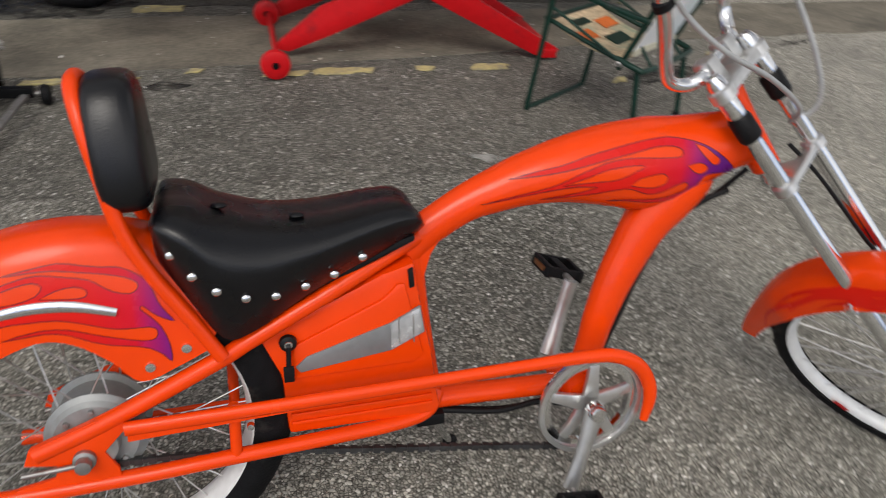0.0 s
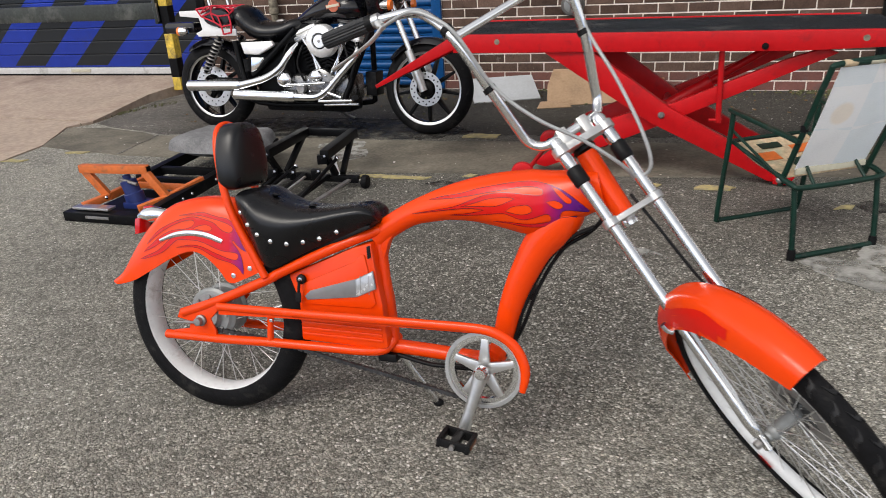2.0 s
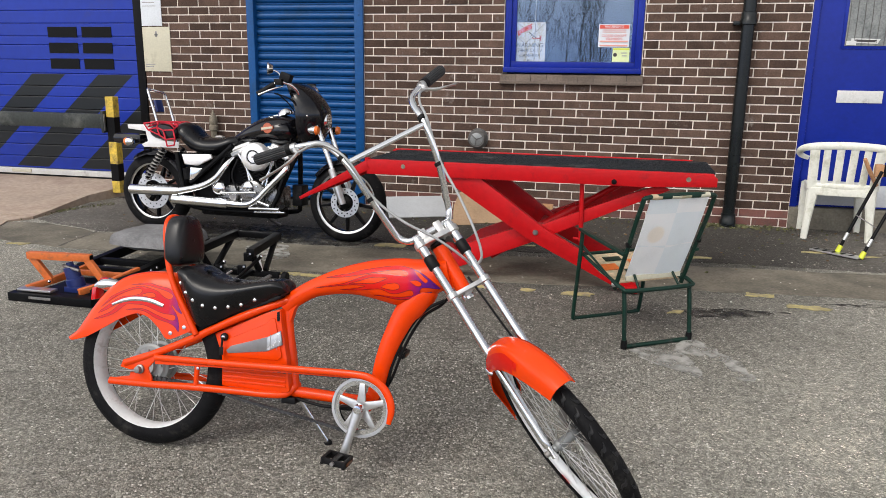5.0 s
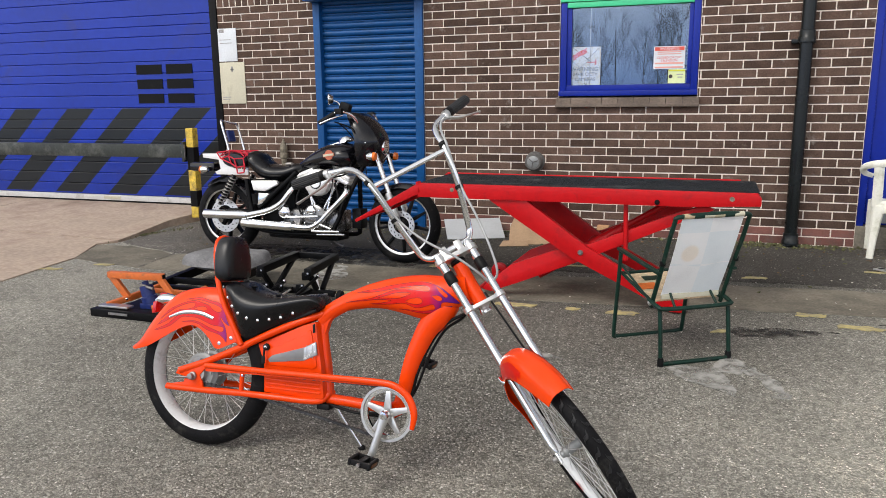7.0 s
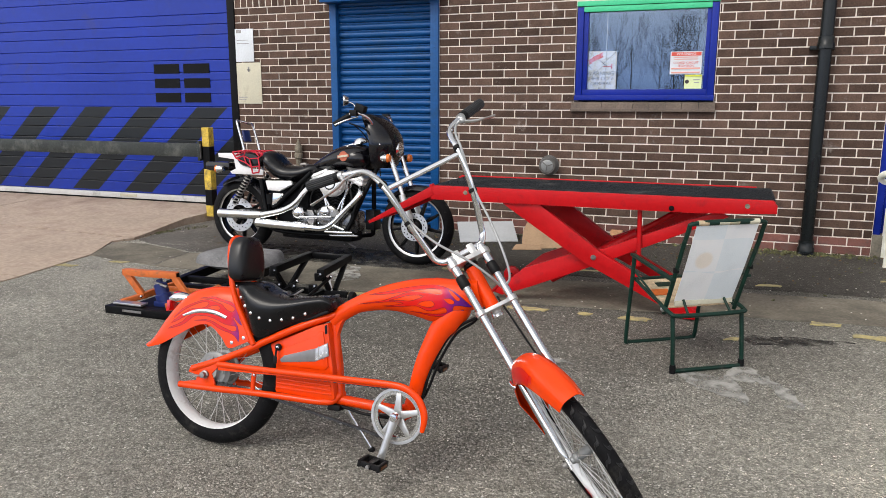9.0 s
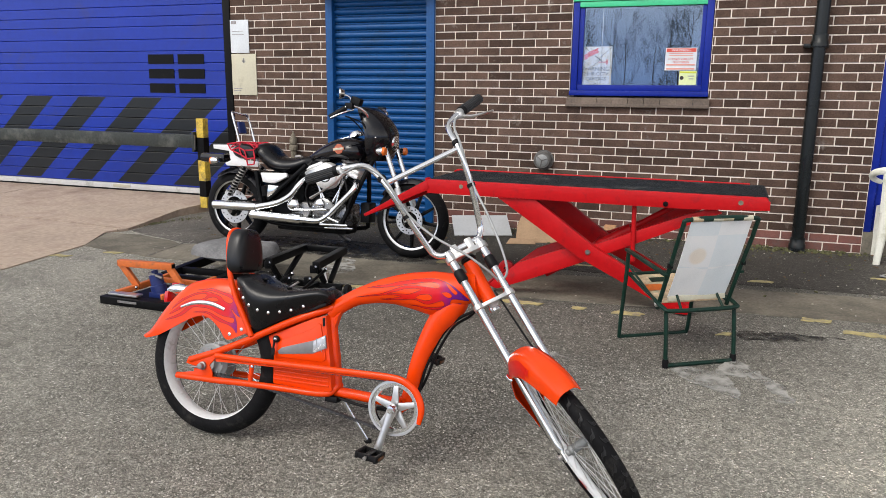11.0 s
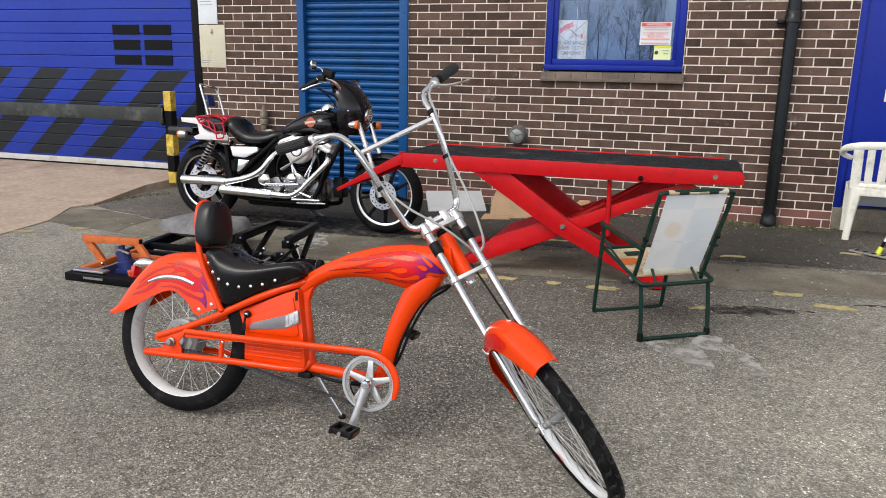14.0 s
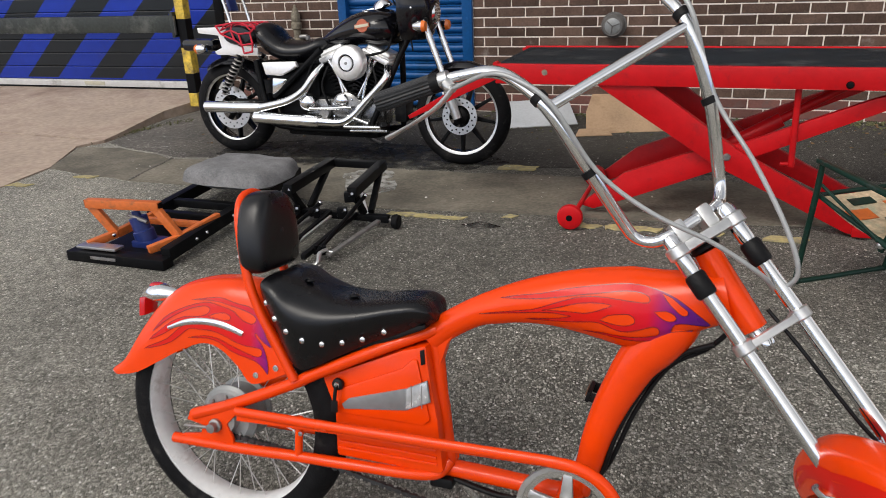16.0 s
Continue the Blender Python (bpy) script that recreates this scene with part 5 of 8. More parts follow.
FEND_FRONT = [(-0.060, 0.533), (-0.018, 0.541), (0.017, 0.546), (0.042, 0.541), (0.066, 0.536), (0.089, 0.533), (0.110, 0.522), (0.125, 0.506), (0.133, 0.481), (0.143, 0.463), (0.152, 0.450), (0.138, 0.456), (0.125, 0.465), (0.113, 0.477), (0.110, 0.472), (0.123, 0.458), (0.134, 0.442), (0.142, 0.415), (0.142, 0.388)]
FEND_LOW = [(0.132, 0.400), (0.116, 0.412), (0.093, 0.419), (0.068, 0.424), (0.043, 0.433), (0.018, 0.446), (-0.012, 0.452), (-0.064, 0.447), (-0.017, 0.457), (0.018, 0.454), (0.048, 0.443), (0.078, 0.433), (0.108, 0.425), (0.125, 0.427), (0.128, 0.439), (0.118, 0.445), (0.088, 0.446), (0.064, 0.451), (0.034, 0.462), (0.004, 0.470), (-0.032, 0.470), (-0.061, 0.468)]
FEND_TAIL = [(-0.085, 0.450), (-0.112, 0.430), (-0.151, 0.414), (-0.190, 0.404), (-0.156, 0.420), (-0.123, 0.436), (-0.095, 0.460), (-0.072, 0.478), (-0.099, 0.467), (-0.132, 0.447), (-0.176, 0.426), (-0.137, 0.458), (-0.109, 0.478), (-0.076, 0.493), (-0.040, 0.498), (-0.014, 0.506), (-0.005, 0.518), (-0.015, 0.524), (-0.039, 0.520), (-0.070, 0.509), (-0.102, 0.493), (-0.135, 0.472), (-0.165, 0.448)]
FEND_TOP = [(-0.134, 0.482), (-0.102, 0.502), (-0.064, 0.519), (-0.033, 0.529), (-0.008, 0.533), (0.022, 0.528), (0.051, 0.521), (0.065, 0.511), (0.080, 0.501), (0.099, 0.496), (0.109, 0.501), (0.110, 0.510), (0.095, 0.519), (0.071, 0.526), (0.046, 0.531), (0.012, 0.537), (-0.018, 0.537)]
FEND_DROP = [(-0.010, 0.502), (0.011, 0.511), (0.033, 0.514), (0.047, 0.508), (0.045, 0.499), (0.025, 0.498)]
for s in (-1, 1):
    decal("flame_decal", TANK_TREE, TANK_UP + TANK_LOW + TANK_MID + TANK_BACK + TANK_BAY, s, M_FLAME_T, "crimson flames that turn purple at the head")
    for d in TANK_DROPS:
        decal("teardrop_decal", TANK_TREE, d, s, M_ORANGE, "orange teardrop", 0.0017)
    decal("flame_decal", FEND_TREE, FEND_FRONT + FEND_LOW + FEND_TAIL + FEND_TOP, s, M_FLAME_F, "crimson flames with purple tips")
    decal("teardrop_decal", FEND_TREE, FEND_DROP, s, M_ORANGE, "orange teardrop", 0.0017)

# sissy bar, backrest, seat
_sis = [(0.210, 0.386, 0.074), (0.171, 0.457, 0.074), (0.130, 0.526, 0.073), (0.101, 0.595, 0.072), (0.087, 0.664, 0.070), (0.075, 0.725, 0.062), (0.066, 0.765, 0.038)]
part("sissy_bar", tube([(x, -v, z) for x, z, v in _sis] + [(0.064, 0.0, 0.776)] + [(x, v, z) for x, z, v in _sis[::-1]], 0.0105), M_ORANGE, bike, "orange sissy bar")
_half = [(0.050, -0.080), (0.070, -0.073), (0.079, -0.052), (0.080, -0.012), (0.074, 0.028), (0.062, 0.060), (0.044, 0.079), (0.020, 0.086)]
_rim = smooth_path(_half + [(-x, z) for x, z in _half[::-1]] + [_half[0]], 3)[:-1]
bm = bmesh.new()
_rings = [[bm.verts.new((dx, x * k * 1.05, z * k * 1.03)) for x, z in _rim] for dx, k in ((-0.030, 0.82), (-0.029, 0.90), (-0.025, 0.965), (-0.017, 1.0), (0.0, 1.005), (0.015, 1.0), (0.025, 0.965), (0.031, 0.90), (0.034, 0.80), (0.037, 0.45))]
for ra, rb in zip(_rings, _rings[1:]):
    for k in range(len(_rim)):
        bm.faces.new((ra[k - 1], ra[k], rb[k], rb[k - 1]))
bm.faces.new(_rings[0])
_tip = bm.verts.new((0.035, 0, 0))
for k in range(len(_rim)):
    bm.faces.new((_rings[-1][k - 1], _rings[-1][k], _tip))
part("backrest", put(bm, Matrix.Translation((0.108, -0.002, 0.694)) @ Matrix.Rotation(radians(-4), 4, "Y")), M_LEATHER, bike, "padded black leather backrest")
part("button", ball((0.1415, -0.002, 0.699), 0.0075, 0.35), M_LEATHER, bike)

SEAT_TOP = [(0.136, 0.600), (0.150, 0.622), (0.185, 0.622), (0.225, 0.606), (0.29, 0.587), (0.366, 0.584), (0.44, 0.594), (0.485, 0.596), (0.508, 0.580), (0.518, 0.552)]
SEAT_LOW = [(0.136, 0.575), (0.140, 0.545), (0.168, 0.497), (0.214, 0.420), (0.262, 0.425), (0.330, 0.464), (0.40, 0.496), (0.46, 0.520), (0.50, 0.536), (0.516, 0.542)]
SEAT_W = [0.075, 0.098, 0.112, 0.116, 0.110, 0.096, 0.080, 0.070, 0.058, 0.035]
ST_S, SL_S, SW_S = smooth_path(SEAT_TOP, 4), smooth_path(SEAT_LOW, 4), smooth_path([(w,) for w in SEAT_W], 4)


def seat_surface(u, v):
    k = int(round(u * (len(ST_S) - 1)))
    top, low, w = ST_S[k], SL_S[k], SW_S[k][0]
    q = abs(v - 0.5) * 2
    s = 1 if v > 0.5 else -1
    if q < 0.6:
        a = q / 0.6
        y, h = w * math.sin(a * math.pi / 2) , 1 - 0.34 * (1 - math.cos(a * math.pi / 2)) - 0.012 / max(0.03, top[1] - low[1]) * (1 - a) ** 2
    else:
        a = (q - 0.6) / 0.4
        y, h = w * (1 - 0.32 * a ** 1.5), 0.66 * (1 - a)
    p = low + (top - low) * h
    return (p[0], s * y, p[1])


bm = grid_surface(seat_surface, len(ST_S) - 1, 32)
bmesh.ops.holes_fill(bm, edges=[e for e in bm.edges if e.is_boundary])
seat = part("seat", bm, M_LEATHER, bike, "black leather sprung saddle with chrome studs")
for x, z in ((0.160, 0.560), (0.184, 0.530), (0.213, 0.507), (0.250, 0.492), (0.290, 0.486), (0.332, 0.492), (0.374, 0.502), (0.417, 0.520)):
    for s in (-1, 1):
        k = min(range(len(SL_S)), key=lambda i: (SL_S[i][0] + (ST_S[i][0] - SL_S[i][0]) * 0.4 - x) ** 2 + (SL_S[i][1] + (ST_S[i][1] - SL_S[i][1]) * 0.4 - z) ** 2)
        low, top = SL_S[k], ST_S[k]
        h = min(0.62, max(0.05, (z - low[1]) / max(0.02, top[1] - low[1])))
        a = 1 - h / 0.66
        y = max(0.086 if x < 0.2 else 0.0, SW_S[k][0] * (1 - 0.32 * a ** 1.5)) + 0.002
        part("stud", put(ball((0, 0, 0), 0.0066, 1, 0.5, 1, 10, 6), Matrix.Translation((x, s * y, z))), M_CHROME, seat, "chrome stud")
for x, z in ((0.225, 0.600), (0.33, 0.577)):
    part("button", ball((x, -0.025, z), 0.012, 1, 1, 0.35, 12, 6), M_LEATHER, seat)
part("seat_pan", slab([(0.20, 0.40), (0.235, 0.405), (0.30, 0.44), (0.50, 0.53), (0.50, 0.54), (0.20, 0.45)], -0.05, 0.05, 0.004), M_PLASTIC, bike)

# battery box
part("battery_box", slab([(0.262, 0.392), (0.45, 0.478), (0.500, 0.494), (0.508, 0.44), (0.530, 0.335), (0.546, 0.222), (0.535, 0.214), (0.297, 0.214), (0.292, 0.32)], -0.046, 0.046, 0.008), M_ORANGE, bike, "orange battery box")
part("side_panel", slab([(0.300, 0.318), (0.312, 0.376), (0.452, 0.440), (0.472, 0.462), (0.484, 0.462), (0.515, 0.335), (0.50, 0.322)], -0.0515, -0.044, 0.004), M_ORANGE, bike)
for z0 in (0.232, 0.247, 0.262, 0.277):
    part("rib", slab([(0.302, z0), (0.532 - (z0 - 0.23) * 0.1, z0 + 0.002), (0.532 - (z0 - 0.23) * 0.1, z0 + 0.009), (0.302, z0 + 0.007)], -0.0505, -0.045, 0.002), M_ORANGE, bike)
part("silver_panel", slab([(0.313, 0.340), (0.330, 0.356), (0.461, 0.398), (0.508, 0.423), (0.516, 0.376), (0.463, 0.350), (0.320, 0.330)], -0.054, -0.050, 0.0015), M_SILVER, bike, "silver reflective panel")
part("reflector_foil", slab([(0.462, 0.352), (0.461, 0.396), (0.507, 0.420), (0.514, 0.377)], -0.0552, -0.0535, 0.0006), M_REFLECT, bike, "pale reflective foil")
for x in (0.474, 0.497):
    part("foil_seam", slab([(x, 0.360), (x + 0.0018, 0.361), (x, 0.408), (x - 0.0018, 0.407)], -0.0558, -0.0545), M_STEEL, bike)
part("key_lock", lathe([(0.0, -0.060), (0.008, -0.060), (0.0125, -0.057), (0.0135, -0.05)], 18, "Y", (0.304, 0, 0.384)), M_PLASTIC, bike, "black key lock")
part("lock_barrel", lathe([(0.0, -0.0615), (0.006, -0.061), (0.007, -0.059)], 14, "Y", (0.304, 0, 0.384)), M_CHROME, bike)
part("key", join(rod((0.304, -0.064, 0.384), (0.302, -0.066, 0.350), 0.004), box(0.294, 0.310, -0.069, -0.065, 0.325, 0.352, 0.002)), M_PLASTIC, bike, "keys hanging in the lock")
part("socket", slab([(0.492, 0.452), (0.500, 0.455), (0.497, 0.486), (0.489, 0.483)], -0.050, -0.044, 0.001), M_PLASTIC, bike)

# drive: guard, chainring, cranks, pedals, chain
part("chain_guard", tube([(0.068, -0.088, 0.297), (0.26, -0.090, 0.301), (0.45, -0.092, 0.306), (0.65, -0.094, 0.312), (0.78, -0.095, 0.3145), (0.838, -0.095, 0.308), (0.880, -0.095, 0.285), (0.905, -0.095, 0.250), (0.914, -0.095, 0.212), (0.908, -0.095, 0.168)], [0.011, 0.011, 0.011, 0.011, 0.012, 0.013, 0.013, 0.013, 0.012, 0.008], flat=0.8), M_ORANGE, bike, "orange chain guard")
part("guard_plate", slab([(0.07, 0.288), (0.30, 0.294), (0.80, 0.303), (0.80, 0.300), (0.30, 0.286), (0.07, 0.275)], -0.089, -0.086), M_ORANGE, bike)
part("guard_bolt", lathe([(0.0, -0.106), (0.005, -0.105), (0.006, -0.098)], 10, "Y", (0.24, 0, 0.280)), M_CHROME, bike)
ring = part("chainring", lathe([(0.074, -0.078), (0.090, -0.078), (0.093, -0.075), (0.093, -0.069), (0.090, -0.066), (0.074, -0.066)], 60, "Y", (0, 0, 0), closed=True), M_CHROME, bike, "cast alloy chainring")
ring.location = (0.808, 0, 0.206)
for k in range(5):
    an = 2 * math.pi * k / 5 + 0.3
    c, q = math.cos(an), math.sin(an)
    part("spider_arm", put(slab([(0.0, -0.017), (0.05, -0.011), (0.078, -0.009), (0.078, 0.009), (0.05, 0.011), (0.0, 0.017)], -0.080, -0.070, 0.003), Matrix.Rotation(-an, 4, "Y")), M_ALU, ring)
part("ring_guard", lathe([(0.088, -0.084), (0.097, -0.084), (0.098, -0.080), (0.090, -0.079)], 60, "Y", closed=True), M_ALU, ring)
part("crank_bolt", lathe([(0.0, -0.117), (0.013, -0.116), (0.017, -0.108), (0.017, -0.094)], 16, "Y"), M_CHROME, ring)
ca = Vector((-0.038, 0, -0.146))


def crank(s):
    y = s * 0.098
    end = ca * (-s if s > 0 else 1)
    end = Vector((0.808, y + s * 0.012, 0.206)) + (ca if s < 0 else -ca)
    part("crank_arm", tube([(0.808, y, 0.206), tuple(Vector((0.808, y, 0.206)).lerp(end, 0.5) + Vector((0, s * 0.003, 0))), tuple(end)], [0.020, 0.0135, 0.015], seg=12, flat=0.7), M_ALU, bike, "alloy crank arm")
    part("pedal_axle", rod(tuple(end), tuple(end + Vector((0, s * 0.11, 0))), 0.006), M_STEEL, bike)
    p = new("pedal")
    p.parent = bike
    p["label"] = "black plastic pedal with an amber reflector"
    p.matrix_local = Matrix.Translation(end + Vector((0, s * 0.062, 0))) @ Matrix.Rotation(radians(8 if s < 0 else 16), 4, "Y") @ Matrix.Scale(0.84, 4)
    part("body", join(box(-0.042, 0.042, -0.042, -0.031, -0.012, 0.012, 0.004), box(-0.045, 0.045, 0.033, 0.045, -0.014, 0.014, 0.004), box(-0.012, 0.012, -0.045, 0.045, -0.012, 0.012, 0.004), box(-0.048, -0.036, -0.045, 0.045, -0.014, 0.014, 0.003), box(0.036, 0.048, -0.045, 0.045, -0.014, 0.014, 0.003)), M_PLASTIC, p)
    for e in (-1, 1):
        part("reflector", box(e * 0.049 - 0.002, e * 0.049 + 0.002, -0.026, 0.026, -0.006, 0.006, 0.001), M_PEDAL_LENS, p, "dull amber reflector")


crank(-1)
crank(1)
def chain_run(bm, pts):
    """Links of a roller chain along a run, broad and narrow in turn."""
    Q = [Vector(p) for p in smooth_path(pts, 40)]
    left = 0.0
    k = 0
    for a, c in zip(Q, Q[1:]):
        d = (c - a).length
        while left < d:
            p = a.lerp(c, left / d)
            t = (c - a).normalized()
            m = Matrix((t, Vector((0, 1, 0)), t.cross(Vector((0, 1, 0))))).transposed().to_4x4()
            m.translation = p
            bmesh.ops.create_cube(bm, size=1.0, matrix=m @ Matrix.Diagonal((0.0115, 0.0095 if k % 2 else 0.006, 0.0105 if k % 2 else 0.0068, 1)))
            left += 0.0127 * 0.75
            k += 1
        left -= d


bm = bmesh.new()
chain_run(bm, [(0.008, -0.060, 0.223), (0.20, -0.062, 0.210), (0.45, -0.066, 0.172), (0.62, -0.069, 0.146), (0.79, -0.071, 0.116)])
chain_run(bm, [(0.012, -0.060, 0.284), (0.40, -0.066, 0.290), (0.80, -0.071, 0.297)])
tagged(part("chain", bm, M_ENGINE, bike, "oily dark steel chain", smooth=False), kind="stuff")
part("kickstand", join(tube([(0.53, 0.05, 0.20), (0.545, 0.075, 0.15), (0.62, 0.135, 0.008)], 0.008)), M_CHROME, bike, "chrome kickstand")
part("stand_foot", ball((0.622, 0.137, 0.006), 0.012, 1.3, 1.0, 1.0), M_PLASTIC, bike, "black rubber foot")
part("stand_mount", box(0.51, 0.56, -0.03, 0.06, 0.175, 0.197, 0.004), M_PLASTIC, bike)
part("wiring", join(tube([(0.56, -0.012, 0.192), (0.66, -0.022, 0.180), (0.74, -0.02, 0.186), (0.80, -0.02, 0.178), (0.86, 0, 0.25), (0.885, -0.004, 0.34), (0.915, -0.006, 0.42), (0.955, -0.01, 0.492), (1.0, -0.016, 0.537), (1.05, -0.03, 0.565)], 0.0055), tube([(0.56, 0.0, 0.187), (0.68, -0.012, 0.176), (0.80, -0.0, 0.186), (0.872, 0.008, 0.27), (0.92, 0.006, 0.40), (0.975, 0.004, 0.50), (1.04, -0.01, 0.55), (1.08, -0.03, 0.60)], 0.005)), M_PLASTIC, bike, "black wiring along the down tube")

# tail lamp
tl = new("tail_lamp")
tl.parent = bike
tl["label"] = "chrome tail lamp with a red lens"
part("housing", tube([(-0.125, 0, 0.520), (-0.165, 0, 0.522), (-0.200, 0, 0.520), (-0.232, 0, 0.510)], [0.012, 0.019, 0.023, 0.014], flat=1.25, seg=18), M_CHROME, tl)
part("lens", put(slab([(-0.010, -0.026), (0.008, -0.022), (0.012, 0.022), (-0.006, 0.022)], -0.024, 0.024, 0.005), Matrix.Translation((-0.232, 0, 0.488))), M_REDLENS, tl, "red lens")
part("top_lens", ball((-0.200, 0, 0.538), 0.017, 1.3, 0.9, 0.45), M_REDLENS, tl, "red lens")

# ---- steered front end, along its own axes ----
def fpart(name, bm, material, label="", parent=None):
    return part(name, put(bm, MFL), material, parent or bike, label)


AXLE, _ew = Vector((1.925, 1.119, 0.244)), Vector((0.696, 0.539, 0.474)).normalized()
_zw = (_O - AXLE - _ew * (_O - AXLE).dot(_ew)).normalized()
MW = Matrix((_ew.cross(_zw), _ew, _zw)).transposed().to_4x4()
MW.translation = AXLE
MWL = MR.inverted() @ MW          # the turned front wheel as seen from the bicycle's own frame
_fi = MF.inverted()
for s in (-1, 1):
    y = 0.058 * s
    foot = _fi @ (AXLE + _ew * (0.056 * s))
    head = Vector((0.0, y, 0.0))
    d = (head - foot).normalized()
    run = [(0.034, 0.003), (0.032, 0.011), (0.022, 0.0155), (-0.04, 0.0155), (-0.045, 0.0135), (-0.42, 0.0135), (-0.43, 0.0142), (-0.69, 0.0142), (-0.715, 0.011), (-0.722, 0.004)]
    fpart("fork_leg", tube([tuple(head + d * h) for h, q in run], [q for h, q in run], seg=20, smooth=False), M_CHROME, "chrome fork leg")
    fpart("fork_sleeve", tube([tuple(head + d * h) for h in (-0.045, -0.050, -0.085, -0.090)], [0.0160, 0.0185, 0.0185, 0.0160], seg=20, smooth=False), M_PLASTIC, "black rubber sleeve")
    fpart("clamp_eye", tube([tuple(head + d * h) for h in (0.012, 0.009, -0.009, -0.012)], [0.0155, 0.0205, 0.0205, 0.0155], seg=20, smooth=False), M_ALU)
    fpart("clamp_eye", tube([tuple(head + d * h) for h in (-0.182, -0.185, -0.201, -0.204)], [0.0135, 0.0185, 0.0185, 0.0135], seg=20, smooth=False), M_ALU)
    fpart("axle_lug", put(box(-0.012, 0.012, -0.005, 0.005, -0.022, 0.014, 0.004), Matrix.Translation(foot)), M_CHROME)
    part("axle_nut", put(lathe([(0.0, s * 0.076), (0.009, s * 0.075), (0.009, s * 0.062)], 12, "Y"), MWL), M_STEEL, bike)
fpart("top_clamp", join(box(-0.016, 0.016, -0.054, 0.054, -0.009, 0.009, 0.004), box(-0.040, -0.006, -0.034, 0.034, -0.007, 0.010, 0.004)), M_ALU, "cast alloy top clamp")
fpart("lower_clamp", join(box(-0.010, 0.010, -0.056, 0.056, -0.201, -0.187, 0.004), box(-0.055, 0.0, -0.016, 0.016, -0.200, -0.189, 0.004)), M_ALU, "cast alloy lower clamp")
part("head_tube", tube([F(-0.034, 0, -0.020), F(-0.048, 0, -0.09), F(-0.058, 0, -0.178)], [0.023, 0.025, 0.024], smooth=True, seg=20), M_ORANGE, bike, "orange head tube")
part("head_bearing", lathe([(0.0, 0.0), (0.0185, 0.0), (0.0205, 0.006), (0.0205, 0.014), (0.017, 0.020), (0.017, 0.032), (0.0, 0.034)], 20, "Z"), M_CHROME, bike).matrix_local = MFL @ Matrix.Translation((-0.060, 0, -0.214))
part("head_cup", lathe([(0.0, 0.0), (0.026, 0.0), (0.028, 0.005), (0.024, 0.014), (0.0, 0.016)], 20, "Z"), M_PLASTIC, bike).matrix_local = MFL @ Matrix.Translation((-0.030, 0, -0.020))


def head_joint(u, v):
    """The tank's nose, drawn out into the full height of the head tube."""
    q = u * u * (3 - 2 * u)
    a, l = MFL.to_3x3() @ Vector((0, 0, 1)), MFL.to_3x3() @ Vector((0, 1, 0))
    mid = Vector((1.040, -0.020, 0.648)).lerp(Vector(F(-0.050, 0, -0.100)), u)
    up = Vector((-0.26, 0.0, 0.965)).lerp(a, q).normalized() * (0.0495 + 0.012 * q)
    side = Vector((0, 1, 0)).lerp(l, q).normalized() * (0.0445 + (0.0225 - 0.0445) * q)
    an = 2 * math.pi * v
    return mid + up * math.sin(an) + side * math.cos(an)


bm = grid_surface(head_joint, 10, 28)
bmesh.ops.remove_doubles(bm, verts=bm.verts, dist=1e-5)
part("head_joint", bm, M_ORANGE, bike)

FRONT_R = 0.304
front = spoked_wheel("front_wheel", "front wheel with a white rim and ribbed black tyre", (0, 0, 0), FRONT_R, 0.025, 0.024, 0.260, 0.016, 0.017, 0.045, 36, MWL, bike, treads=36)
part("brake_disc", lathe([(0.045, 0.040), (0.078, 0.040), (0.078, 0.0425), (0.045, 0.0425)], 36, "Y", closed=True), M_STEEL, front, "dark steel brake disc")
for k in range(6):
    part("disc_arm", put(slab([(0.012, -0.006), (0.052, -0.004), (0.052, 0.004), (0.012, 0.006)], 0.0395, 0.042), Matrix.Rotation(k * 1.0472, 4, "Y")), M_ENGINE, front)
part("rim_sticker", put(box(-0.018, 0.018, -0.019, -0.018, -0.006, 0.006), Matrix.Rotation(radians(-112), 4, "Y") @ Matrix.Translation((0, 0, 0.262))), M_REDLENS, front, "small red sticker", smooth=False)


def front_fender(u, v):
    an = radians(-66 + 136 * u)
    q = (v - 0.5) * 2
    R = 0.344 - 0.066 * abs(q) ** 2.6 * (0.55 + 0.45 * math.sin(math.pi * u)) + 0.030 * max(0.0, 1 - u / 0.22) ** 2
    w = 0.056 * (1 - 0.25 * abs(2 * u - 1) ** 4) * (0.45 + 0.55 * min(1.0, u / 0.25) ** 1.2)
    return (R * math.sin(an), w * math.copysign(abs(q) ** 0.8, q), R * math.cos(an))


part("front_mudguard", put(thicken(grid_surface(front_fender, 44, 24), 0.003), MWL), M_ORANGE, bike, "orange front mudguard with painted flames")
_src = grid_surface(front_fender, 44, 24)
bmesh.ops.recalc_face_normals(_src, faces=_src.faces)
FF_TREE = BVHTree.FromBMesh(_src)
_src.free()
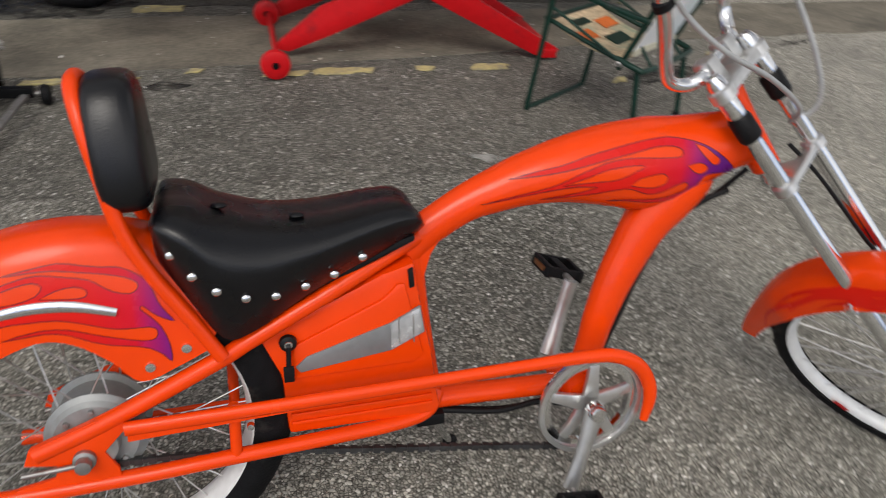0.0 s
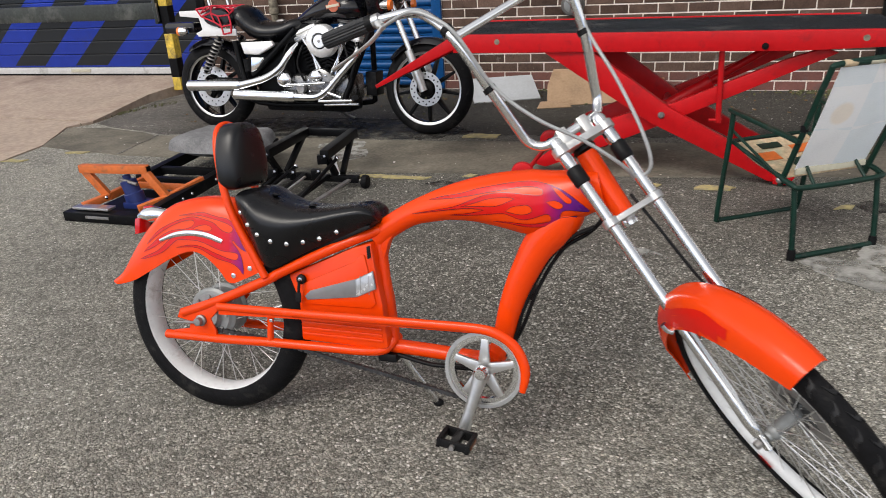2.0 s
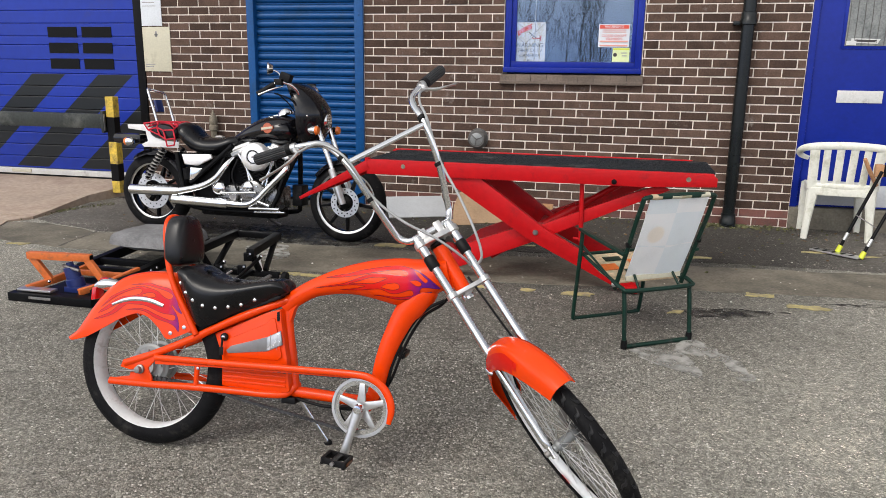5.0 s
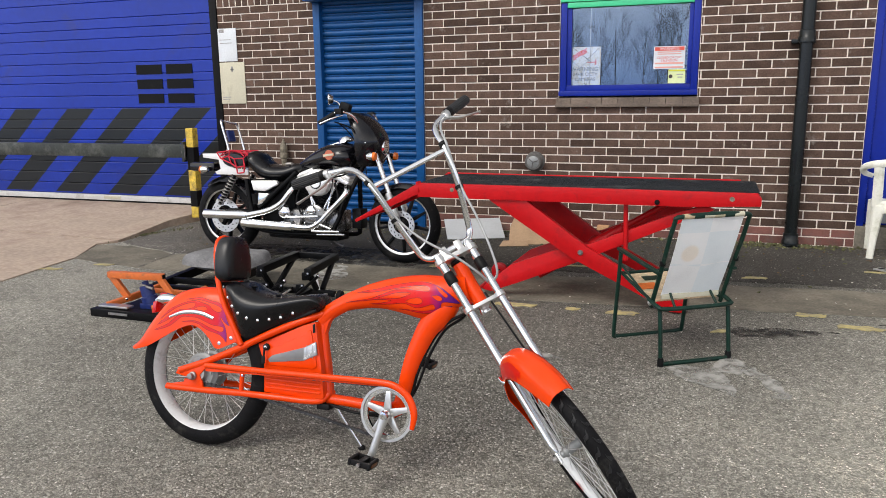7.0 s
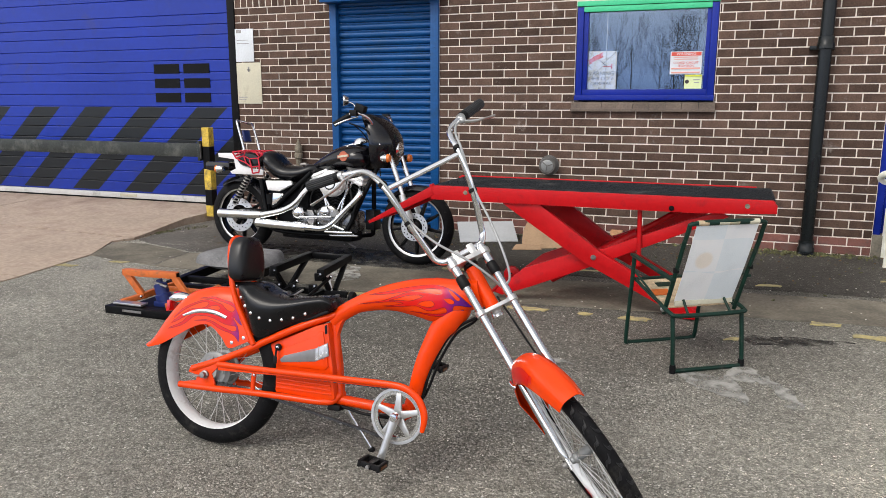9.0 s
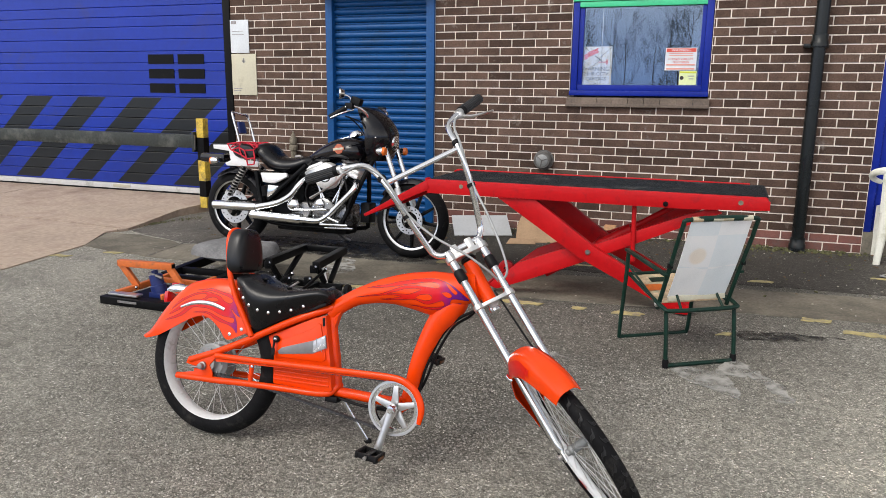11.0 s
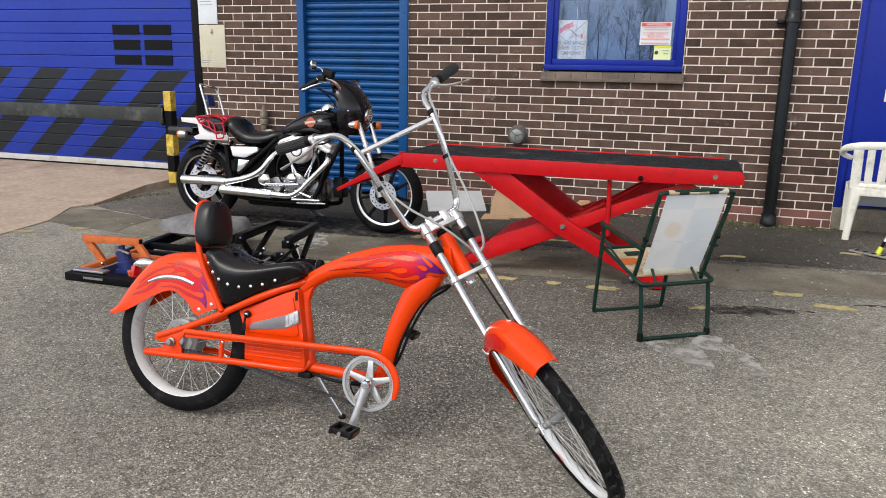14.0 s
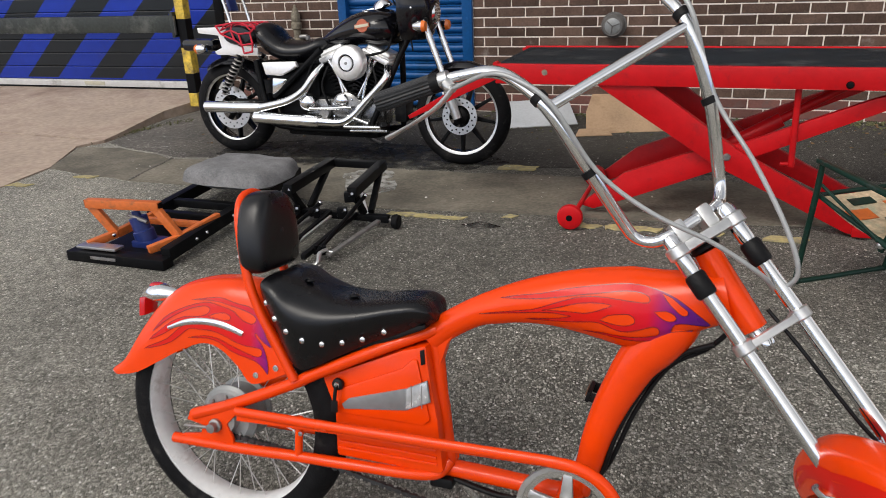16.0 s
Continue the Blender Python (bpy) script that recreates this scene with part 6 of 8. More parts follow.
for s in (-1, 1):
    for r0, a0, a1, wd in ((0.318, 44, -36, 0.010), (0.304, 40, -26, 0.012), (0.290, 34, -14, 0.012), (0.312, 8, -50, 0.009)):
        bm = bmesh.new()
        tongue(bm, FF_TREE, [((r0 + 0.005 * math.sin(k * 1.7)) * math.sin(radians(a0 + (a1 - a0) * k / 6)), (r0 + 0.005 * math.sin(k * 1.7)) * math.cos(radians(a0 + (a1 - a0) * k / 6)), wd * (1 - k / 6.5)) for k in range(7)], s)
        part("flame_decal", put(bm, MWL), M_FLAME_FF, bike, "crimson and purple flame")
    part("mudguard_stay", put(tube([(0.0, s * 0.055, 0.275), (0.0, s * 0.062, 0.285), (0.004, s * 0.064, 0.30)], 0.007), MWL), M_CHROME, bike)

# handlebar with its cross brace
LEVER = [(0.068, 0.240, 0.450), (0.056, 0.276, 0.441), (0.036, 0.315, 0.445), (0.005, 0.350, 0.458), (-0.018, 0.376, 0.468)]
MHB = MFL @ Matrix.Rotation(0.025, 4, "X") @ Matrix.Rotation(-0.025, 4, "Z")


def hpart(name, bm, material, label=""):
    return part(name, put(bm, MHB), material, bike, label)


HB = [(-0.001, -0.356, 0.532), (0.046, -0.258, 0.487), (0.060, -0.214, 0.467), (0.086, -0.172, 0.434), (0.110, -0.154, 0.390), (0.130, -0.142, 0.307), (0.066, -0.125, 0.190), (-0.012, -0.104, 0.100), (-0.034, -0.094, 0.068), (-0.032, -0.074, 0.044), (-0.020, -0.050, 0.036)]
_hb = HB + [(-0.020, 0.0, 0.036)] + [(x, -y, z) for x, y, z in HB[::-1]]
hpart("handlebar", tube(_hb, 0.0112, n=6, seg=14), M_CHROME, "tall chrome ape-hanger handlebar")
hpart("cross_brace", rod((0.130, -0.142, 0.307), (0.130, 0.142, 0.307), 0.0095, 14), M_CHROME)
for s in (-1, 1):
    hpart("bar_riser", box(-0.036, -0.002, s * 0.028 - 0.013, s * 0.028 + 0.013, 0.008, 0.052, 0.006), M_ALU)
    a, b = Vector((-0.001, s * 0.356, 0.532)), Vector((0.046, s * 0.258, 0.487))
    d = (a - b).normalized()
    gb = tube([tuple(b + d * 0.003), tuple(b + d * 0.012), tuple(b + d * 0.05), tuple(b + d * 0.113), tuple(b + d * 0.119)], [0.0165, 0.0175, 0.0175, 0.0175, 0.012], seg=36)
    u1 = d.cross(Vector((0, 0, 1))).normalized()
    u2 = d.cross(u1)
    for v in gb.verts:
        q = v.co - b
        off = q - d * q.dot(d)
        if off.length > 0.014:
            v.co += off.normalized() * (0.0011 if round(math.atan2(off.dot(u2), off.dot(u1)) * 18 / math.pi) % 2 else -0.0007)
    hpart("grip", gb, M_GRIP, "ribbed black rubber grip")
    hpart("grip_collar", tube([tuple(b - d * 0.012), tuple(b + d * 0.004)], 0.0185, smooth=False, seg=20), M_PLASTIC)
    hpart("lever_clamp", join(tube([tuple(b - d * 0.030), tuple(b - d * 0.012)], 0.0155, smooth=False, seg=16), tube([tuple(b - d * 0.020), (0.060, s * 0.242, 0.462), LEVER[0][:1] + (s * LEVER[0][1], LEVER[0][2])], [0.012, 0.011, 0.009])), M_ALU, "alloy lever clamp")
    hpart("brake_lever", tube([(x, s * y, z) for x, y, z in LEVER], [0.008, 0.0075, 0.0062, 0.0062, 0.0085], flat=0.6, side=(0, 0, 1)), M_ALU, "alloy brake lever")
    for c in ((0.133, s * 0.144, 0.328), (0.066, s * 0.125, 0.190)):
        t = Vector((0.35 if c[2] < 0.25 else -0.1, s * 0.1, 1)).normalized() * 0.006
        hpart("cable_tie", tube([tuple(Vector(c) + t), tuple(Vector(c) - t)], 0.0152, smooth=False), M_PLASTIC)
hpart("cable", tube([(LEVER[0][0], -LEVER[0][1], LEVER[0][2]), (0.135, -0.190, 0.410), (0.150, -0.160, 0.365), (0.148, -0.138, 0.300), (0.084, -0.120, 0.186), (0.064, -0.080, 0.080), (0.056, -0.020, -0.020), (0.036, 0.022, -0.105), (-0.01, 0.045, -0.14)], 0.0042), M_CABLE, "grey control cable")
hpart("cable", tube([(LEVER[0][0], LEVER[0][1], LEVER[0][2]), (0.130, 0.190, 0.415), (0.142, 0.164, 0.375), (0.148, 0.150, 0.310), (0.078, 0.130, 0.190), (0.072, 0.116, 0.06), (0.056, 0.098, -0.06), (0.03, 0.078, -0.135), (-0.01, 0.05, -0.145)], 0.0042), M_CABLE, "grey control cable")
fpart("brake_hose", tube([(-0.012, 0.02, -0.16), (0.0, 0.022, -0.24), (0.0, 0.03, -0.38), (0.0, 0.04, -0.44)], 0.0035), M_PLASTIC, "black brake cable")

# ---- red scissor lift table ----
def lift_table():
    ang = math.atan2(-0.05, 2.08)
    m = Matrix.Translation((0.50, 3.55, 0)) @ Matrix.Rotation(ang, 4, "Z")
    t = thing("lift_table", "red steel scissor lift table with a black rubber mat, raised", "lift table", m)
    L, Wd = 2.085, 0.60
    part("deck", join(slab([(0, 0.650), (L - 0.42, 0.650), (L, 0.668), (L, 0.716), (L - 0.03, 0.742), (0, 0.742)], 0, 0.012, 0.003), slab([(0, 0.650), (L - 0.42, 0.650), (L, 0.668), (L, 0.716), (L - 0.03, 0.742), (0, 0.742)], Wd - 0.012, Wd, 0.003), box(0.0, L - 0.016, 0.012, Wd - 0.012, 0.715, 0.735), box(0.0, L - 0.02, 0.012, 0.022, 0.736, 0.742), box(0.0, L - 0.10, Wd - 0.022, Wd, 0.736, 0.757, 0.003), box(L - 0.014, L - 0.002, 0.012, Wd - 0.012, 0.672, 0.712, 0.002), box(0, 0.012, 0.012, Wd - 0.012, 0.66, 0.735, 0.002)), M_REDP, t, "red steel deck with folded sides")
    part("mat", box(0.02, L - 0.012, 0.024, Wd - 0.024, 0.7365, 0.748, 0.003), M_MAT, t, "black rubber mat")
    bm = bmesh.new()
    for k in range(28):
        y = 0.03 + k * (Wd - 0.06) / 27
        b2 = box(0.03, L - 0.02, y - 0.004, y + 0.004, 0.748, 0.7505)
        tmp = bpy.data.meshes.new("tmp")
        b2.to_mesh(tmp)
        b2.free()
        bm.from_mesh(tmp)
        bpy.data.meshes.remove(tmp)
    tagged(part("mat_ribs", bm, M_MAT, t, smooth=False), kind="stuff")
    # the loading flap hangs down from one end
    side = [(-0.53, 0.0), (0, 0.0), (0, -0.062), (-0.03, -0.062), (-0.53, -0.020)]
    fl = put(join(box(-0.53, 0, 0.008, Wd - 0.008, -0.006, -0.001, 0.001), slab(side, 0.0, 0.008, 0.002), slab(side, Wd - 0.008, Wd, 0.002), box(-0.53, -0.515, 0.008, Wd - 0.008, -0.018, -0.006, 0.002)), Matrix.Translation((-0.005, 0, 0.735)) @ Matrix.Rotation(radians(-29), 4, "Y"))
    part("loading_flap", fl, M_REDP, t, "red loading flap, hanging down")
    for y in (0.02, Wd - 0.02):
        part("flap_hinge", rod((0.0, y - 0.02, 0.74), (0.0, y + 0.02, 0.74), 0.012), M_REDP, t)
    for x in (0.24, 1.93):
        part("deck_hole", lathe([(0.0, -0.0015), (0.014, -0.0015), (0.014, 0.003)], 16, "Y", (x, 0, 0.705)), M_VALVE, t)
    part("deck_bolt", lathe([(0.0, -0.012), (0.012, -0.010), (0.016, 0.0)], 12, "Y", (1.52, 0, 0.672)), M_BLACK, t)
    # scissor arms, two pairs
    for y, w in ((0.02, 1), (Wd - 0.07, 1)):
        part("scissor_arm", slab([(0.47, 0.655), (0.72, 0.655), (1.12, 0.37), (1.72, 0.045), (1.70, 0.015), (1.60, 0.02), (1.02, 0.30), (0.60, 0.57)], y, y + 0.045, 0.004), M_REDP, t)
        part("scissor_arm", slab([(1.78, 0.655), (1.62, 0.60), (1.12, 0.385), (0.92, 0.34), (0.62, 0.22), (0.45, 0.08), (0.42, 0.045), (0.48, 0.03), (0.66, 0.10), (1.06, 0.27), (1.70, 0.565), (1.84, 0.63)], y + 0.05, y + 0.085, 0.004), M_REDP, t)
        part("pivot_bolt", lathe([(0.0, -0.010), (0.012, -0.009), (0.018, 0.0)], 14, "Y", (1.075, y, 0.338)), M_STEEL, t)
    part("cross_shaft", rod((1.075, 0.02, 0.338), (1.075, Wd - 0.02, 0.338), 0.018), M_REDP, t)
    part("base_bar", box(1.62, 1.70, 0.0, Wd, 0.012, 0.05, 0.004), M_REDP, t)
    part("castor_axle", rod((0.42, -0.12, 0.06), (0.42, Wd - 0.02, 0.06), 0.012), M_REDP, t)
    for y in (-0.17, Wd - 0.06):
        w = part("castor", lathe([(0.012, -0.022), (0.045, -0.022), (0.058, -0.016), (0.062, 0.0), (0.058, 0.016), (0.045, 0.022), (0.012, 0.022)], 26, "Y", (0.41, y, 0.062)), M_REDP, t, "red castor wheel")
        part("castor_hub", lathe([(0.0, -0.026), (0.014, -0.025), (0.016, -0.020), (0.028, -0.018)], 16, "Y", (0.41, y, 0.062)), M_BLACK, w)
    part("safety_strut", rod((1.335, 0.06, 0.66), (1.345, 0.06, 0.30), 0.014), M_REDP, t)
    part("strut_pin", rod((1.30, 0.06, 0.31), (1.36, 0.06, 0.31), 0.008), M_REDP, t)
    part("ram", join(rod((0.75, 0.30, 0.12), (1.30, 0.30, 0.46), 0.035, 16), rod((1.25, 0.30, 0.43), (1.55, 0.30, 0.62), 0.02, 12)), M_REDP, t, "red hydraulic ram")
    return t


lift_table()

# ---- folding garden chair ----
def garden_chair():
    X, Y = Vector((0.836, 0.549, 0)), Vector((-0.549, 0.836, 0))
    m = Matrix((X, Y, Vector((0, 0, 1)))).transposed().to_4x4()
    m.translation = (2.271, 2.713, -0.011)
    c = thing("folding_chair", "folding garden chair with dark green tubes and a faded canvas back", "chair", m)
    w = 0.188
    r = 0.011
    part("rear_leg_frame", tube([(-w, 0.03, 0.289), (-w, 0.012, 0.16), (-w, 0.0, 0.035), (-w + 0.012, 0.0, 0.014), (-w + 0.05, 0.0, r), (w - 0.05, 0.0, r), (w - 0.012, 0.0, 0.014), (w, 0.0, 0.035), (w, 0.012, 0.16), (w, 0.03, 0.289)], r, n=4), M_GREEN_TUBE, c)
    part("seat_rail", tube([(-w - 0.014, 0.11, 0.312), (-w - 0.012, 0.03, 0.295), (-w + 0.03, 0.005, 0.286), (w - 0.03, 0.005, 0.286), (w + 0.008, 0.03, 0.295), (w + 0.012, 0.11, 0.312)], r, n=4), M_GREEN_TUBE, c)
    for s in (-1, 1):
        part("foot_cap", lathe([(r + 0.004, 0), (r + 0.005, 0.03), (r + 0.003, 0.045)], 12, "Z", (s * w, 0, 0.0)), M_PLASTIC, c)
    part("front_leg_frame", tube([(-w - 0.02, 0.40, 0.50), (-w - 0.02, 0.412, 0.36), (-w - 0.02, 0.448, 0.040), (-w, 0.455, 0.015), (-w + 0.05, 0.456, r), (w - 0.05, 0.456, r), (w, 0.455, 0.015), (w + 0.02, 0.448, 0.040), (w + 0.02, 0.412, 0.36), (w + 0.02, 0.40, 0.50)], r, n=4), M_GREEN_TUBE, c)
    part("back_frame", tube([(-w - 0.006, 0.10, 0.275), (-w - 0.006, 0.025, 0.47), (-w - 0.006, -0.066, 0.705), (-w + 0.03, -0.084, 0.750), (w - 0.03, -0.084, 0.750), (w + 0.008, -0.066, 0.705), (w + 0.006, 0.025, 0.47), (w + 0.006, 0.10, 0.275)], r, n=4), M_GREEN_TUBE, c)
    part("seat_frame", tube([(-w, 0.09, 0.298), (-w + 0.005, 0.40, 0.365), (-w + 0.04, 0.43, 0.37), (w - 0.04, 0.43, 0.37), (w - 0.005, 0.40, 0.365), (w, 0.09, 0.298)], 0.009, n=4), M_GREEN_TUBE, c)
    for s in (-1, 1):
        part("armrest", beam((s * (w + 0.022), 0.42, 0.508), (s * (w + 0.016), 0.015, 0.462), 0.026, 0.016, 0.005), M_GREEN_TUBE, c)
        part("brace", rod((s * (w + 0.012), 0.40, 0.42), (s * (w + 0.012), 0.09, 0.30), 0.006), M_GREEN_TUBE, c)
        part("joint", ball((s * (w + 0.014), 0.095, 0.298), 0.014), M_ALU, c)
        part("stop", box(s * (w + 0.01) - 0.012, s * (w + 0.01) + 0.012, -0.002, 0.015, 0.50, 0.525, 0.003), M_PLASTIC, c)
        part("spring_strap", rod((s * 0.11, 0.070, 0.345), (s * 0.115, 0.012, 0.286), 0.007), M_GREEN_TUBE, c)

    def back(u, v):
        x = (u - 0.5) * 2 * (w - 0.028)
        z = 0.338 + 0.407 * v
        y = 0.098 - 0.182 * ((z - 0.275) / 0.475) - 0.010 * math.sin(math.pi * v) + 0.004 * math.sin(7 * u + 3 * v)
        return (x, y, z)
    part("back_canvas", thicken(grid_surface(back, 14, 16), 0.003), M_FABRIC, c, "faded white canvas back")
    for k in range(6):
        a = -w + 0.03 + k * (2 * w - 0.06) / 6
        b = a + (2 * w - 0.06) / 6
        part("hem", tube([(a, -0.084, 0.750), (b, -0.084, 0.750)], 0.0128, smooth=False), (M_FLOWER, M_GREEN_TUBE, M_CREAM)[k % 3], c, "printed canvas hem")
    part("hem", beam((-w + 0.03, 0.071, 0.330), (w - 0.03, 0.071, 0.330), 0.012, 0.024, 0.003), M_CREAM, c)

    def seatf(u, v):
        return ((u - 0.5) * 2 * (w - 0.012), 0.10 + 0.32 * v, 0.302 + 0.063 * v - 0.02 * math.sin(math.pi * v))
    part("seat_canvas", thicken(grid_surface(seatf, 12, 10), 0.003), M_FLOWER, c, "faded flower-print canvas seat")
    for i, (x, y, sx, sy) in enumerate(((-0.10, 0.30, 0.05, 0.03), (0.02, 0.22, 0.06, 0.04), (0.09, 0.33, 0.05, 0.03), (-0.04, 0.37, 0.05, 0.02))):
        part("print_patch", put(box(-sx, sx, -sy, sy, 0, 0.002), Matrix.Translation((x, y, 0.3005 + 0.197 * (y - 0.10) - 0.02 * math.sin(math.pi * (y - 0.1) / 0.32) + 0.004)) @ Matrix.Rotation(0.27, 4, "X")), (M_ORANGE2, M_GREEN_TUBE)[i % 2], c, smooth=False)
    return c


garden_chair()

# ---- white resin armchair ----
def resin_chair():
    m = Matrix.Translation((3.80, 5.56, 0)) @ Matrix.Rotation(radians(-6), 4, "Z")
    c = thing("plastic_chair", "white moulded plastic garden chair, weathered, against the blue door", "chair", m)
    w = 0.225

    def leg(name, x, y, tx, ty):
        bm = tube([(x, y, 0.0), (x + (tx - x) * 0.4, y + (ty - y) * 0.4, 0.2), (tx, ty, 0.42)], [0.018, 0.023, 0.034], seg=8, flat=1.4, side=(1, 0, 0))
        part(name, bm, M_WPLASTIC, c)
    leg("leg", -0.235, -0.02, -0.205, 0.0)
    leg("leg", 0.235, -0.02, 0.205, 0.0)
    leg("leg", -0.225, 0.42, -0.20, 0.40)
    leg("leg", 0.225, 0.42, 0.20, 0.40)
    part("seat", join(box(-w, w, -0.02, 0.43, 0.415, 0.432, 0.008), box(-w, w, -0.03, -0.005, 0.365, 0.43, 0.008), box(-w, w, 0.41, 0.435, 0.37, 0.43, 0.008), box(-w - 0.005, -w + 0.02, -0.02, 0.43, 0.37, 0.43, 0.008), box(w - 0.02, w + 0.005, -0.02, 0.43, 0.37, 0.43, 0.008)), M_WPLASTIC, c)

    def by(z):
        return -0.01 - 0.05 * (z - 0.42) / 0.34
    for x, r in ((-0.222, 0.036), (-0.137, 0.027), (-0.047, 0.029), (0.047, 0.029), (0.137, 0.027), (0.222, 0.036)):
        part("back_slat", tube([(x, by(0.42), 0.42), (x * 1.02, by(0.57), 0.57), (x * 1.05, by(0.745), 0.745)], r, seg=8, flat=0.3), M_WPLASTIC, c)
    rail = [(-0.262, 0.035, 0.655), (-0.315, 0.03, 0.675), (-0.338, 0.0, 0.705), (-0.315, -0.035, 0.737), (-0.235, by(0.76), 0.757), (-0.11, by(0.77), 0.766)]
    part("top_rail", tube(rail + [(0, by(0.77), 0.768)] + [(-x, y, z) for x, y, z in rail[::-1]], [0.018, 0.022, 0.026, 0.028, 0.030, 0.031, 0.031, 0.031, 0.030, 0.028, 0.026, 0.022, 0.018], seg=10, flat=0.5, side=(0, 1, 0)), M_WPLASTIC, c)
    part("lower_rail", tube([(-0.215, by(0.44), 0.44), (0, by(0.44) - 0.01, 0.44), (0.215, by(0.44), 0.44)], 0.026, seg=8, flat=0.4), M_WPLASTIC, c)
    return c


resin_chair()


def scooter_tool():
    t = thing("folding_poles", "black folding poles with lime joints on a slotted plate", "folding frame")
    pl = box(-0.18, 0.18, -0.045, 0.045, 0, 0.012, 0.004)
    plate = part("plate", put(pl, Matrix.Translation((3.66, 4.99, 0.012)) @ Matrix.Rotation(radians(-42), 4, "Z")), M_ALU, t, "grey slotted plate")
    for k in range(5):
        part("slot", put(box(-0.155 + k * 0.065, -0.135 + k * 0.065, -0.03, 0.03, 0.0125, 0.014), Matrix.Translation((3.66, 4.99, 0.012)) @ Matrix.Rotation(radians(-42), 4, "Z")), M_BLACK, t, smooth=False)
    for a, b in (((3.68, 5.02, 0.03), (3.93, 5.12, 0.62)), ((3.80, 4.88, 0.02), (3.99, 5.0, 0.40))):
        part("pole", rod(a, b, 0.012, 12), M_BLACK, t, "black pole")
        d = (Vector(b) - Vector(a)).normalized()
        part("collar", rod(tuple(Vector(a) - d * 0.01), tuple(Vector(a) + d * 0.045), 0.018, 12), M_KNOB, t, "lime joint collar")
        part("sleeve", rod(tuple(Vector(a) + d * 0.09), tuple(Vector(a) + d * 0.15), 0.0135, 12), M_ALU, t)
    part("brace", rod((3.78, 5.06, 0.30), (3.91, 4.96, 0.22), 0.004), M_STEEL, t)
    br = thing("hand_brush", "wooden hand brush with dark bristles leaning on the white chair", "brush")
    part("handle", tube([(3.90, 5.44, 0.68), (3.96, 5.46, 0.57), (4.02, 5.47, 0.47)], [0.014, 0.016, 0.014]), M_WOOD, br)
    part("stock", put(box(-0.03, 0.03, -0.025, 0.025, -0.05, 0.05, 0.012), Matrix.Translation((3.985, 5.36, 0.60))), M_WOOD, br)
    part("bristles", put(box(0, 0.07, -0.022, 0.022, -0.045, 0.045, 0.004), Matrix.Translation((4.015, 5.36, 0.60))), M_RUBBER, br)


scooter_tool()

# ---- boards leaning by the wall ----
def leaning_boards():
    b = thing("leaning_board", "pale grey board leaning behind the lift", "board")
    part("panel", put(box(-0.02, 0.52, -0.008, 0.008, 0, 0.36, 0.003), Matrix.Translation((0.10, 5.40, 0.004)) @ Matrix.Rotation(radians(24), 4, "Z") @ Matrix.Rotation(radians(-68), 4, "X")), M_BOARD, b)
    part("edge", put(box(-0.02, 0.52, 0.008, 0.012, 0.0, 0.36), Matrix.Translation((0.10, 5.40, 0.004)) @ Matrix.Rotation(radians(24), 4, "Z") @ Matrix.Rotation(radians(-68), 4, "X")), M_BLACK, b, smooth=False)
    c = thing("cardboard_sheet", "brown cardboard sheet leaning against the wall", "cardboard")
    part("sheet", put(slab([(0, 0), (0.55, 0.0), (0.60, 0.10), (0.58, 0.34), (0.08, 0.36), (0.02, 0.20)], -0.004, 0.004, 0.001), Matrix.Translation((0.68, 5.32, 0.004)) @ Matrix.Rotation(radians(17), 4, "Z") @ Matrix.Rotation(radians(-50), 4, "X")), M_CARD, c, smooth=False)
    part("flap", put(slab([(0, 0), (0.26, 0.01), (0.22, 0.11), (0.03, 0.10)], -0.003, 0.003, 0.001), Matrix.Translation((0.62, 5.22, 0.006)) @ Matrix.Rotation(radians(12), 4, "Z") @ Matrix.Rotation(radians(-72), 4, "X")), M_CARD, c, smooth=False)
    d = thing("timber_block", "pale timber block under the lift by the wall", "timber")
    part("block", box(1.42, 1.52, 5.55, 5.63, 0, 0.17, 0.006), M_WOOD, d)


leaning_boards()

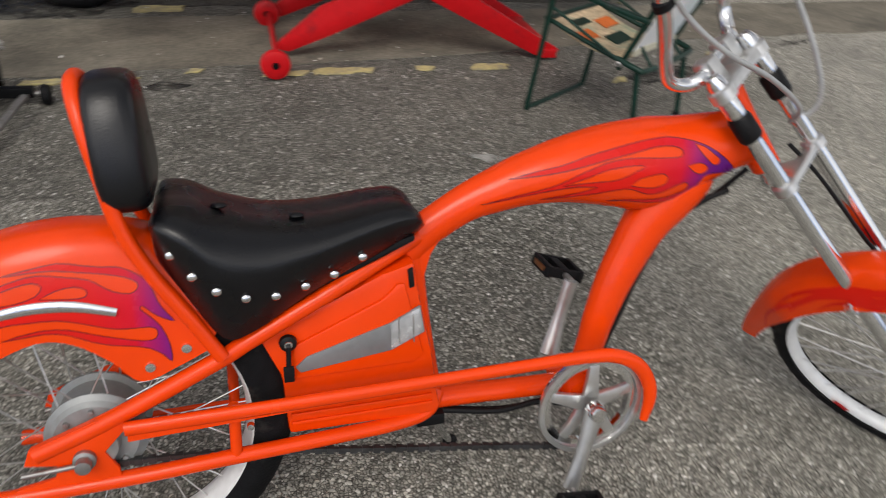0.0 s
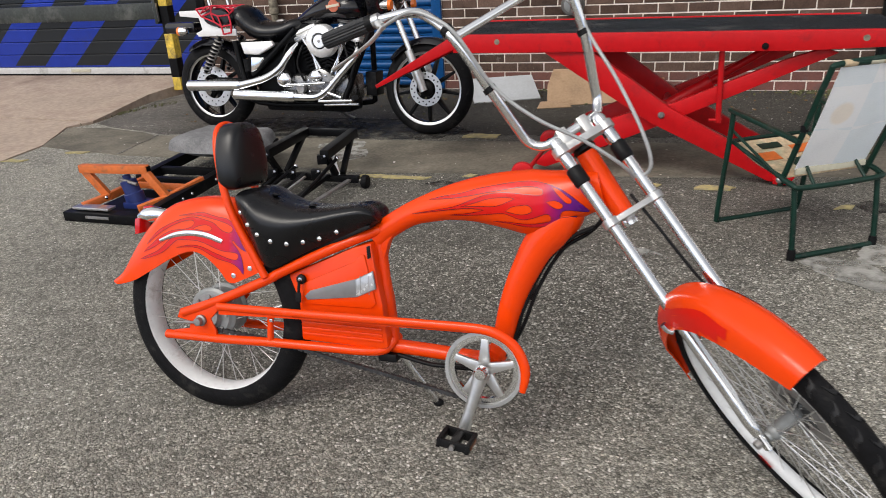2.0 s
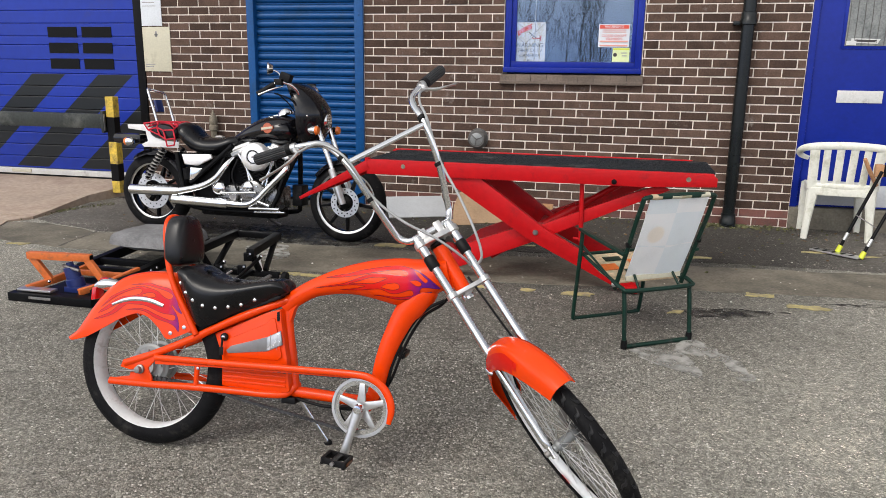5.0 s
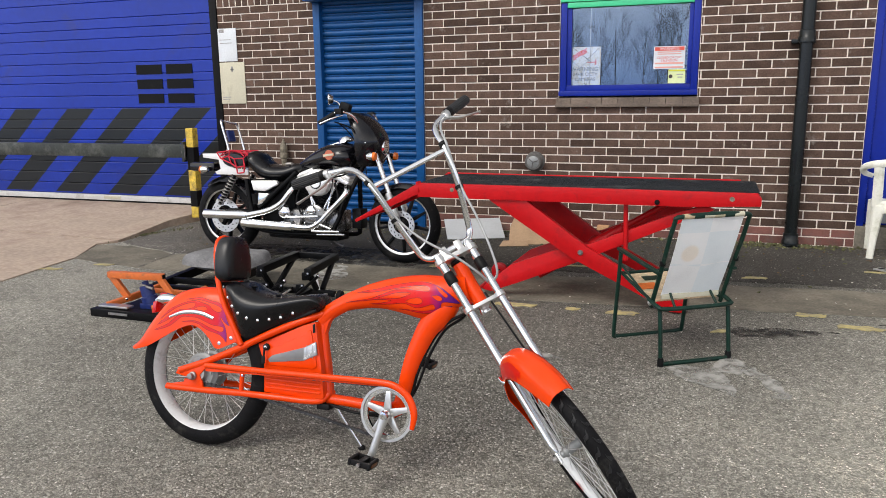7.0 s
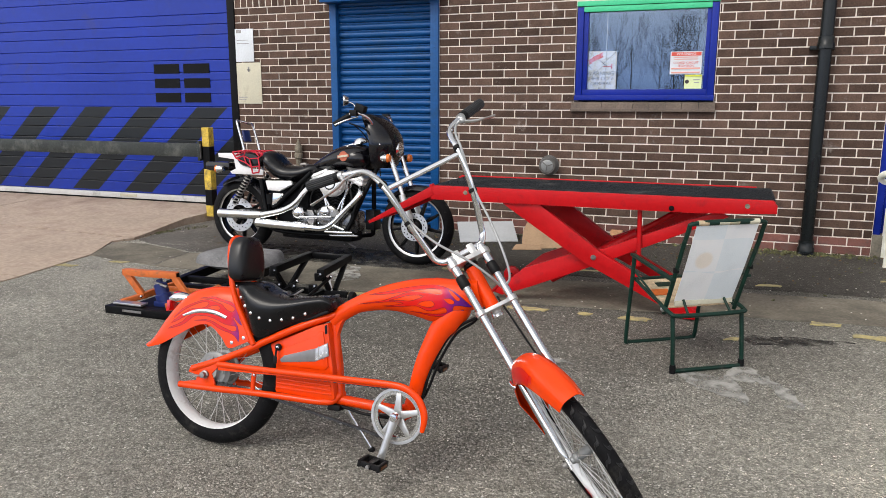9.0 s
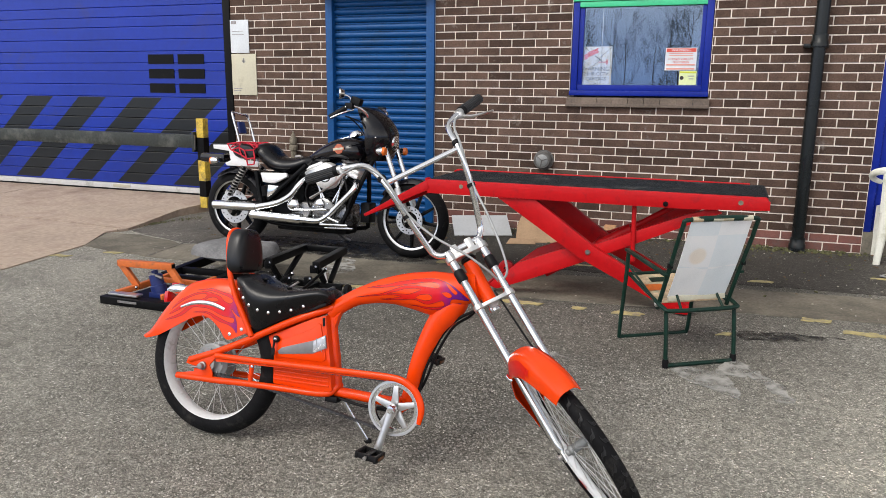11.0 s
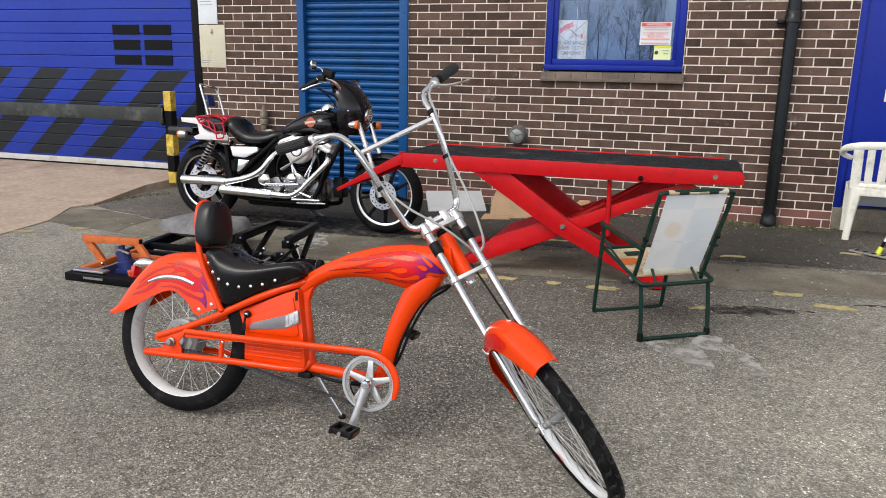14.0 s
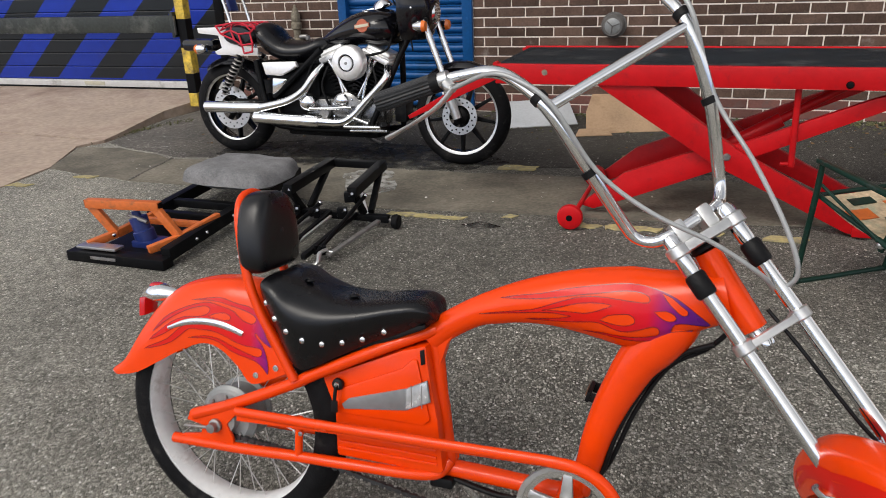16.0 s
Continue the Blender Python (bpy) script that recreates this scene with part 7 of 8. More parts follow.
# ---- motorcycle lift frame on the ground, with a blanket ----
def jack_platform():
    p = thing("motorcycle_jack", "low black motorcycle jack with orange frame and blue bottle jack", "jack", Matrix.Translation((0, 0, -0.011)))
    part("front_bar", box(-1.262, -0.722, 2.475, 2.545, 0.0, 0.048, 0.004), M_BLACK, p)
    part("handle_slot", box(-1.12, -0.98, 2.470, 2.476, 0.022, 0.036, 0.001), M_STEEL, p)
    part("tool_tray", box(-1.22, -1.0, 2.50, 2.56, 0.055, 0.068, 0.003), M_ALU, p)
    part("floor_plate", box(-1.20, -0.80, 2.545, 2.95, 0.008, 0.018), M_BLACK, p)
    for x, y0 in ((-1.165, 2.95), (-0.745, 2.53)):
        part("side_rail", beam((x, y0, 0.055 + (y0 - 2.53) * 0.042), (x, 3.72, 0.105), 0.05, 0.06, 0.004), M_BLACK, p)
    for y, z in ((2.96, 0.075), (3.12, 0.085), (3.70, 0.10)):
        part("cross_rail", beam((-1.165, y, z), (-0.745, y, z), 0.04, 0.04, 0.004), M_BLACK, p)
    part("top_bar", beam((-1.245, 2.64, 0.228), (-0.865, 2.685, 0.224), 0.04, 0.042, 0.004), M_ORANGE2, p, "orange cross tube")
    for x, y, z, s in ((-1.2465, 2.6395, 0.228, -1), (-0.8635, 2.6855, 0.224, 1)):
        part("tube_mouth", beam((x - 0.0015, y, z), (x + 0.0015, y, z), 0.028, 0.030, 0.0), M_BLACK, p)
    for a, q, f, r in (((-1.225, 2.645, 0.215), (-1.13, 2.665, 0.075), (-1.20, 2.55, 0.055), (-1.10, 2.93, 0.09)), ((-0.885, 2.68, 0.212), (-0.785, 2.69, 0.075), (-0.865, 2.56, 0.055), (-0.738, 2.93, 0.10))):
        part("arm", beam(a, q, 0.03, 0.04, 0.004), M_ORANGE2, p)
        part("arm", beam(q, r, 0.03, 0.04, 0.004), M_ORANGE2, p)
        part("foot", beam(q, f, 0.035, 0.035, 0.004), M_ORANGE2, p)
        part("pivot", ball((q[0], q[1] - 0.02, q[2]), 0.012), M_CHROME, p)
    part("cross_tube", beam((-1.11, 2.84, 0.085), (-0.765, 2.84, 0.085), 0.03, 0.03, 0.004), M_ORANGE2, p)
    j = new("bottle_jack")
    j.parent = p
    j["label"] = "blue bottle jack"
    part("body", put(lathe([(0.0, 0), (0.05, 0.0), (0.05, 0.07), (0.042, 0.075), (0.042, 0.14), (0.02, 0.145), (0.02, 0.17), (0.0, 0.17)], 20, "Z"), Matrix.Translation((-0.985, 2.70, 0.02)) @ Matrix.Rotation(radians(-14), 4, "Y")), M_BLUEJACK, j)
    part("base", box(-1.04, -0.90, 2.65, 2.75, 0.015, 0.05, 0.006), M_BLUEJACK, j)
    part("lever", rod((-1.06, 2.69, 0.165), (-0.93, 2.66, 0.15), 0.009), M_STEEL, j)
    bl = thing("blanket", "folded grey felt blanket lying on the jack frame", "blanket")

    def top(u, v):
        p, q = 2 * u - 1, 2 * v - 1
        k = 1 - 0.16 * (p * p * q * q) - 0.05 * noise.noise(Vector((u * 3, v * 3, 2)))
        x = -0.87 + 0.29 * p * k
        y = 3.37 + 0.23 * q * k - 0.03 * u
        e = max(abs(p), abs(q))
        z = 0.245 - 0.075 * e ** 9 + 0.010 * noise.noise(Vector((x * 6, y * 6, 1.3)))
        return (x + 0.012 * noise.noise(Vector((x * 9, y * 9, 4))), y + 0.012 * noise.noise(Vector((x * 9, y * 9, 7))), z)
    part("cloth", thicken(grid_surface(top, 34, 26), 0.07), M_BLANKET, bl)

    s = thing("motorcycle_stand", "black steel motorcycle stand frame with small castors", "stand", Matrix.Translation((0, 0, -0.006)))
    for a, b, w in (((-0.46, 3.61, 0.20), (-0.16, 3.61, 0.20), 0.04), ((-0.46, 3.62, 0.20), (-0.44, 3.10, 0.20), 0.05), ((-0.155, 3.62, 0.20), (-0.10, 3.12, 0.20), 0.05), ((-0.48, 3.18, 0.06), (0.05, 3.20, 0.05), 0.036), ((-0.44, 3.12, 0.19), (-0.42, 3.20, 0.06), 0.03), ((-0.45, 3.55, 0.19), (-0.43, 3.28, 0.05), 0.03), ((-0.14, 3.55, 0.19), (-0.07, 3.25, 0.06), 0.03), ((-0.10, 3.14, 0.19), (-0.08, 3.20, 0.06), 0.03), ((-0.26, 3.18, 0.07), (-0.24, 2.66, 0.045), 0.024), ((-0.12, 3.18, 0.07), (-0.13, 2.66, 0.045), 0.024), ((-0.42, 3.19, 0.06), (-0.38, 2.76, 0.045), 0.024)):
        part("tube", beam(a, b, w, w, 0.005), M_BLACK, s)
    for x, y in ((0.085, 3.20), (-0.52, 3.17)):
        part("castor", lathe([(0.0, -0.015), (0.012, -0.017), (0.034, -0.015), (0.038, 0.0), (0.034, 0.015), (0.012, 0.017), (0.0, 0.015)], 20, "X", (x, y, 0.038)), M_RUBBER, s)
    part("axle", rod((-0.1, 3.20, 0.055), (0.10, 3.20, 0.04), 0.009), M_STEEL, s)
    for a, b in (((-0.07, 3.20, 0.16), (-0.09, 2.72, 0.05)), ((-0.30, 3.16, 0.12), (-0.34, 2.80, 0.05))):
        part("strut", rod(a, b, 0.010), M_BLACK, s)
        part("bolt", ball(a, 0.014), M_CHROME, s)
    # bright links and hooked feet
    for x, y in ((-0.40, 2.72), (-0.06, 2.70)):
        part("grey_link", beam((x + 0.10, y + 0.40, 0.075), (x + 0.015, y + 0.03, 0.035), 0.024, 0.012, 0.002), M_STEEL, s, "grey steel link")
        part("hook_foot", tube([(x, y + 0.05, 0.055), (x - 0.012, y + 0.01, 0.050), (x - 0.006, y - 0.03, 0.022), (x - 0.035, y - 0.05, 0.012), (x - 0.07, y - 0.045, 0.012)], [0.007, 0.009, 0.009, 0.009, 0.008], n=4, seg=10, flat=1.5), M_ALU, s, "bright alloy hooked foot")
        for k in range(3):
            part("spring", rod((x - 0.06 + 0.022 * k, y + 0.05, 0.028), (x - 0.052 + 0.022 * k, y + 0.05, 0.070), 0.0085), M_BLACK, s)
        part("bolt", rod((x - 0.085, y + 0.05, 0.046), (x + 0.03, y + 0.05, 0.046), 0.0055), M_CHROME, s, "bright bolt")
    part("bright_link", beam((-0.17, 3.02, 0.11), (-0.27, 2.74, 0.022), 0.014, 0.010, 0.002), M_ALU, s, "bright alloy link")
    part("bright_link", beam((-0.10, 3.22, 0.175), (-0.055, 3.19, 0.030), 0.016, 0.008, 0.002), M_ALU, s, "bright alloy link")
    for x, y, z in ((-0.43, 3.13, 0.075), (-0.30, 3.10, 0.085), (-0.16, 3.12, 0.09), (-0.12, 3.13, 0.17), (-0.46, 3.13, 0.17)):
        part("clamp", put(box(-0.025, 0.025, -0.02, 0.02, -0.02, 0.03, 0.004), Matrix.Translation((x, y, z)) @ Matrix.Rotation(0.4, 4, "Z")), M_BLACK, s)
        part("clamp_bolt", rod((x - 0.01, y, z), (x + 0.03, y - 0.03, z + 0.03), 0.007), M_CHROME, s, "bright bolt")
    # bolts along the jack's side rail
    for y in (2.72, 2.80, 3.02, 3.08):
        part("rail_bolt", ball((-0.720, y, 0.055 + (y - 2.53) * 0.042), 0.009), M_CHROME, p)


jack_platform()

# ---- the touring motorcycle ----
def motorcycle():
    m = thing("motorcycle", "black and chrome cruiser motorcycle with a small fairing, parked", "motorcycle", Matrix.Translation((-1.6, 4.43, 0)) @ Matrix.Rotation(radians(-1.5), 4, "Z") @ Matrix.Rotation(radians(-4), 4, "X"))

    def cast_wheel(name, x, z, R, tr, tw, rim, label, disc_r):
        w = new(name)
        w.parent = m
        w["label"] = label
        w.location = (x, 0.0, z)
        prof = []
        for k in range(15):
            a = math.pi * (k / 14) * 1.2 - math.pi * 0.1
            prof.append((R - tr + tr * math.sin(a), -tw * math.cos(a)))
        prof += [(rim + 0.01, tw * 0.7), (rim + 0.01, -tw * 0.7)]
        part("tyre", lathe(prof, 56, "Y", closed=True), M_RUBBER, w)
        part("rim", lathe([(rim + 0.012, -tw * 0.70), (rim - 0.004, -tw * 0.70), (rim - 0.016, -tw * 0.3), (rim - 0.016, tw * 0.3), (rim - 0.004, tw * 0.70), (rim + 0.018, tw * 0.72), (rim + 0.01, 0)], 56, "Y", closed=True), M_BLACK_GLOSS, w, "polished rim edge")
        part("rim_lip", lathe([(rim - 0.012, -tw * 0.66), (rim + 0.003, -tw * 0.76), (rim + 0.011, -tw * 0.77), (rim + 0.012, -tw * 0.70)], 56, "Y", closed=True), M_ALU, w, "polished rim lip")
        part("hub", lathe([(0.0, -0.075), (0.03, -0.075), (0.05, -0.06), (0.055, 0.06), (0.03, 0.075), (0.0, 0.075)], 24, "Y"), M_BLACK, w)
        for k in range(9):
            an = 2 * math.pi * k / 9 + 0.17
            part("spoke", put(slab([(0.04, -0.016), (rim - 0.01, -0.0075), (rim - 0.01, 0.0075), (0.04, 0.016)], -0.018, 0.018, 0.003), Matrix.Rotation(an, 4, "Y")), M_BLACK, w)
        for s in (-1,):
            d = part("brake_disc", lathe([(disc_r * 0.60, -0.066), (disc_r, -0.066), (disc_r, -0.061), (disc_r * 0.60, -0.061)], 48, "Y", closed=True), M_ALU, w, "drilled steel brake disc")
            for k in range(24):
                an = 2 * math.pi * k / 24
                rr = disc_r * (0.74 if k % 2 else 0.88)
                part("hole", lathe([(0.0, -0.0668), (0.006, -0.0666)], 8, "Y", (rr * math.cos(an), 0, rr * math.sin(an))), M_BLACK, d)
        return w
    cast_wheel("rear_wheel", 0.0, 0.313, 0.313, 0.068, 0.066, 0.226, "rear wheel with black cast spokes", 0.145)
    cast_wheel("front_wheel", 1.655, 0.308, 0.308, 0.052, 0.050, 0.236, "front wheel with black cast spokes", 0.112)
    # frame
    for s in (-1, 1):
        part("frame_rail", tube([(1.36, -0.03, 0.85), (1.254, -0.07, 0.632), (1.165, -0.11, 0.417), (1.10, -0.13, 0.27), (1.03, -0.14, 0.21), (0.422, -0.14, 0.215), (0.334, -0.14, 0.351), (0.269, -0.13, 0.633)], 0.019, n=4) if s < 0 else tube([(1.24, 0.03, 0.86), (1.2, 0.12, 0.30), (1.1, 0.14, 0.185), (0.35, 0.14, 0.19), (0.2, 0.13, 0.62)], 0.019, n=4), M_BLACK, m)
    part("backbone", tube([(1.253, 0.02, 0.877), (0.78, 0.02, 0.756), (0.377, 0.02, 0.615), (0.074, 0.02, 0.595)], 0.025), M_BLACK, m)
    part("swing_arm", tube([(0.086, -0.12, 0.362), (0.263, -0.12, 0.358), (0.433, -0.11, 0.346)], 0.022), M_BLACK, m)
    part("strut", tube([(0.763, -0.14, 0.703), (0.58, -0.14, 0.552), (0.398, -0.14, 0.402)], 0.02), M_BLACK, m)
    # rear mudguard
    def rf(u, v):
        an = radians(-34 + 88 * u)
        q = (v - 0.5) * 2
        R = 0.340 - 0.05 * abs(q) ** 3
        return (0.01 + R * math.sin(an), 0.095 * q, 0.313 + R * math.cos(an))
    part("rear_mudguard", thicken(grid_surface(rf, 26, 12), 0.004), M_BLACK_GLOSS, m, "glossy black rear mudguard")
    def ff(u, v):
        an = radians(-52 + 88 * u)
        q = (v - 0.5) * 2
        R = 0.330 - 0.04 * abs(q) ** 3
        return (1.655 + R * math.sin(an), 0.070 * q, 0.308 + R * math.cos(an))
    part("front_mudguard", thicken(grid_surface(ff, 22, 12), 0.004), M_BLACK_GLOSS, m, "glossy black front mudguard")
    part("luggage_bracket", slab([(-0.167, 0.839), (0.053, 0.844), (0.088, 0.771), (0.151, 0.722), (0.293, 0.712), (0.288, 0.668), (-0.025, 0.665), (-0.044, 0.687), (0.014, 0.712), (-0.005, 0.79), (-0.162, 0.805)], -0.135, -0.125, 0.004), M_WHITE_GLOSS, m, "white bracket plate")
    part("tail_box", put(box(-0.24, 0.02, -0.10, 0.10, -0.05, 0.03, 0.03), Matrix.Translation((-0.10, 0, 0.735))), M_BLACK_GLOSS, m)
    for s in (-1, 1):
        tsn = new("turn_signal")
        tsn.parent = m
        tsn["label"] = "chrome turn signal with an amber lens"
        tsn.location = (-0.165, s * 0.14, 0.703)
        part("shell", lathe([(0.0, 0.06), (0.02, 0.055), (0.032, 0.03), (0.034, 0.0)], 18, "X"), M_CHROME, tsn)
        part("lens", lathe([(0.034, 0.0), (0.030, -0.02), (0.0, -0.03)], 18, "X"), M_AMBER, tsn, "amber lens")
    # sissy bar and roll bag with its cargo net
    part("sissy_bar", tube([(0.097, -0.1, 0.728), (0.078, -0.1, 0.866), (0.002, -0.09, 1.092), (-0.027, -0.04, 1.116), (0.02, 0.03, 1.10), (0.03, 0.09, 1.07), (0.1, 0.10, 0.84), (0.12, 0.10, 0.70)], 0.010, n=4), M_CHROME, m)
    part("sissy_pad", put(box(-0.012, 0.012, -0.045, 0.045, -0.05, 0.05, 0.01), Matrix.Translation((0.03, 0, 0.99)) @ Matrix.Rotation(radians(-14), 4, "Y")), M_BLUEJACK, m)
    part("roll_bag", put(lathe([(0.0, -0.16), (0.07, -0.155), (0.085, -0.13), (0.085, 0.13), (0.07, 0.155), (0.0, 0.16)], 20, "Y"), Matrix.Translation((0.16, 0, 0.79)) @ Matrix.Diagonal((1.5, 1, 0.75, 1))), M_LEATHER, m, "black bag strapped on the rear")
    net = new("cargo_net")
    net.parent = m
    net["label"] = "red elastic cargo net"
    for k in range(5):
        y = -0.15 + k * 0.075
        for e in (-1, 1):
            part("cord", tube([(0.03, y, 0.822), (0.11, y + e * 0.037, 0.862), (0.20, y, 0.866), (0.29, y + e * 0.037, 0.822)], 0.005, seg=6), M_RED_CORD, net)
    side = {"a": (-0.006, 0.850), "b": (0.126, 0.868), "c": (0.301, 0.842), "d": (0.04, 0.800), "e": (0.115, 0.822), "f": (0.175, 0.800), "g": (0.262, 0.806), "h": (0.150, 0.762), "i": (0.205, 0.730), "j": (0.285, 0.742), "k": (0.215, 0.680), "l": (0.278, 0.690)}
    for run in ("ab", "bc", "ad", "de", "be", "ef", "fg", "cg", "dh", "eh", "hi", "fi", "gj", "ij", "ik", "jl", "kl"):
        part("cord", tube([(side[q][0], -0.150 - 0.25 * (0.85 - side[q][1]) * (side[q][1] > 0.75) - 0.025 * (side[q][1] <= 0.75), side[q][1]) for q in run], 0.006, seg=6, smooth=False), M_RED_CORD, net)
    # seat
    part("seat", join(tube([(0.23, 0, 0.80), (0.30, 0, 0.795), (0.37, 0, 0.735), (0.46, 0, 0.69), (0.60, 0, 0.69), (0.70, 0, 0.725), (0.76, 0, 0.745)], [0.05, 0.075, 0.075, 0.07, 0.065, 0.05, 0.03], flat=2.0, seg=18), tube([(0.36, 0, 0.70), (0.50, 0, 0.665), (0.66, 0, 0.675)], [0.05, 0.055, 0.04], flat=2.3, seg=16)), M_LEATHER, m, "black leather saddle")
    # tank
    part("tank", tube([(0.70, 0, 0.742), (0.77, 0, 0.762), (0.90, 0, 0.802), (1.04, 0, 0.832), (1.16, 0, 0.830), (1.24, 0, 0.825), (1.275, 0, 0.825)], [0.02, 0.045, 0.082, 0.105, 0.112, 0.085, 0.03], flat=1.55, seg=22), M_BLACK_GLOSS, m, "glossy black fuel tank")
    badge = part("tank_badge", put(join(box(-0.052, 0.052, -0.004, 0.003, -0.013, 0.013, 0.002), lathe([(0.0, -0.002), (0.038, -0.001), (0.040, 0.004)], 24, "Y")), Matrix.Translation((1.072, -0.1725, 0.846)) @ Matrix.Rotation(radians(-8), 4, "Y") @ Matrix.Rotation(radians(-5), 4, "Z")), M_BADGE, m, "plain faded orange round badge")
    part("badge_bar", put(box(-0.048, 0.048, -0.0055, -0.003, -0.008, 0.008, 0.001), Matrix.Translation((1.072, -0.1725, 0.846)) @ Matrix.Rotation(radians(-8), 4, "Y") @ Matrix.Rotation(radians(-5), 4, "Z")), M_CREAM, badge, "pale bar across the badge")
    part("dash", put(lathe([(0.0, 0.03), (0.03, 0.028), (0.045, 0.015), (0.05, 0.0)], 20, "Z"), Matrix.Translation((1.14, 0, 0.945)) @ Matrix.Rotation(radians(-18), 4, "Y") @ Matrix.Diagonal((1.3, 1.3, 1.6, 1))), M_CHROME, m)
    part("tank_cap", join(ball((1.06, -0.06, 0.925), 0.025, 1, 1, 0.5), put(box(-0.10, 0.10, -0.03, 0.03, -0.010, 0.010, 0.008), Matrix.Translation((1.10, 0, 0.945)) @ Matrix.Rotation(radians(-14), 4, "Y"))), M_CHROME, m)
    # fairing
    def fr(u, v):
        a = (u - 0.5) * math.pi * 1.08
        b = -1.05 + 2.2 * v
        q = math.cos(b)
        x = 1.335 + 0.16 * math.cos(a) * q ** 0.7 - 0.13 * max(0, math.sin(b)) ** 1.5
        return (x, 0.205 * math.sin(a) * max(0.25, q) ** 0.5, 0.965 + 0.235 * math.sin(b))
    part("fairing", thicken(grid_surface(fr, 26, 18), 0.005), M_BLACK_GLOSS, m, "glossy black bikini fairing")
    part("headlamp", put(lathe([(0.0, 0.055), (0.05, 0.05), (0.072, 0.025), (0.078, 0.0), (0.06, -0.03), (0.0, -0.04)], 22, "X"), Matrix.Translation((1.448, 0, 0.915))), M_CHROME, m, "chrome headlamp")
    part("fairing_bolt", ball((1.40, -0.183, 0.945), 0.008), M_CHROME, m)
    # fork and bars
    for s in (-1, 1):
        part("fork_tube", tube([(1.655, s * 0.105, 0.300), (1.560, s * 0.105, 0.56)], 0.027, smooth=False, seg=16), M_ALU, m, "alloy fork slider")
        part("fork_stanchion", tube([(1.57, s * 0.105, 0.55), (1.40, s * 0.105, 0.99)], 0.0195, smooth=False, seg=14), M_CHROME, m)
        part("caliper", put(box(-0.03, 0.03, -0.02, 0.02, -0.05, 0.05, 0.008), Matrix.Translation((1.60, s * 0.085, 0.42)) @ Matrix.Rotation(-0.4, 4, "Y")), M_ALU, m)
        part("handlebar", tube([(1.36, s * 0.03, 1.02), (1.33, s * 0.12, 1.04), (1.31, s * 0.20, 1.14), (1.225, s * 0.28, 1.178), (1.10, s * 0.335, 1.095)], 0.012, n=4), M_CHROME, m)
        part("grip", tube([(1.20, s * 0.30, 1.163), (1.085, s * 0.342, 1.085)], 0.020, smooth=False), M_PLASTIC, m)
        if s < 0:
            part("fluid_reservoir", put(box(-0.04, 0.04, -0.03, 0.03, -0.028, 0.028, 0.006), Matrix.Translation((1.265, -0.245, 1.215)) @ Matrix.Rotation(0.35, 4, "Y")), M_PLASTIC, m)
        part("switch_box", put(box(-0.03, 0.03, -0.025, 0.025, -0.022, 0.022, 0.006), Matrix.Translation((1.225, s * 0.28, 1.178))), M_PLASTIC, m)
        part("lever", tube([(1.25, s * 0.27, 1.150), (1.20, s * 0.335, 1.125), (1.11, s * 0.372, 1.082)], 0.007), M_CHROME, m)
        fs = new("turn_signal")
        fs.parent = m
        fs["label"] = "chrome turn signal with an amber lens"
        fs.location = (1.468, s * 0.20, 0.842)
        part("shell", lathe([(0.0, -0.05), (0.02, -0.045), (0.033, -0.015), (0.034, 0.01)], 18, "X"), M_CHROME, fs)
        part("lens", lathe([(0.034, 0.01), (0.028, 0.03), (0.0, 0.036)], 18, "X"), M_AMBER, fs, "amber lens")
        if s > 0:
            continue
        mi = new("mirror")
        mi.parent = m
        part("stem", tube([(1.24, s * 0.27, 1.18), (1.22, s * 0.27, 1.24), (1.17, s * 0.29, 1.265)], 0.005), M_CHROME, mi)
        part("glass", put(lathe([(0.0, 0.018), (0.03, 0.014), (0.046, 0.0), (0.044, -0.004), (0.0, -0.005)], 20, "X"), Matrix.Translation((1.152, s * 0.30, 1.27)) @ Matrix.Rotation(radians(28), 4, "Z") @ Matrix.Diagonal((2.2, 1.5, 1.0, 1))), M_CHROME, mi)
    part("yoke", box(1.36, 1.47, -0.12, 0.12, 0.86, 0.89, 0.006), M_BLACK, m)
    # engine
    part("crankcase", put(join(box(-0.25, 0.27, -0.13, 0.13, -0.10, 0.09, 0.04), put(lathe([(0.0, -0.16), (0.09, -0.158), (0.11, -0.145), (0.115, -0.12)], 28, "Y"), Matrix.Translation((0.06, 0, 0.02)))), Matrix.Translation((0.86, 0, 0.315))), M_CASE, m, "polished alloy crankcase")
    part("cam_cover", put(lathe([(0.0, -0.19), (0.028, -0.188), (0.040, -0.178), (0.044, -0.14)], 24, "Y"), Matrix.Translation((0.907, 0, 0.395))), M_CHROME, m)
    part("primary_cover", put(lathe([(0.0, -0.185), (0.04, -0.182), (0.058, -0.165), (0.062, -0.13)], 28, "Y"), Matrix.Translation((0.65, 0, 0.372))), M_CHROME, m)
    for ang, x0 in ((-21, 0.905), (24, 1.005)):
        mt = Matrix.Translation((x0, 0, 0.415)) @ Matrix.Rotation(radians(ang), 4, "Y")
        part("barrel", put(lathe([(0.062, 0.0), (0.062, 0.24)], 20, "Z"), mt), M_BLACK, m)
        for k in range(9):
            part("fin", put(box(-0.085, 0.085, -0.085, 0.085, 0.02 + k * 0.024, 0.031 + k * 0.024, 0.002), mt), M_BLACK, m)
        part("rocker_cover", put(join(box(-0.10, 0.10, -0.095, 0.095, 0.245, 0.285, 0.014, 3), box(-0.088, 0.088, -0.08, 0.08, 0.275, 0.322, 0.024, 3)), mt), M_BRIGHT, m, "bright alloy rocker cover")
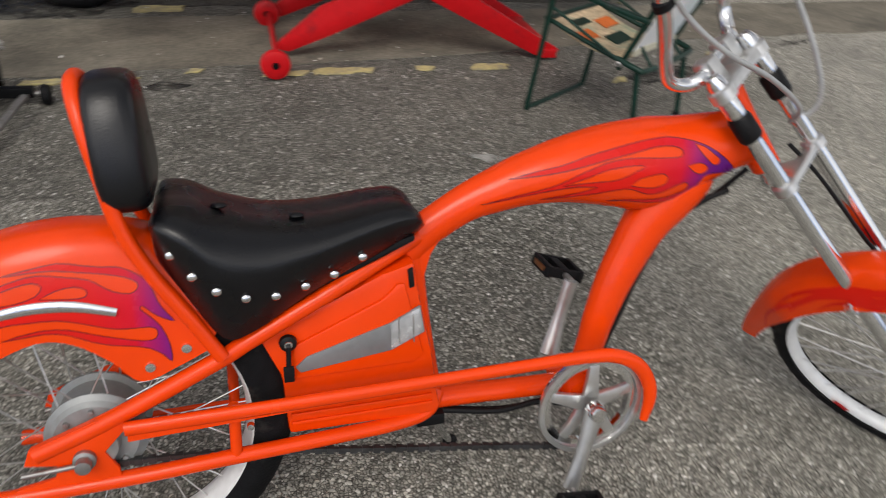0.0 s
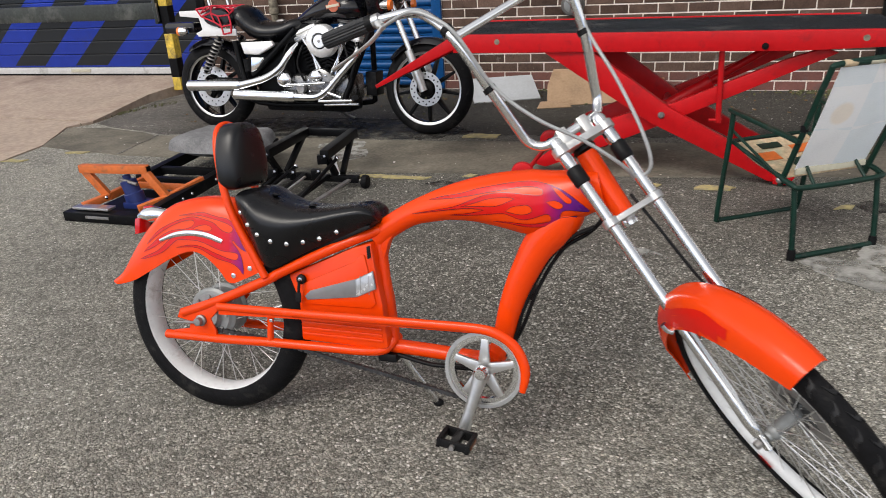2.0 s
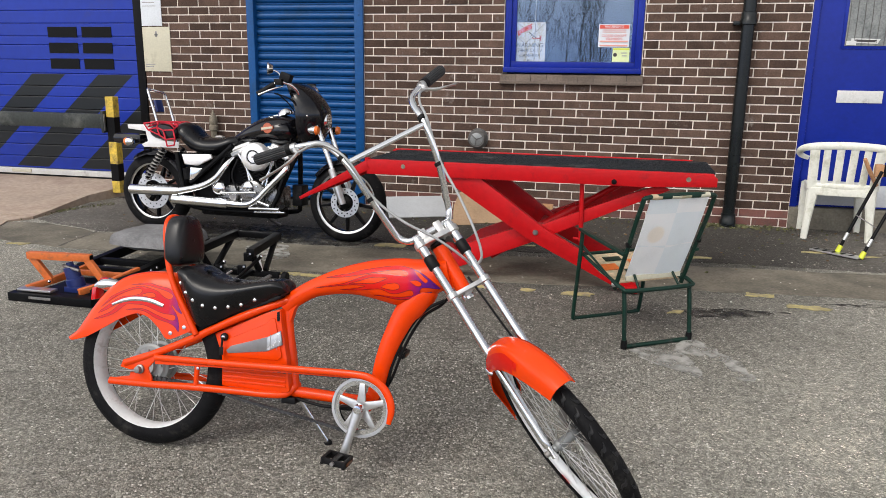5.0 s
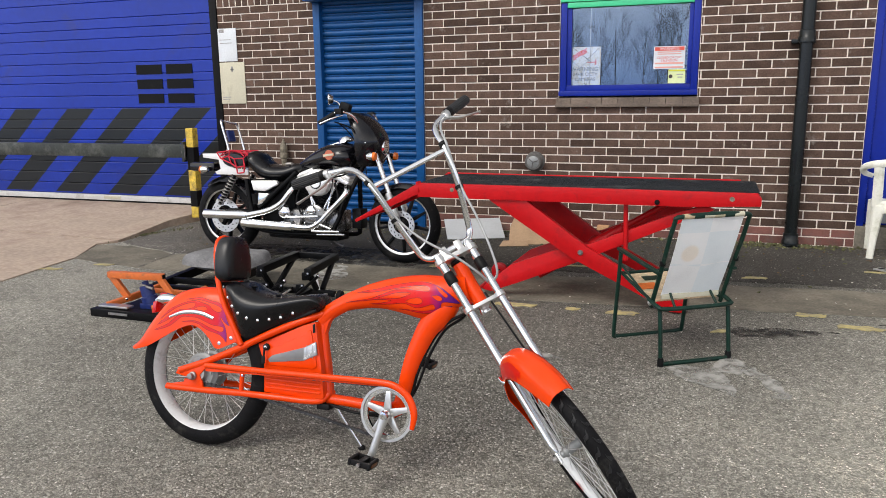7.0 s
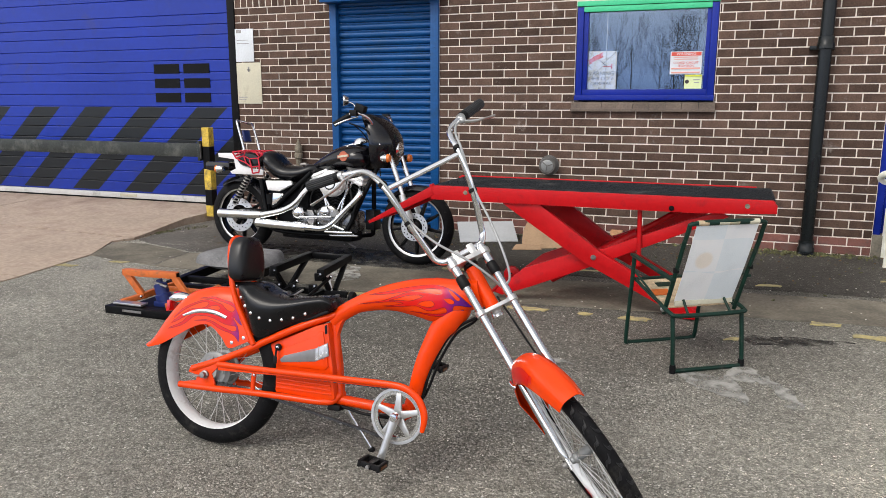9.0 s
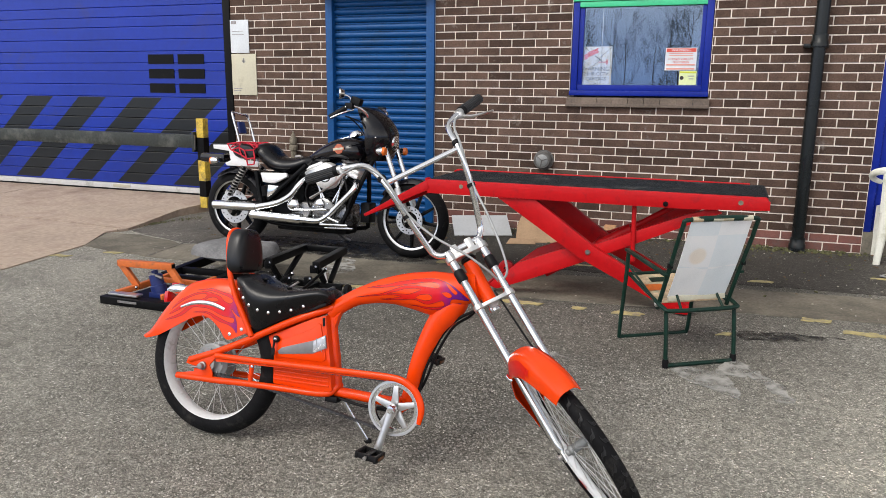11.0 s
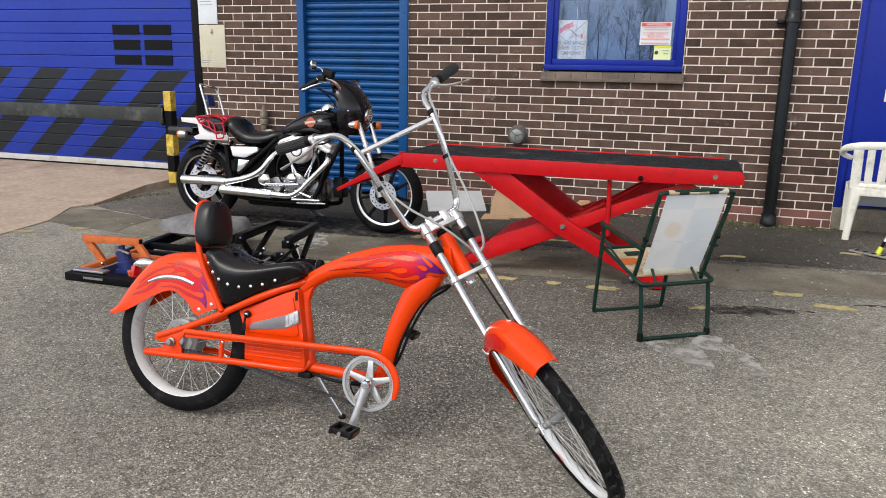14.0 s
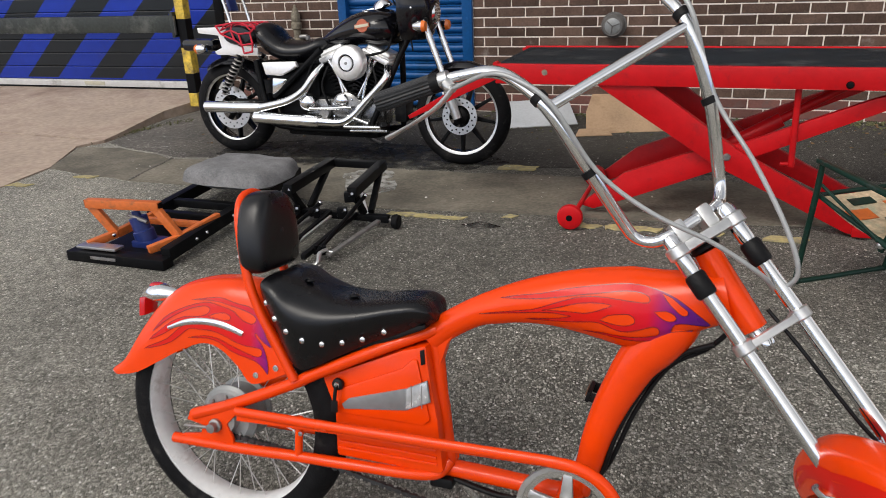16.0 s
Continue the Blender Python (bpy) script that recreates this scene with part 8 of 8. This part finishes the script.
        part("pushrod_tube", put(rod((-0.01, -0.115, -0.02), (0.02, -0.11, 0.25), 0.011), mt), M_CHROME, m)
        part("pushrod_tube", put(rod((0.03, -0.115, -0.02), (-0.02, -0.11, 0.25), 0.011), mt), M_CHROME, m)
    air = part("air_cleaner", put(lathe([(0.0, -0.030), (0.040, -0.030), (0.043, -0.022), (0.052, -0.022), (0.055, -0.029), (0.092, -0.027), (0.104, -0.016), (0.108, 0.0), (0.108, 0.05)], 40, "Y"), Matrix.Translation((0.974, -0.19, 0.628))), M_BRIGHT, m, "round bright alloy air cleaner")
    part("air_badge", put(lathe([(0.044, -0.0015), (0.051, -0.0015), (0.051, 0.003), (0.044, 0.003)], 24, "Y", closed=True), Matrix.Translation((0.974, -0.2125, 0.628))), M_BLACK, air)
    part("air_bolt", put(lathe([(0.0, -0.006), (0.008, -0.005), (0.010, 0.0)], 10, "Y"), Matrix.Translation((0.974, -0.2195, 0.628))), M_STEEL, air)
    for k in range(7):
        an = k * 0.9
        part("case_bolt", lathe([(0.0, -0.165), (0.006, -0.164), (0.007, -0.150)], 8, "Y", (0.92 + 0.085 * math.cos(an), 0, 0.335 + 0.085 * math.sin(an))), M_CHROME, m)
    part("timing_cover", put(lathe([(0.0, -0.176), (0.030, -0.175), (0.034, -0.168), (0.036, -0.150)], 24, "Y"), Matrix.Translation((0.78, 0, 0.315))), M_STEEL, m)
    for a, c, d in (((0.80, -0.13, 0.60), (0.76, -0.15, 0.48), (0.80, -0.14, 0.36)), ((1.10, -0.12, 0.62), (1.14, -0.15, 0.50), (1.08, -0.15, 0.40)), ((1.24, -0.10, 0.80), (1.20, -0.12, 0.70), (1.02, -0.13, 0.66)), ((0.70, -0.12, 0.66), (0.66, -0.14, 0.55), (0.60, -0.13, 0.44))):
        part("hose", tube([a, c, d], 0.008, n=5, seg=8), M_PLASTIC, m, "black rubber hose")
    for a, c, d, e in (((1.20, -0.26, 1.10), (1.27, -0.20, 1.02), (1.30, -0.14, 0.92), (1.24, -0.08, 0.80)), ((1.18, -0.27, 1.10), (1.30, -0.22, 1.05), (1.36, -0.15, 0.90), (1.38, -0.12, 0.70))):
        part("control_cable", tube([a, c, d, e], 0.005, n=5, seg=8), M_PLASTIC, m, "black control cable")
    # exhausts
    part("exhaust", tube([(-0.088, -0.2, 0.333), (-0.074, -0.2, 0.333), (0.293, -0.2, 0.338), (0.332, -0.2, 0.341), (0.519, -0.19, 0.384), (0.639, -0.18, 0.451), (0.706, -0.16, 0.54), (0.742, -0.1, 0.61)], [0.036, 0.038, 0.038, 0.030, 0.027, 0.026, 0.025, 0.024], seg=18), M_CHROME, m, "chrome upper silencer and pipe")
    part("exhaust", tube([(0.293, -0.2, 0.273), (0.313, -0.2, 0.273), (0.718, -0.2, 0.263), (0.757, -0.2, 0.263), (0.90, -0.195, 0.262), (0.985, -0.19, 0.300), (1.06, -0.18, 0.375), (1.205, -0.16, 0.528), (1.20, -0.1, 0.60)], [0.037, 0.039, 0.039, 0.030, 0.026, 0.026, 0.025, 0.025, 0.024], seg=18), M_CHROME, m, "chrome lower silencer and pipe")
    part("exhaust_mouth", rod((-0.098, -0.2, 0.333), (-0.074, -0.2, 0.333), 0.030), M_BLACK, m)
    part("side_cover", slab([(0.335, 0.625), (0.585, 0.632), (0.600, 0.600), (0.520, 0.560), (0.470, 0.540), (0.360, 0.545)], -0.172, -0.140, 0.010, 3), M_BRIGHT, m, "chrome side cover")
    part("oil_tank", slab([(0.40, 0.528), (0.51, 0.522), (0.47, 0.46), (0.40, 0.415), (0.385, 0.43)], -0.16, -0.11, 0.012, 3), M_CHROME, m, "chrome oil tank")
    part("oil_filter", rod((0.362, -0.145, 0.515), (0.372, -0.145, 0.430), 0.030, 16), M_BLACK, m)
    part("gearbox", box(0.40, 0.80, -0.11, 0.10, 0.215, 0.42, 0.035, 3), M_BLACK, m, "dark metal gearbox")
    part("oil_bag", box(0.60, 0.92, -0.055, 0.08, 0.40, 0.76, 0.02), M_BLACK, m)
    part("battery_case", box(0.34, 0.72, -0.11, 0.11, 0.40, 0.62, 0.02), M_BLACK, m)
    for s in (-1, 1):
        a, b = Vector((0.155, s * 0.135, 0.655)), Vector((0.0, s * 0.135, 0.42))
        pts = []
        for k in range(90):
            t = k / 89
            c = a.lerp(b, t)
            d = (b - a).normalized()
            p1 = d.orthogonal().normalized()
            p2 = d.cross(p1)
            pts.append(tuple(c + p1 * 0.028 * math.cos(t * 62) + p2 * 0.028 * math.sin(t * 62)))
        part("shock_spring", tube(pts, 0.0055, n=1, seg=6), M_STEEL, m, "steel shock absorber spring")
        part("shock_body", rod(tuple(a), tuple(b), 0.013), M_BLACK, m)
    for a, b in (((0.996, -0.21, 0.359), (0.687, -0.2, 0.341)), ((1.10, -0.2, 0.262), (0.96, -0.2, 0.306)), ((1.191, -0.22, 0.245), (0.931, -0.2, 0.236)), ((0.95, -0.15, 0.205), (1.23, -0.2, 0.222))):
        part("foot_control", tube([a, b], 0.011, smooth=False), M_CHROME, m)
    part("foot_peg", rod((1.154, -0.14, 0.249), (1.246, -0.28, 0.276), 0.016), M_PLASTIC, m)
    part("regulator", box(1.22, 1.30, -0.06, 0.06, 0.26, 0.42, 0.008), M_BLACK, m)
    part("radiator_hose", tube([(1.195, -0.1, 0.561), (1.193, -0.16, 0.472), (1.168, -0.17, 0.386)], 0.014), M_BLACK, m)
    part("side_stand", tube([(0.85, 0.14, 0.17), (0.88, 0.28, 0.08), (0.92, 0.34, 0.045)], 0.012), M_STEEL, m)
    part("underside", box(0.45, 1.12, -0.10, 0.10, 0.15, 0.24, 0.03), M_BLACK, m)
    return m


M_BLACK_GLOSS = mat("black_gloss_paint", (0.005, 0.005, 0.007), rough=0.13, var=0.1, coat=0.15, spec=0.4, rvar=0.04)
M_WHITE_GLOSS = mat("white_gloss_paint", (0.72, 0.72, 0.72), rough=0.25, var=0.03, coat=0.4)
M_BADGE = mat("faded_orange_badge", (0.46, 0.12, 0.06), rough=0.4, var=0.08)
motorcycle()

# ---- bare trees across the yard, behind the camera ----
def bare_tree(x, y, h, seed):
    rnd = random.Random(seed)
    t = thing("bare_tree", "tall bare winter tree beyond the yard", "tree", Matrix.Translation((x, y, fall(y))), group="bare trees beyond the yard")
    part("trunk", tube([(0, 0, 0), (0.06, 0.03, h * 0.25), (0.0, 0.08, h * 0.5), (0.1, 0.0, h * 0.75), (0.08, 0.0, h)], [0.042, 0.034, 0.026, 0.016, 0.007], n=3, seg=7), M_BARK, t)
    bm = bmesh.new()
    def limb(p, d, l, r, depth):
        q = p + d * l
        mid = p + d * l * 0.5 + Vector((rnd.uniform(-1, 1), rnd.uniform(-1, 1), rnd.uniform(-0.3, 0.8))) * l * 0.06
        b2 = tube([tuple(p), tuple(mid), tuple(q)], [r, r * 0.8, r * 0.55], n=2, seg=3, caps=False)
        tmp = bpy.data.meshes.new("tmp")
        b2.to_mesh(tmp)
        b2.free()
        bm.from_mesh(tmp)
        bpy.data.meshes.remove(tmp)
        if depth:
            for k in range(3):
                nd = (d + Vector((rnd.uniform(-0.7, 0.7), rnd.uniform(-0.7, 0.7), rnd.uniform(0.0, 0.6)))).normalized()
                limb(p.lerp(q, rnd.uniform(0.45, 1.0)), nd, l * rnd.uniform(0.5, 0.8), r * 0.62, depth - 1)
    for k in range(9):
        z = h * (0.05 + 0.095 * k)
        a = rnd.uniform(0, 6.28)
        limb(Vector((0.05, 0.04, z)), Vector((math.cos(a) * 0.55, math.sin(a) * 0.55, 1.0)).normalized(), h * 0.24 * (1.1 - 0.07 * k), 0.016, 4)
    part("crown", bm, M_BARK, t, "bare branches")
    return t


kinds = [bare_tree(-14.0 + 4.6 * i, -29 + 2.0 * math.sin(i * 1.7), 6.4 + 0.7 * math.sin(i * 2.1), 100 + i) for i in range(6)]
for i in range(22):
    x, y = -15.0 + 1.27 * i + 0.5 * math.sin(i * 2.3), -30 + 2.5 * math.sin(i * 1.7)
    copy_thing(kinds[i % 6], pose(x, y, fall(y), 0, 0, 63 * i) @ Matrix.Scale(0.85 + 0.2 * math.sin(i * 3.1) ** 2, 4))

# ---- loose and set stone chips that stand proud of the tarmac ----
def stone_chips(name, count, x0, x1, y0, y1, lo, hi, material, seed):
    g = np.random.default_rng(seed)
    x, y = g.uniform(x0, x1, count), g.uniform(y0, y1, count)
    r = lo + (hi - lo) * g.random(count) ** 2
    h = r * g.uniform(0.25, 0.55, count)
    turn = g.uniform(0, 6.28, count)
    V = np.zeros((count, 10, 3))
    for k in range(5):
        a = turn + k * 1.2566 + g.uniform(-0.35, 0.35, count)
        q = r * g.uniform(0.65, 1.15, count)
        for ring, sc, z in ((0, 1.0, -0.002), (5, 0.68, None)):
            V[:, ring + k, 0] = x + np.cos(a) * q * sc
            V[:, ring + k, 1] = y + np.sin(a) * q * sc
            V[:, ring + k, 2] = (z if z is not None else h * g.uniform(0.7, 1.1, count)) - 0.0125 * (3.5 - np.minimum(y, 3.5))
    quads = [(k, (k + 1) % 5, 5 + (k + 1) % 5, 5 + k) for k in range(5)]
    base = np.arange(count) * 10
    loops = np.concatenate([np.stack([base + i for q in quads for i in q] + [base + 5 + k for k in range(5)], 1)], 1)
    start = np.arange(count)[:, None] * 25 + np.array([0, 4, 8, 12, 16, 20])[None, :]
    me = bpy.data.meshes.new(name)
    me.vertices.add(count * 10)
    me.vertices.foreach_set("co", V.ravel())
    me.loops.add(count * 25)
    me.loops.foreach_set("vertex_index", loops.ravel().astype(np.int32))
    me.polygons.add(count * 6)
    me.polygons.foreach_set("loop_start", start.ravel().astype(np.int32))
    me.update(calc_edges=True)
    me.materials.append(material)
    ob = new(name, me)
    return ob


chips = thing("stone_chips", "grey and white stone chips set in the worn tarmac", "stone chips", kind="stuff")
for n, x0, x1, y0, y1, lo, hi, m, sd in ((34000, -0.7, 2.4, 0.1, 2.5, 0.0025, 0.0062, M_CHIP, 1), (30000, -2.2, 4.0, -0.6, 3.45, 0.003, 0.0068, M_CHIP, 2), (1500, -0.7, 2.4, 0.1, 2.5, 0.0025, 0.006, M_CHIP_WHITE, 3), (2600, -2.2, 4.0, -0.6, 3.45, 0.003, 0.007, M_CHIP_WHITE, 4)):
    stone_chips("chips", n, x0, x1, y0, y1, lo, hi, m, sd).parent = chips

# ---- small litter along the wall and on the yard ----
def crumbs(name, label, category, count, spread, size, materials, seed):
    t = thing(name, label, category, kind="stuff")
    rnd = random.Random(seed)
    for k, m in enumerate(materials):
        bm = bmesh.new()
        for i in range(count // len(materials)):
            x, y = spread(rnd)
            s = rnd.uniform(*size)
            bmesh.ops.create_icosphere(bm, subdivisions=1, radius=s, matrix=pose(x, y, s * 0.25 + 0.004, rnd.uniform(-25, 25), rnd.uniform(-25, 25), rnd.uniform(0, 360)) @ Matrix.Diagonal((1, rnd.uniform(0.4, 0.9), rnd.uniform(0.12, 0.5), 1)))
        part("pieces", bm, m, t)
    return t


M_DEADLEAF = mat("dead_leaf", (0.16, 0.10, 0.05), rough=0.95, var=0.25, scale=40)
M_PALEBIT = mat("pale_fragment", (0.45, 0.42, 0.35), rough=0.9, var=0.2, scale=40)
crumbs("dead_leaves", "dead leaves and twigs scattered along the wall", "leaf litter", 420, lambda r: (r.uniform(-2.3, 4.2), WALL_Y - 0.02 - abs(r.gauss(0, 0.55))), (0.006, 0.018), (M_DEADLEAF, M_MOSS), 31)
crumbs("grit", "pale grit and small stones scattered on the tarmac", "grit", 320, lambda r: (r.uniform(-2.4, 4.2), r.uniform(3.3, 5.9)), (0.003, 0.009), (M_PALEBIT, M_CHIP_WHITE), 32)

# ---- bricks of the wall, course by course ----
def in_opening(x0, x1, z0, z1):
    for a, b, c, d in ((WIN[0], WIN[1], WIN[2] - 0.09, WIN[3] - 0.035), SHUT, BDOOR):
        if x1 > a + 0.001 and x0 < b - 0.001 and z1 > c + 0.001 and z0 < d - 0.001:
            return (a, b)
    return None


def brick_mesh(w, d=0.03):
    h, c = 0.0325, 0.003
    vs = [(-w / 2, d, -h), (w / 2, d, -h), (w / 2, d, h), (-w / 2, d, h), (-w / 2, c, -h), (w / 2, c, -h), (w / 2, c, h), (-w / 2, c, h), (-w / 2 + c, 0, -h + c), (w / 2 - c, 0, -h + c), (w / 2 - c, 0, h - c), (-w / 2 + c, 0, h - c)]
    fs = [(8, 9, 10, 11), (4, 5, 9, 8), (5, 6, 10, 9), (6, 7, 11, 10), (7, 4, 8, 11), (0, 1, 5, 4), (1, 2, 6, 5), (2, 3, 7, 6), (3, 0, 4, 7)]
    return vs, fs


BRICK_MESHES = {}


def brick_data(w, red):
    key = (round(w, 3), red)
    if key not in BRICK_MESHES:
        me = bpy.data.meshes.new("brick")
        vs, fs = brick_mesh(w)
        me.from_pydata(vs, [], fs)
        me.materials.append(M_BRICK_RED if red else M_BRICK)
        BRICK_MESHES[key] = me
    return BRICK_MESHES[key]


rnd = random.Random(4)
rest = {False: ([], []), True: ([], [])}
placed = 0
for c in range(0, 66):
    z0 = 0.005 + c * 0.075
    z = z0 + 0.0325 + 0.005
    soldier = 30 <= c <= 32
    x = X0 - 0.039 + (0.0 if c % 2 else -0.1125)
    while x < 7.0:
        a, b = max(x, X0), x + 0.215
        x += 0.225
        if b - a < 0.03 or (soldier and a < SHUT[0]):
            continue
        pieces = [(a, b)]
        op = in_opening(a, b, z - 0.0325, z + 0.0325)
        if op:
            pieces = []
            if op[0] - a > 0.012:
                pieces.append((a, op[0] - 0.004))
            if b - op[1] > 0.012:
                pieces.append((op[1] + 0.004, b))
        for p, q in pieces:
            w = q - p
            red = c < 2
            y = WALL_Y - 0.003 + rnd.uniform(-0.0015, 0.0015)
            near = 0.3 < p < 3.55 and c < 20
            if near and placed < 300:
                ob = new("brick", brick_data(w, red))
                ob.parent = wall
                ob.location = ((p + q) / 2, y, z + rnd.uniform(-0.001, 0.001))
                placed += 1
            else:
                vs, fs = brick_mesh(w)
                V, Fc = rest[red]
                n = len(V)
                V.extend((vx + (p + q) / 2, vy + y, vz + z) for vx, vy, vz in vs)
                Fc.extend(tuple(i + n for i in f) for f in fs)
for k in range(15):
    vs, fs = brick_mesh(0.215)
    V, Fc = rest[False]
    n = len(V)
    V.extend((-vz + X0 + 0.0425 + k * 0.0765, vy + WALL_Y - 0.003, vx + 2.3675) for vx, vy, vz in vs)
    Fc.extend(tuple(i + n for i in f) for f in fs)
for red in (False, True):
    me = bpy.data.meshes.new("bricks")
    me.from_pydata(rest[red][0], [], rest[red][1])
    me.materials.append(M_BRICK_RED_I if red else M_BRICK_I)
    ob = new("bricks", me)
    ob.parent = wall
    tagged(ob, kind="stuff")
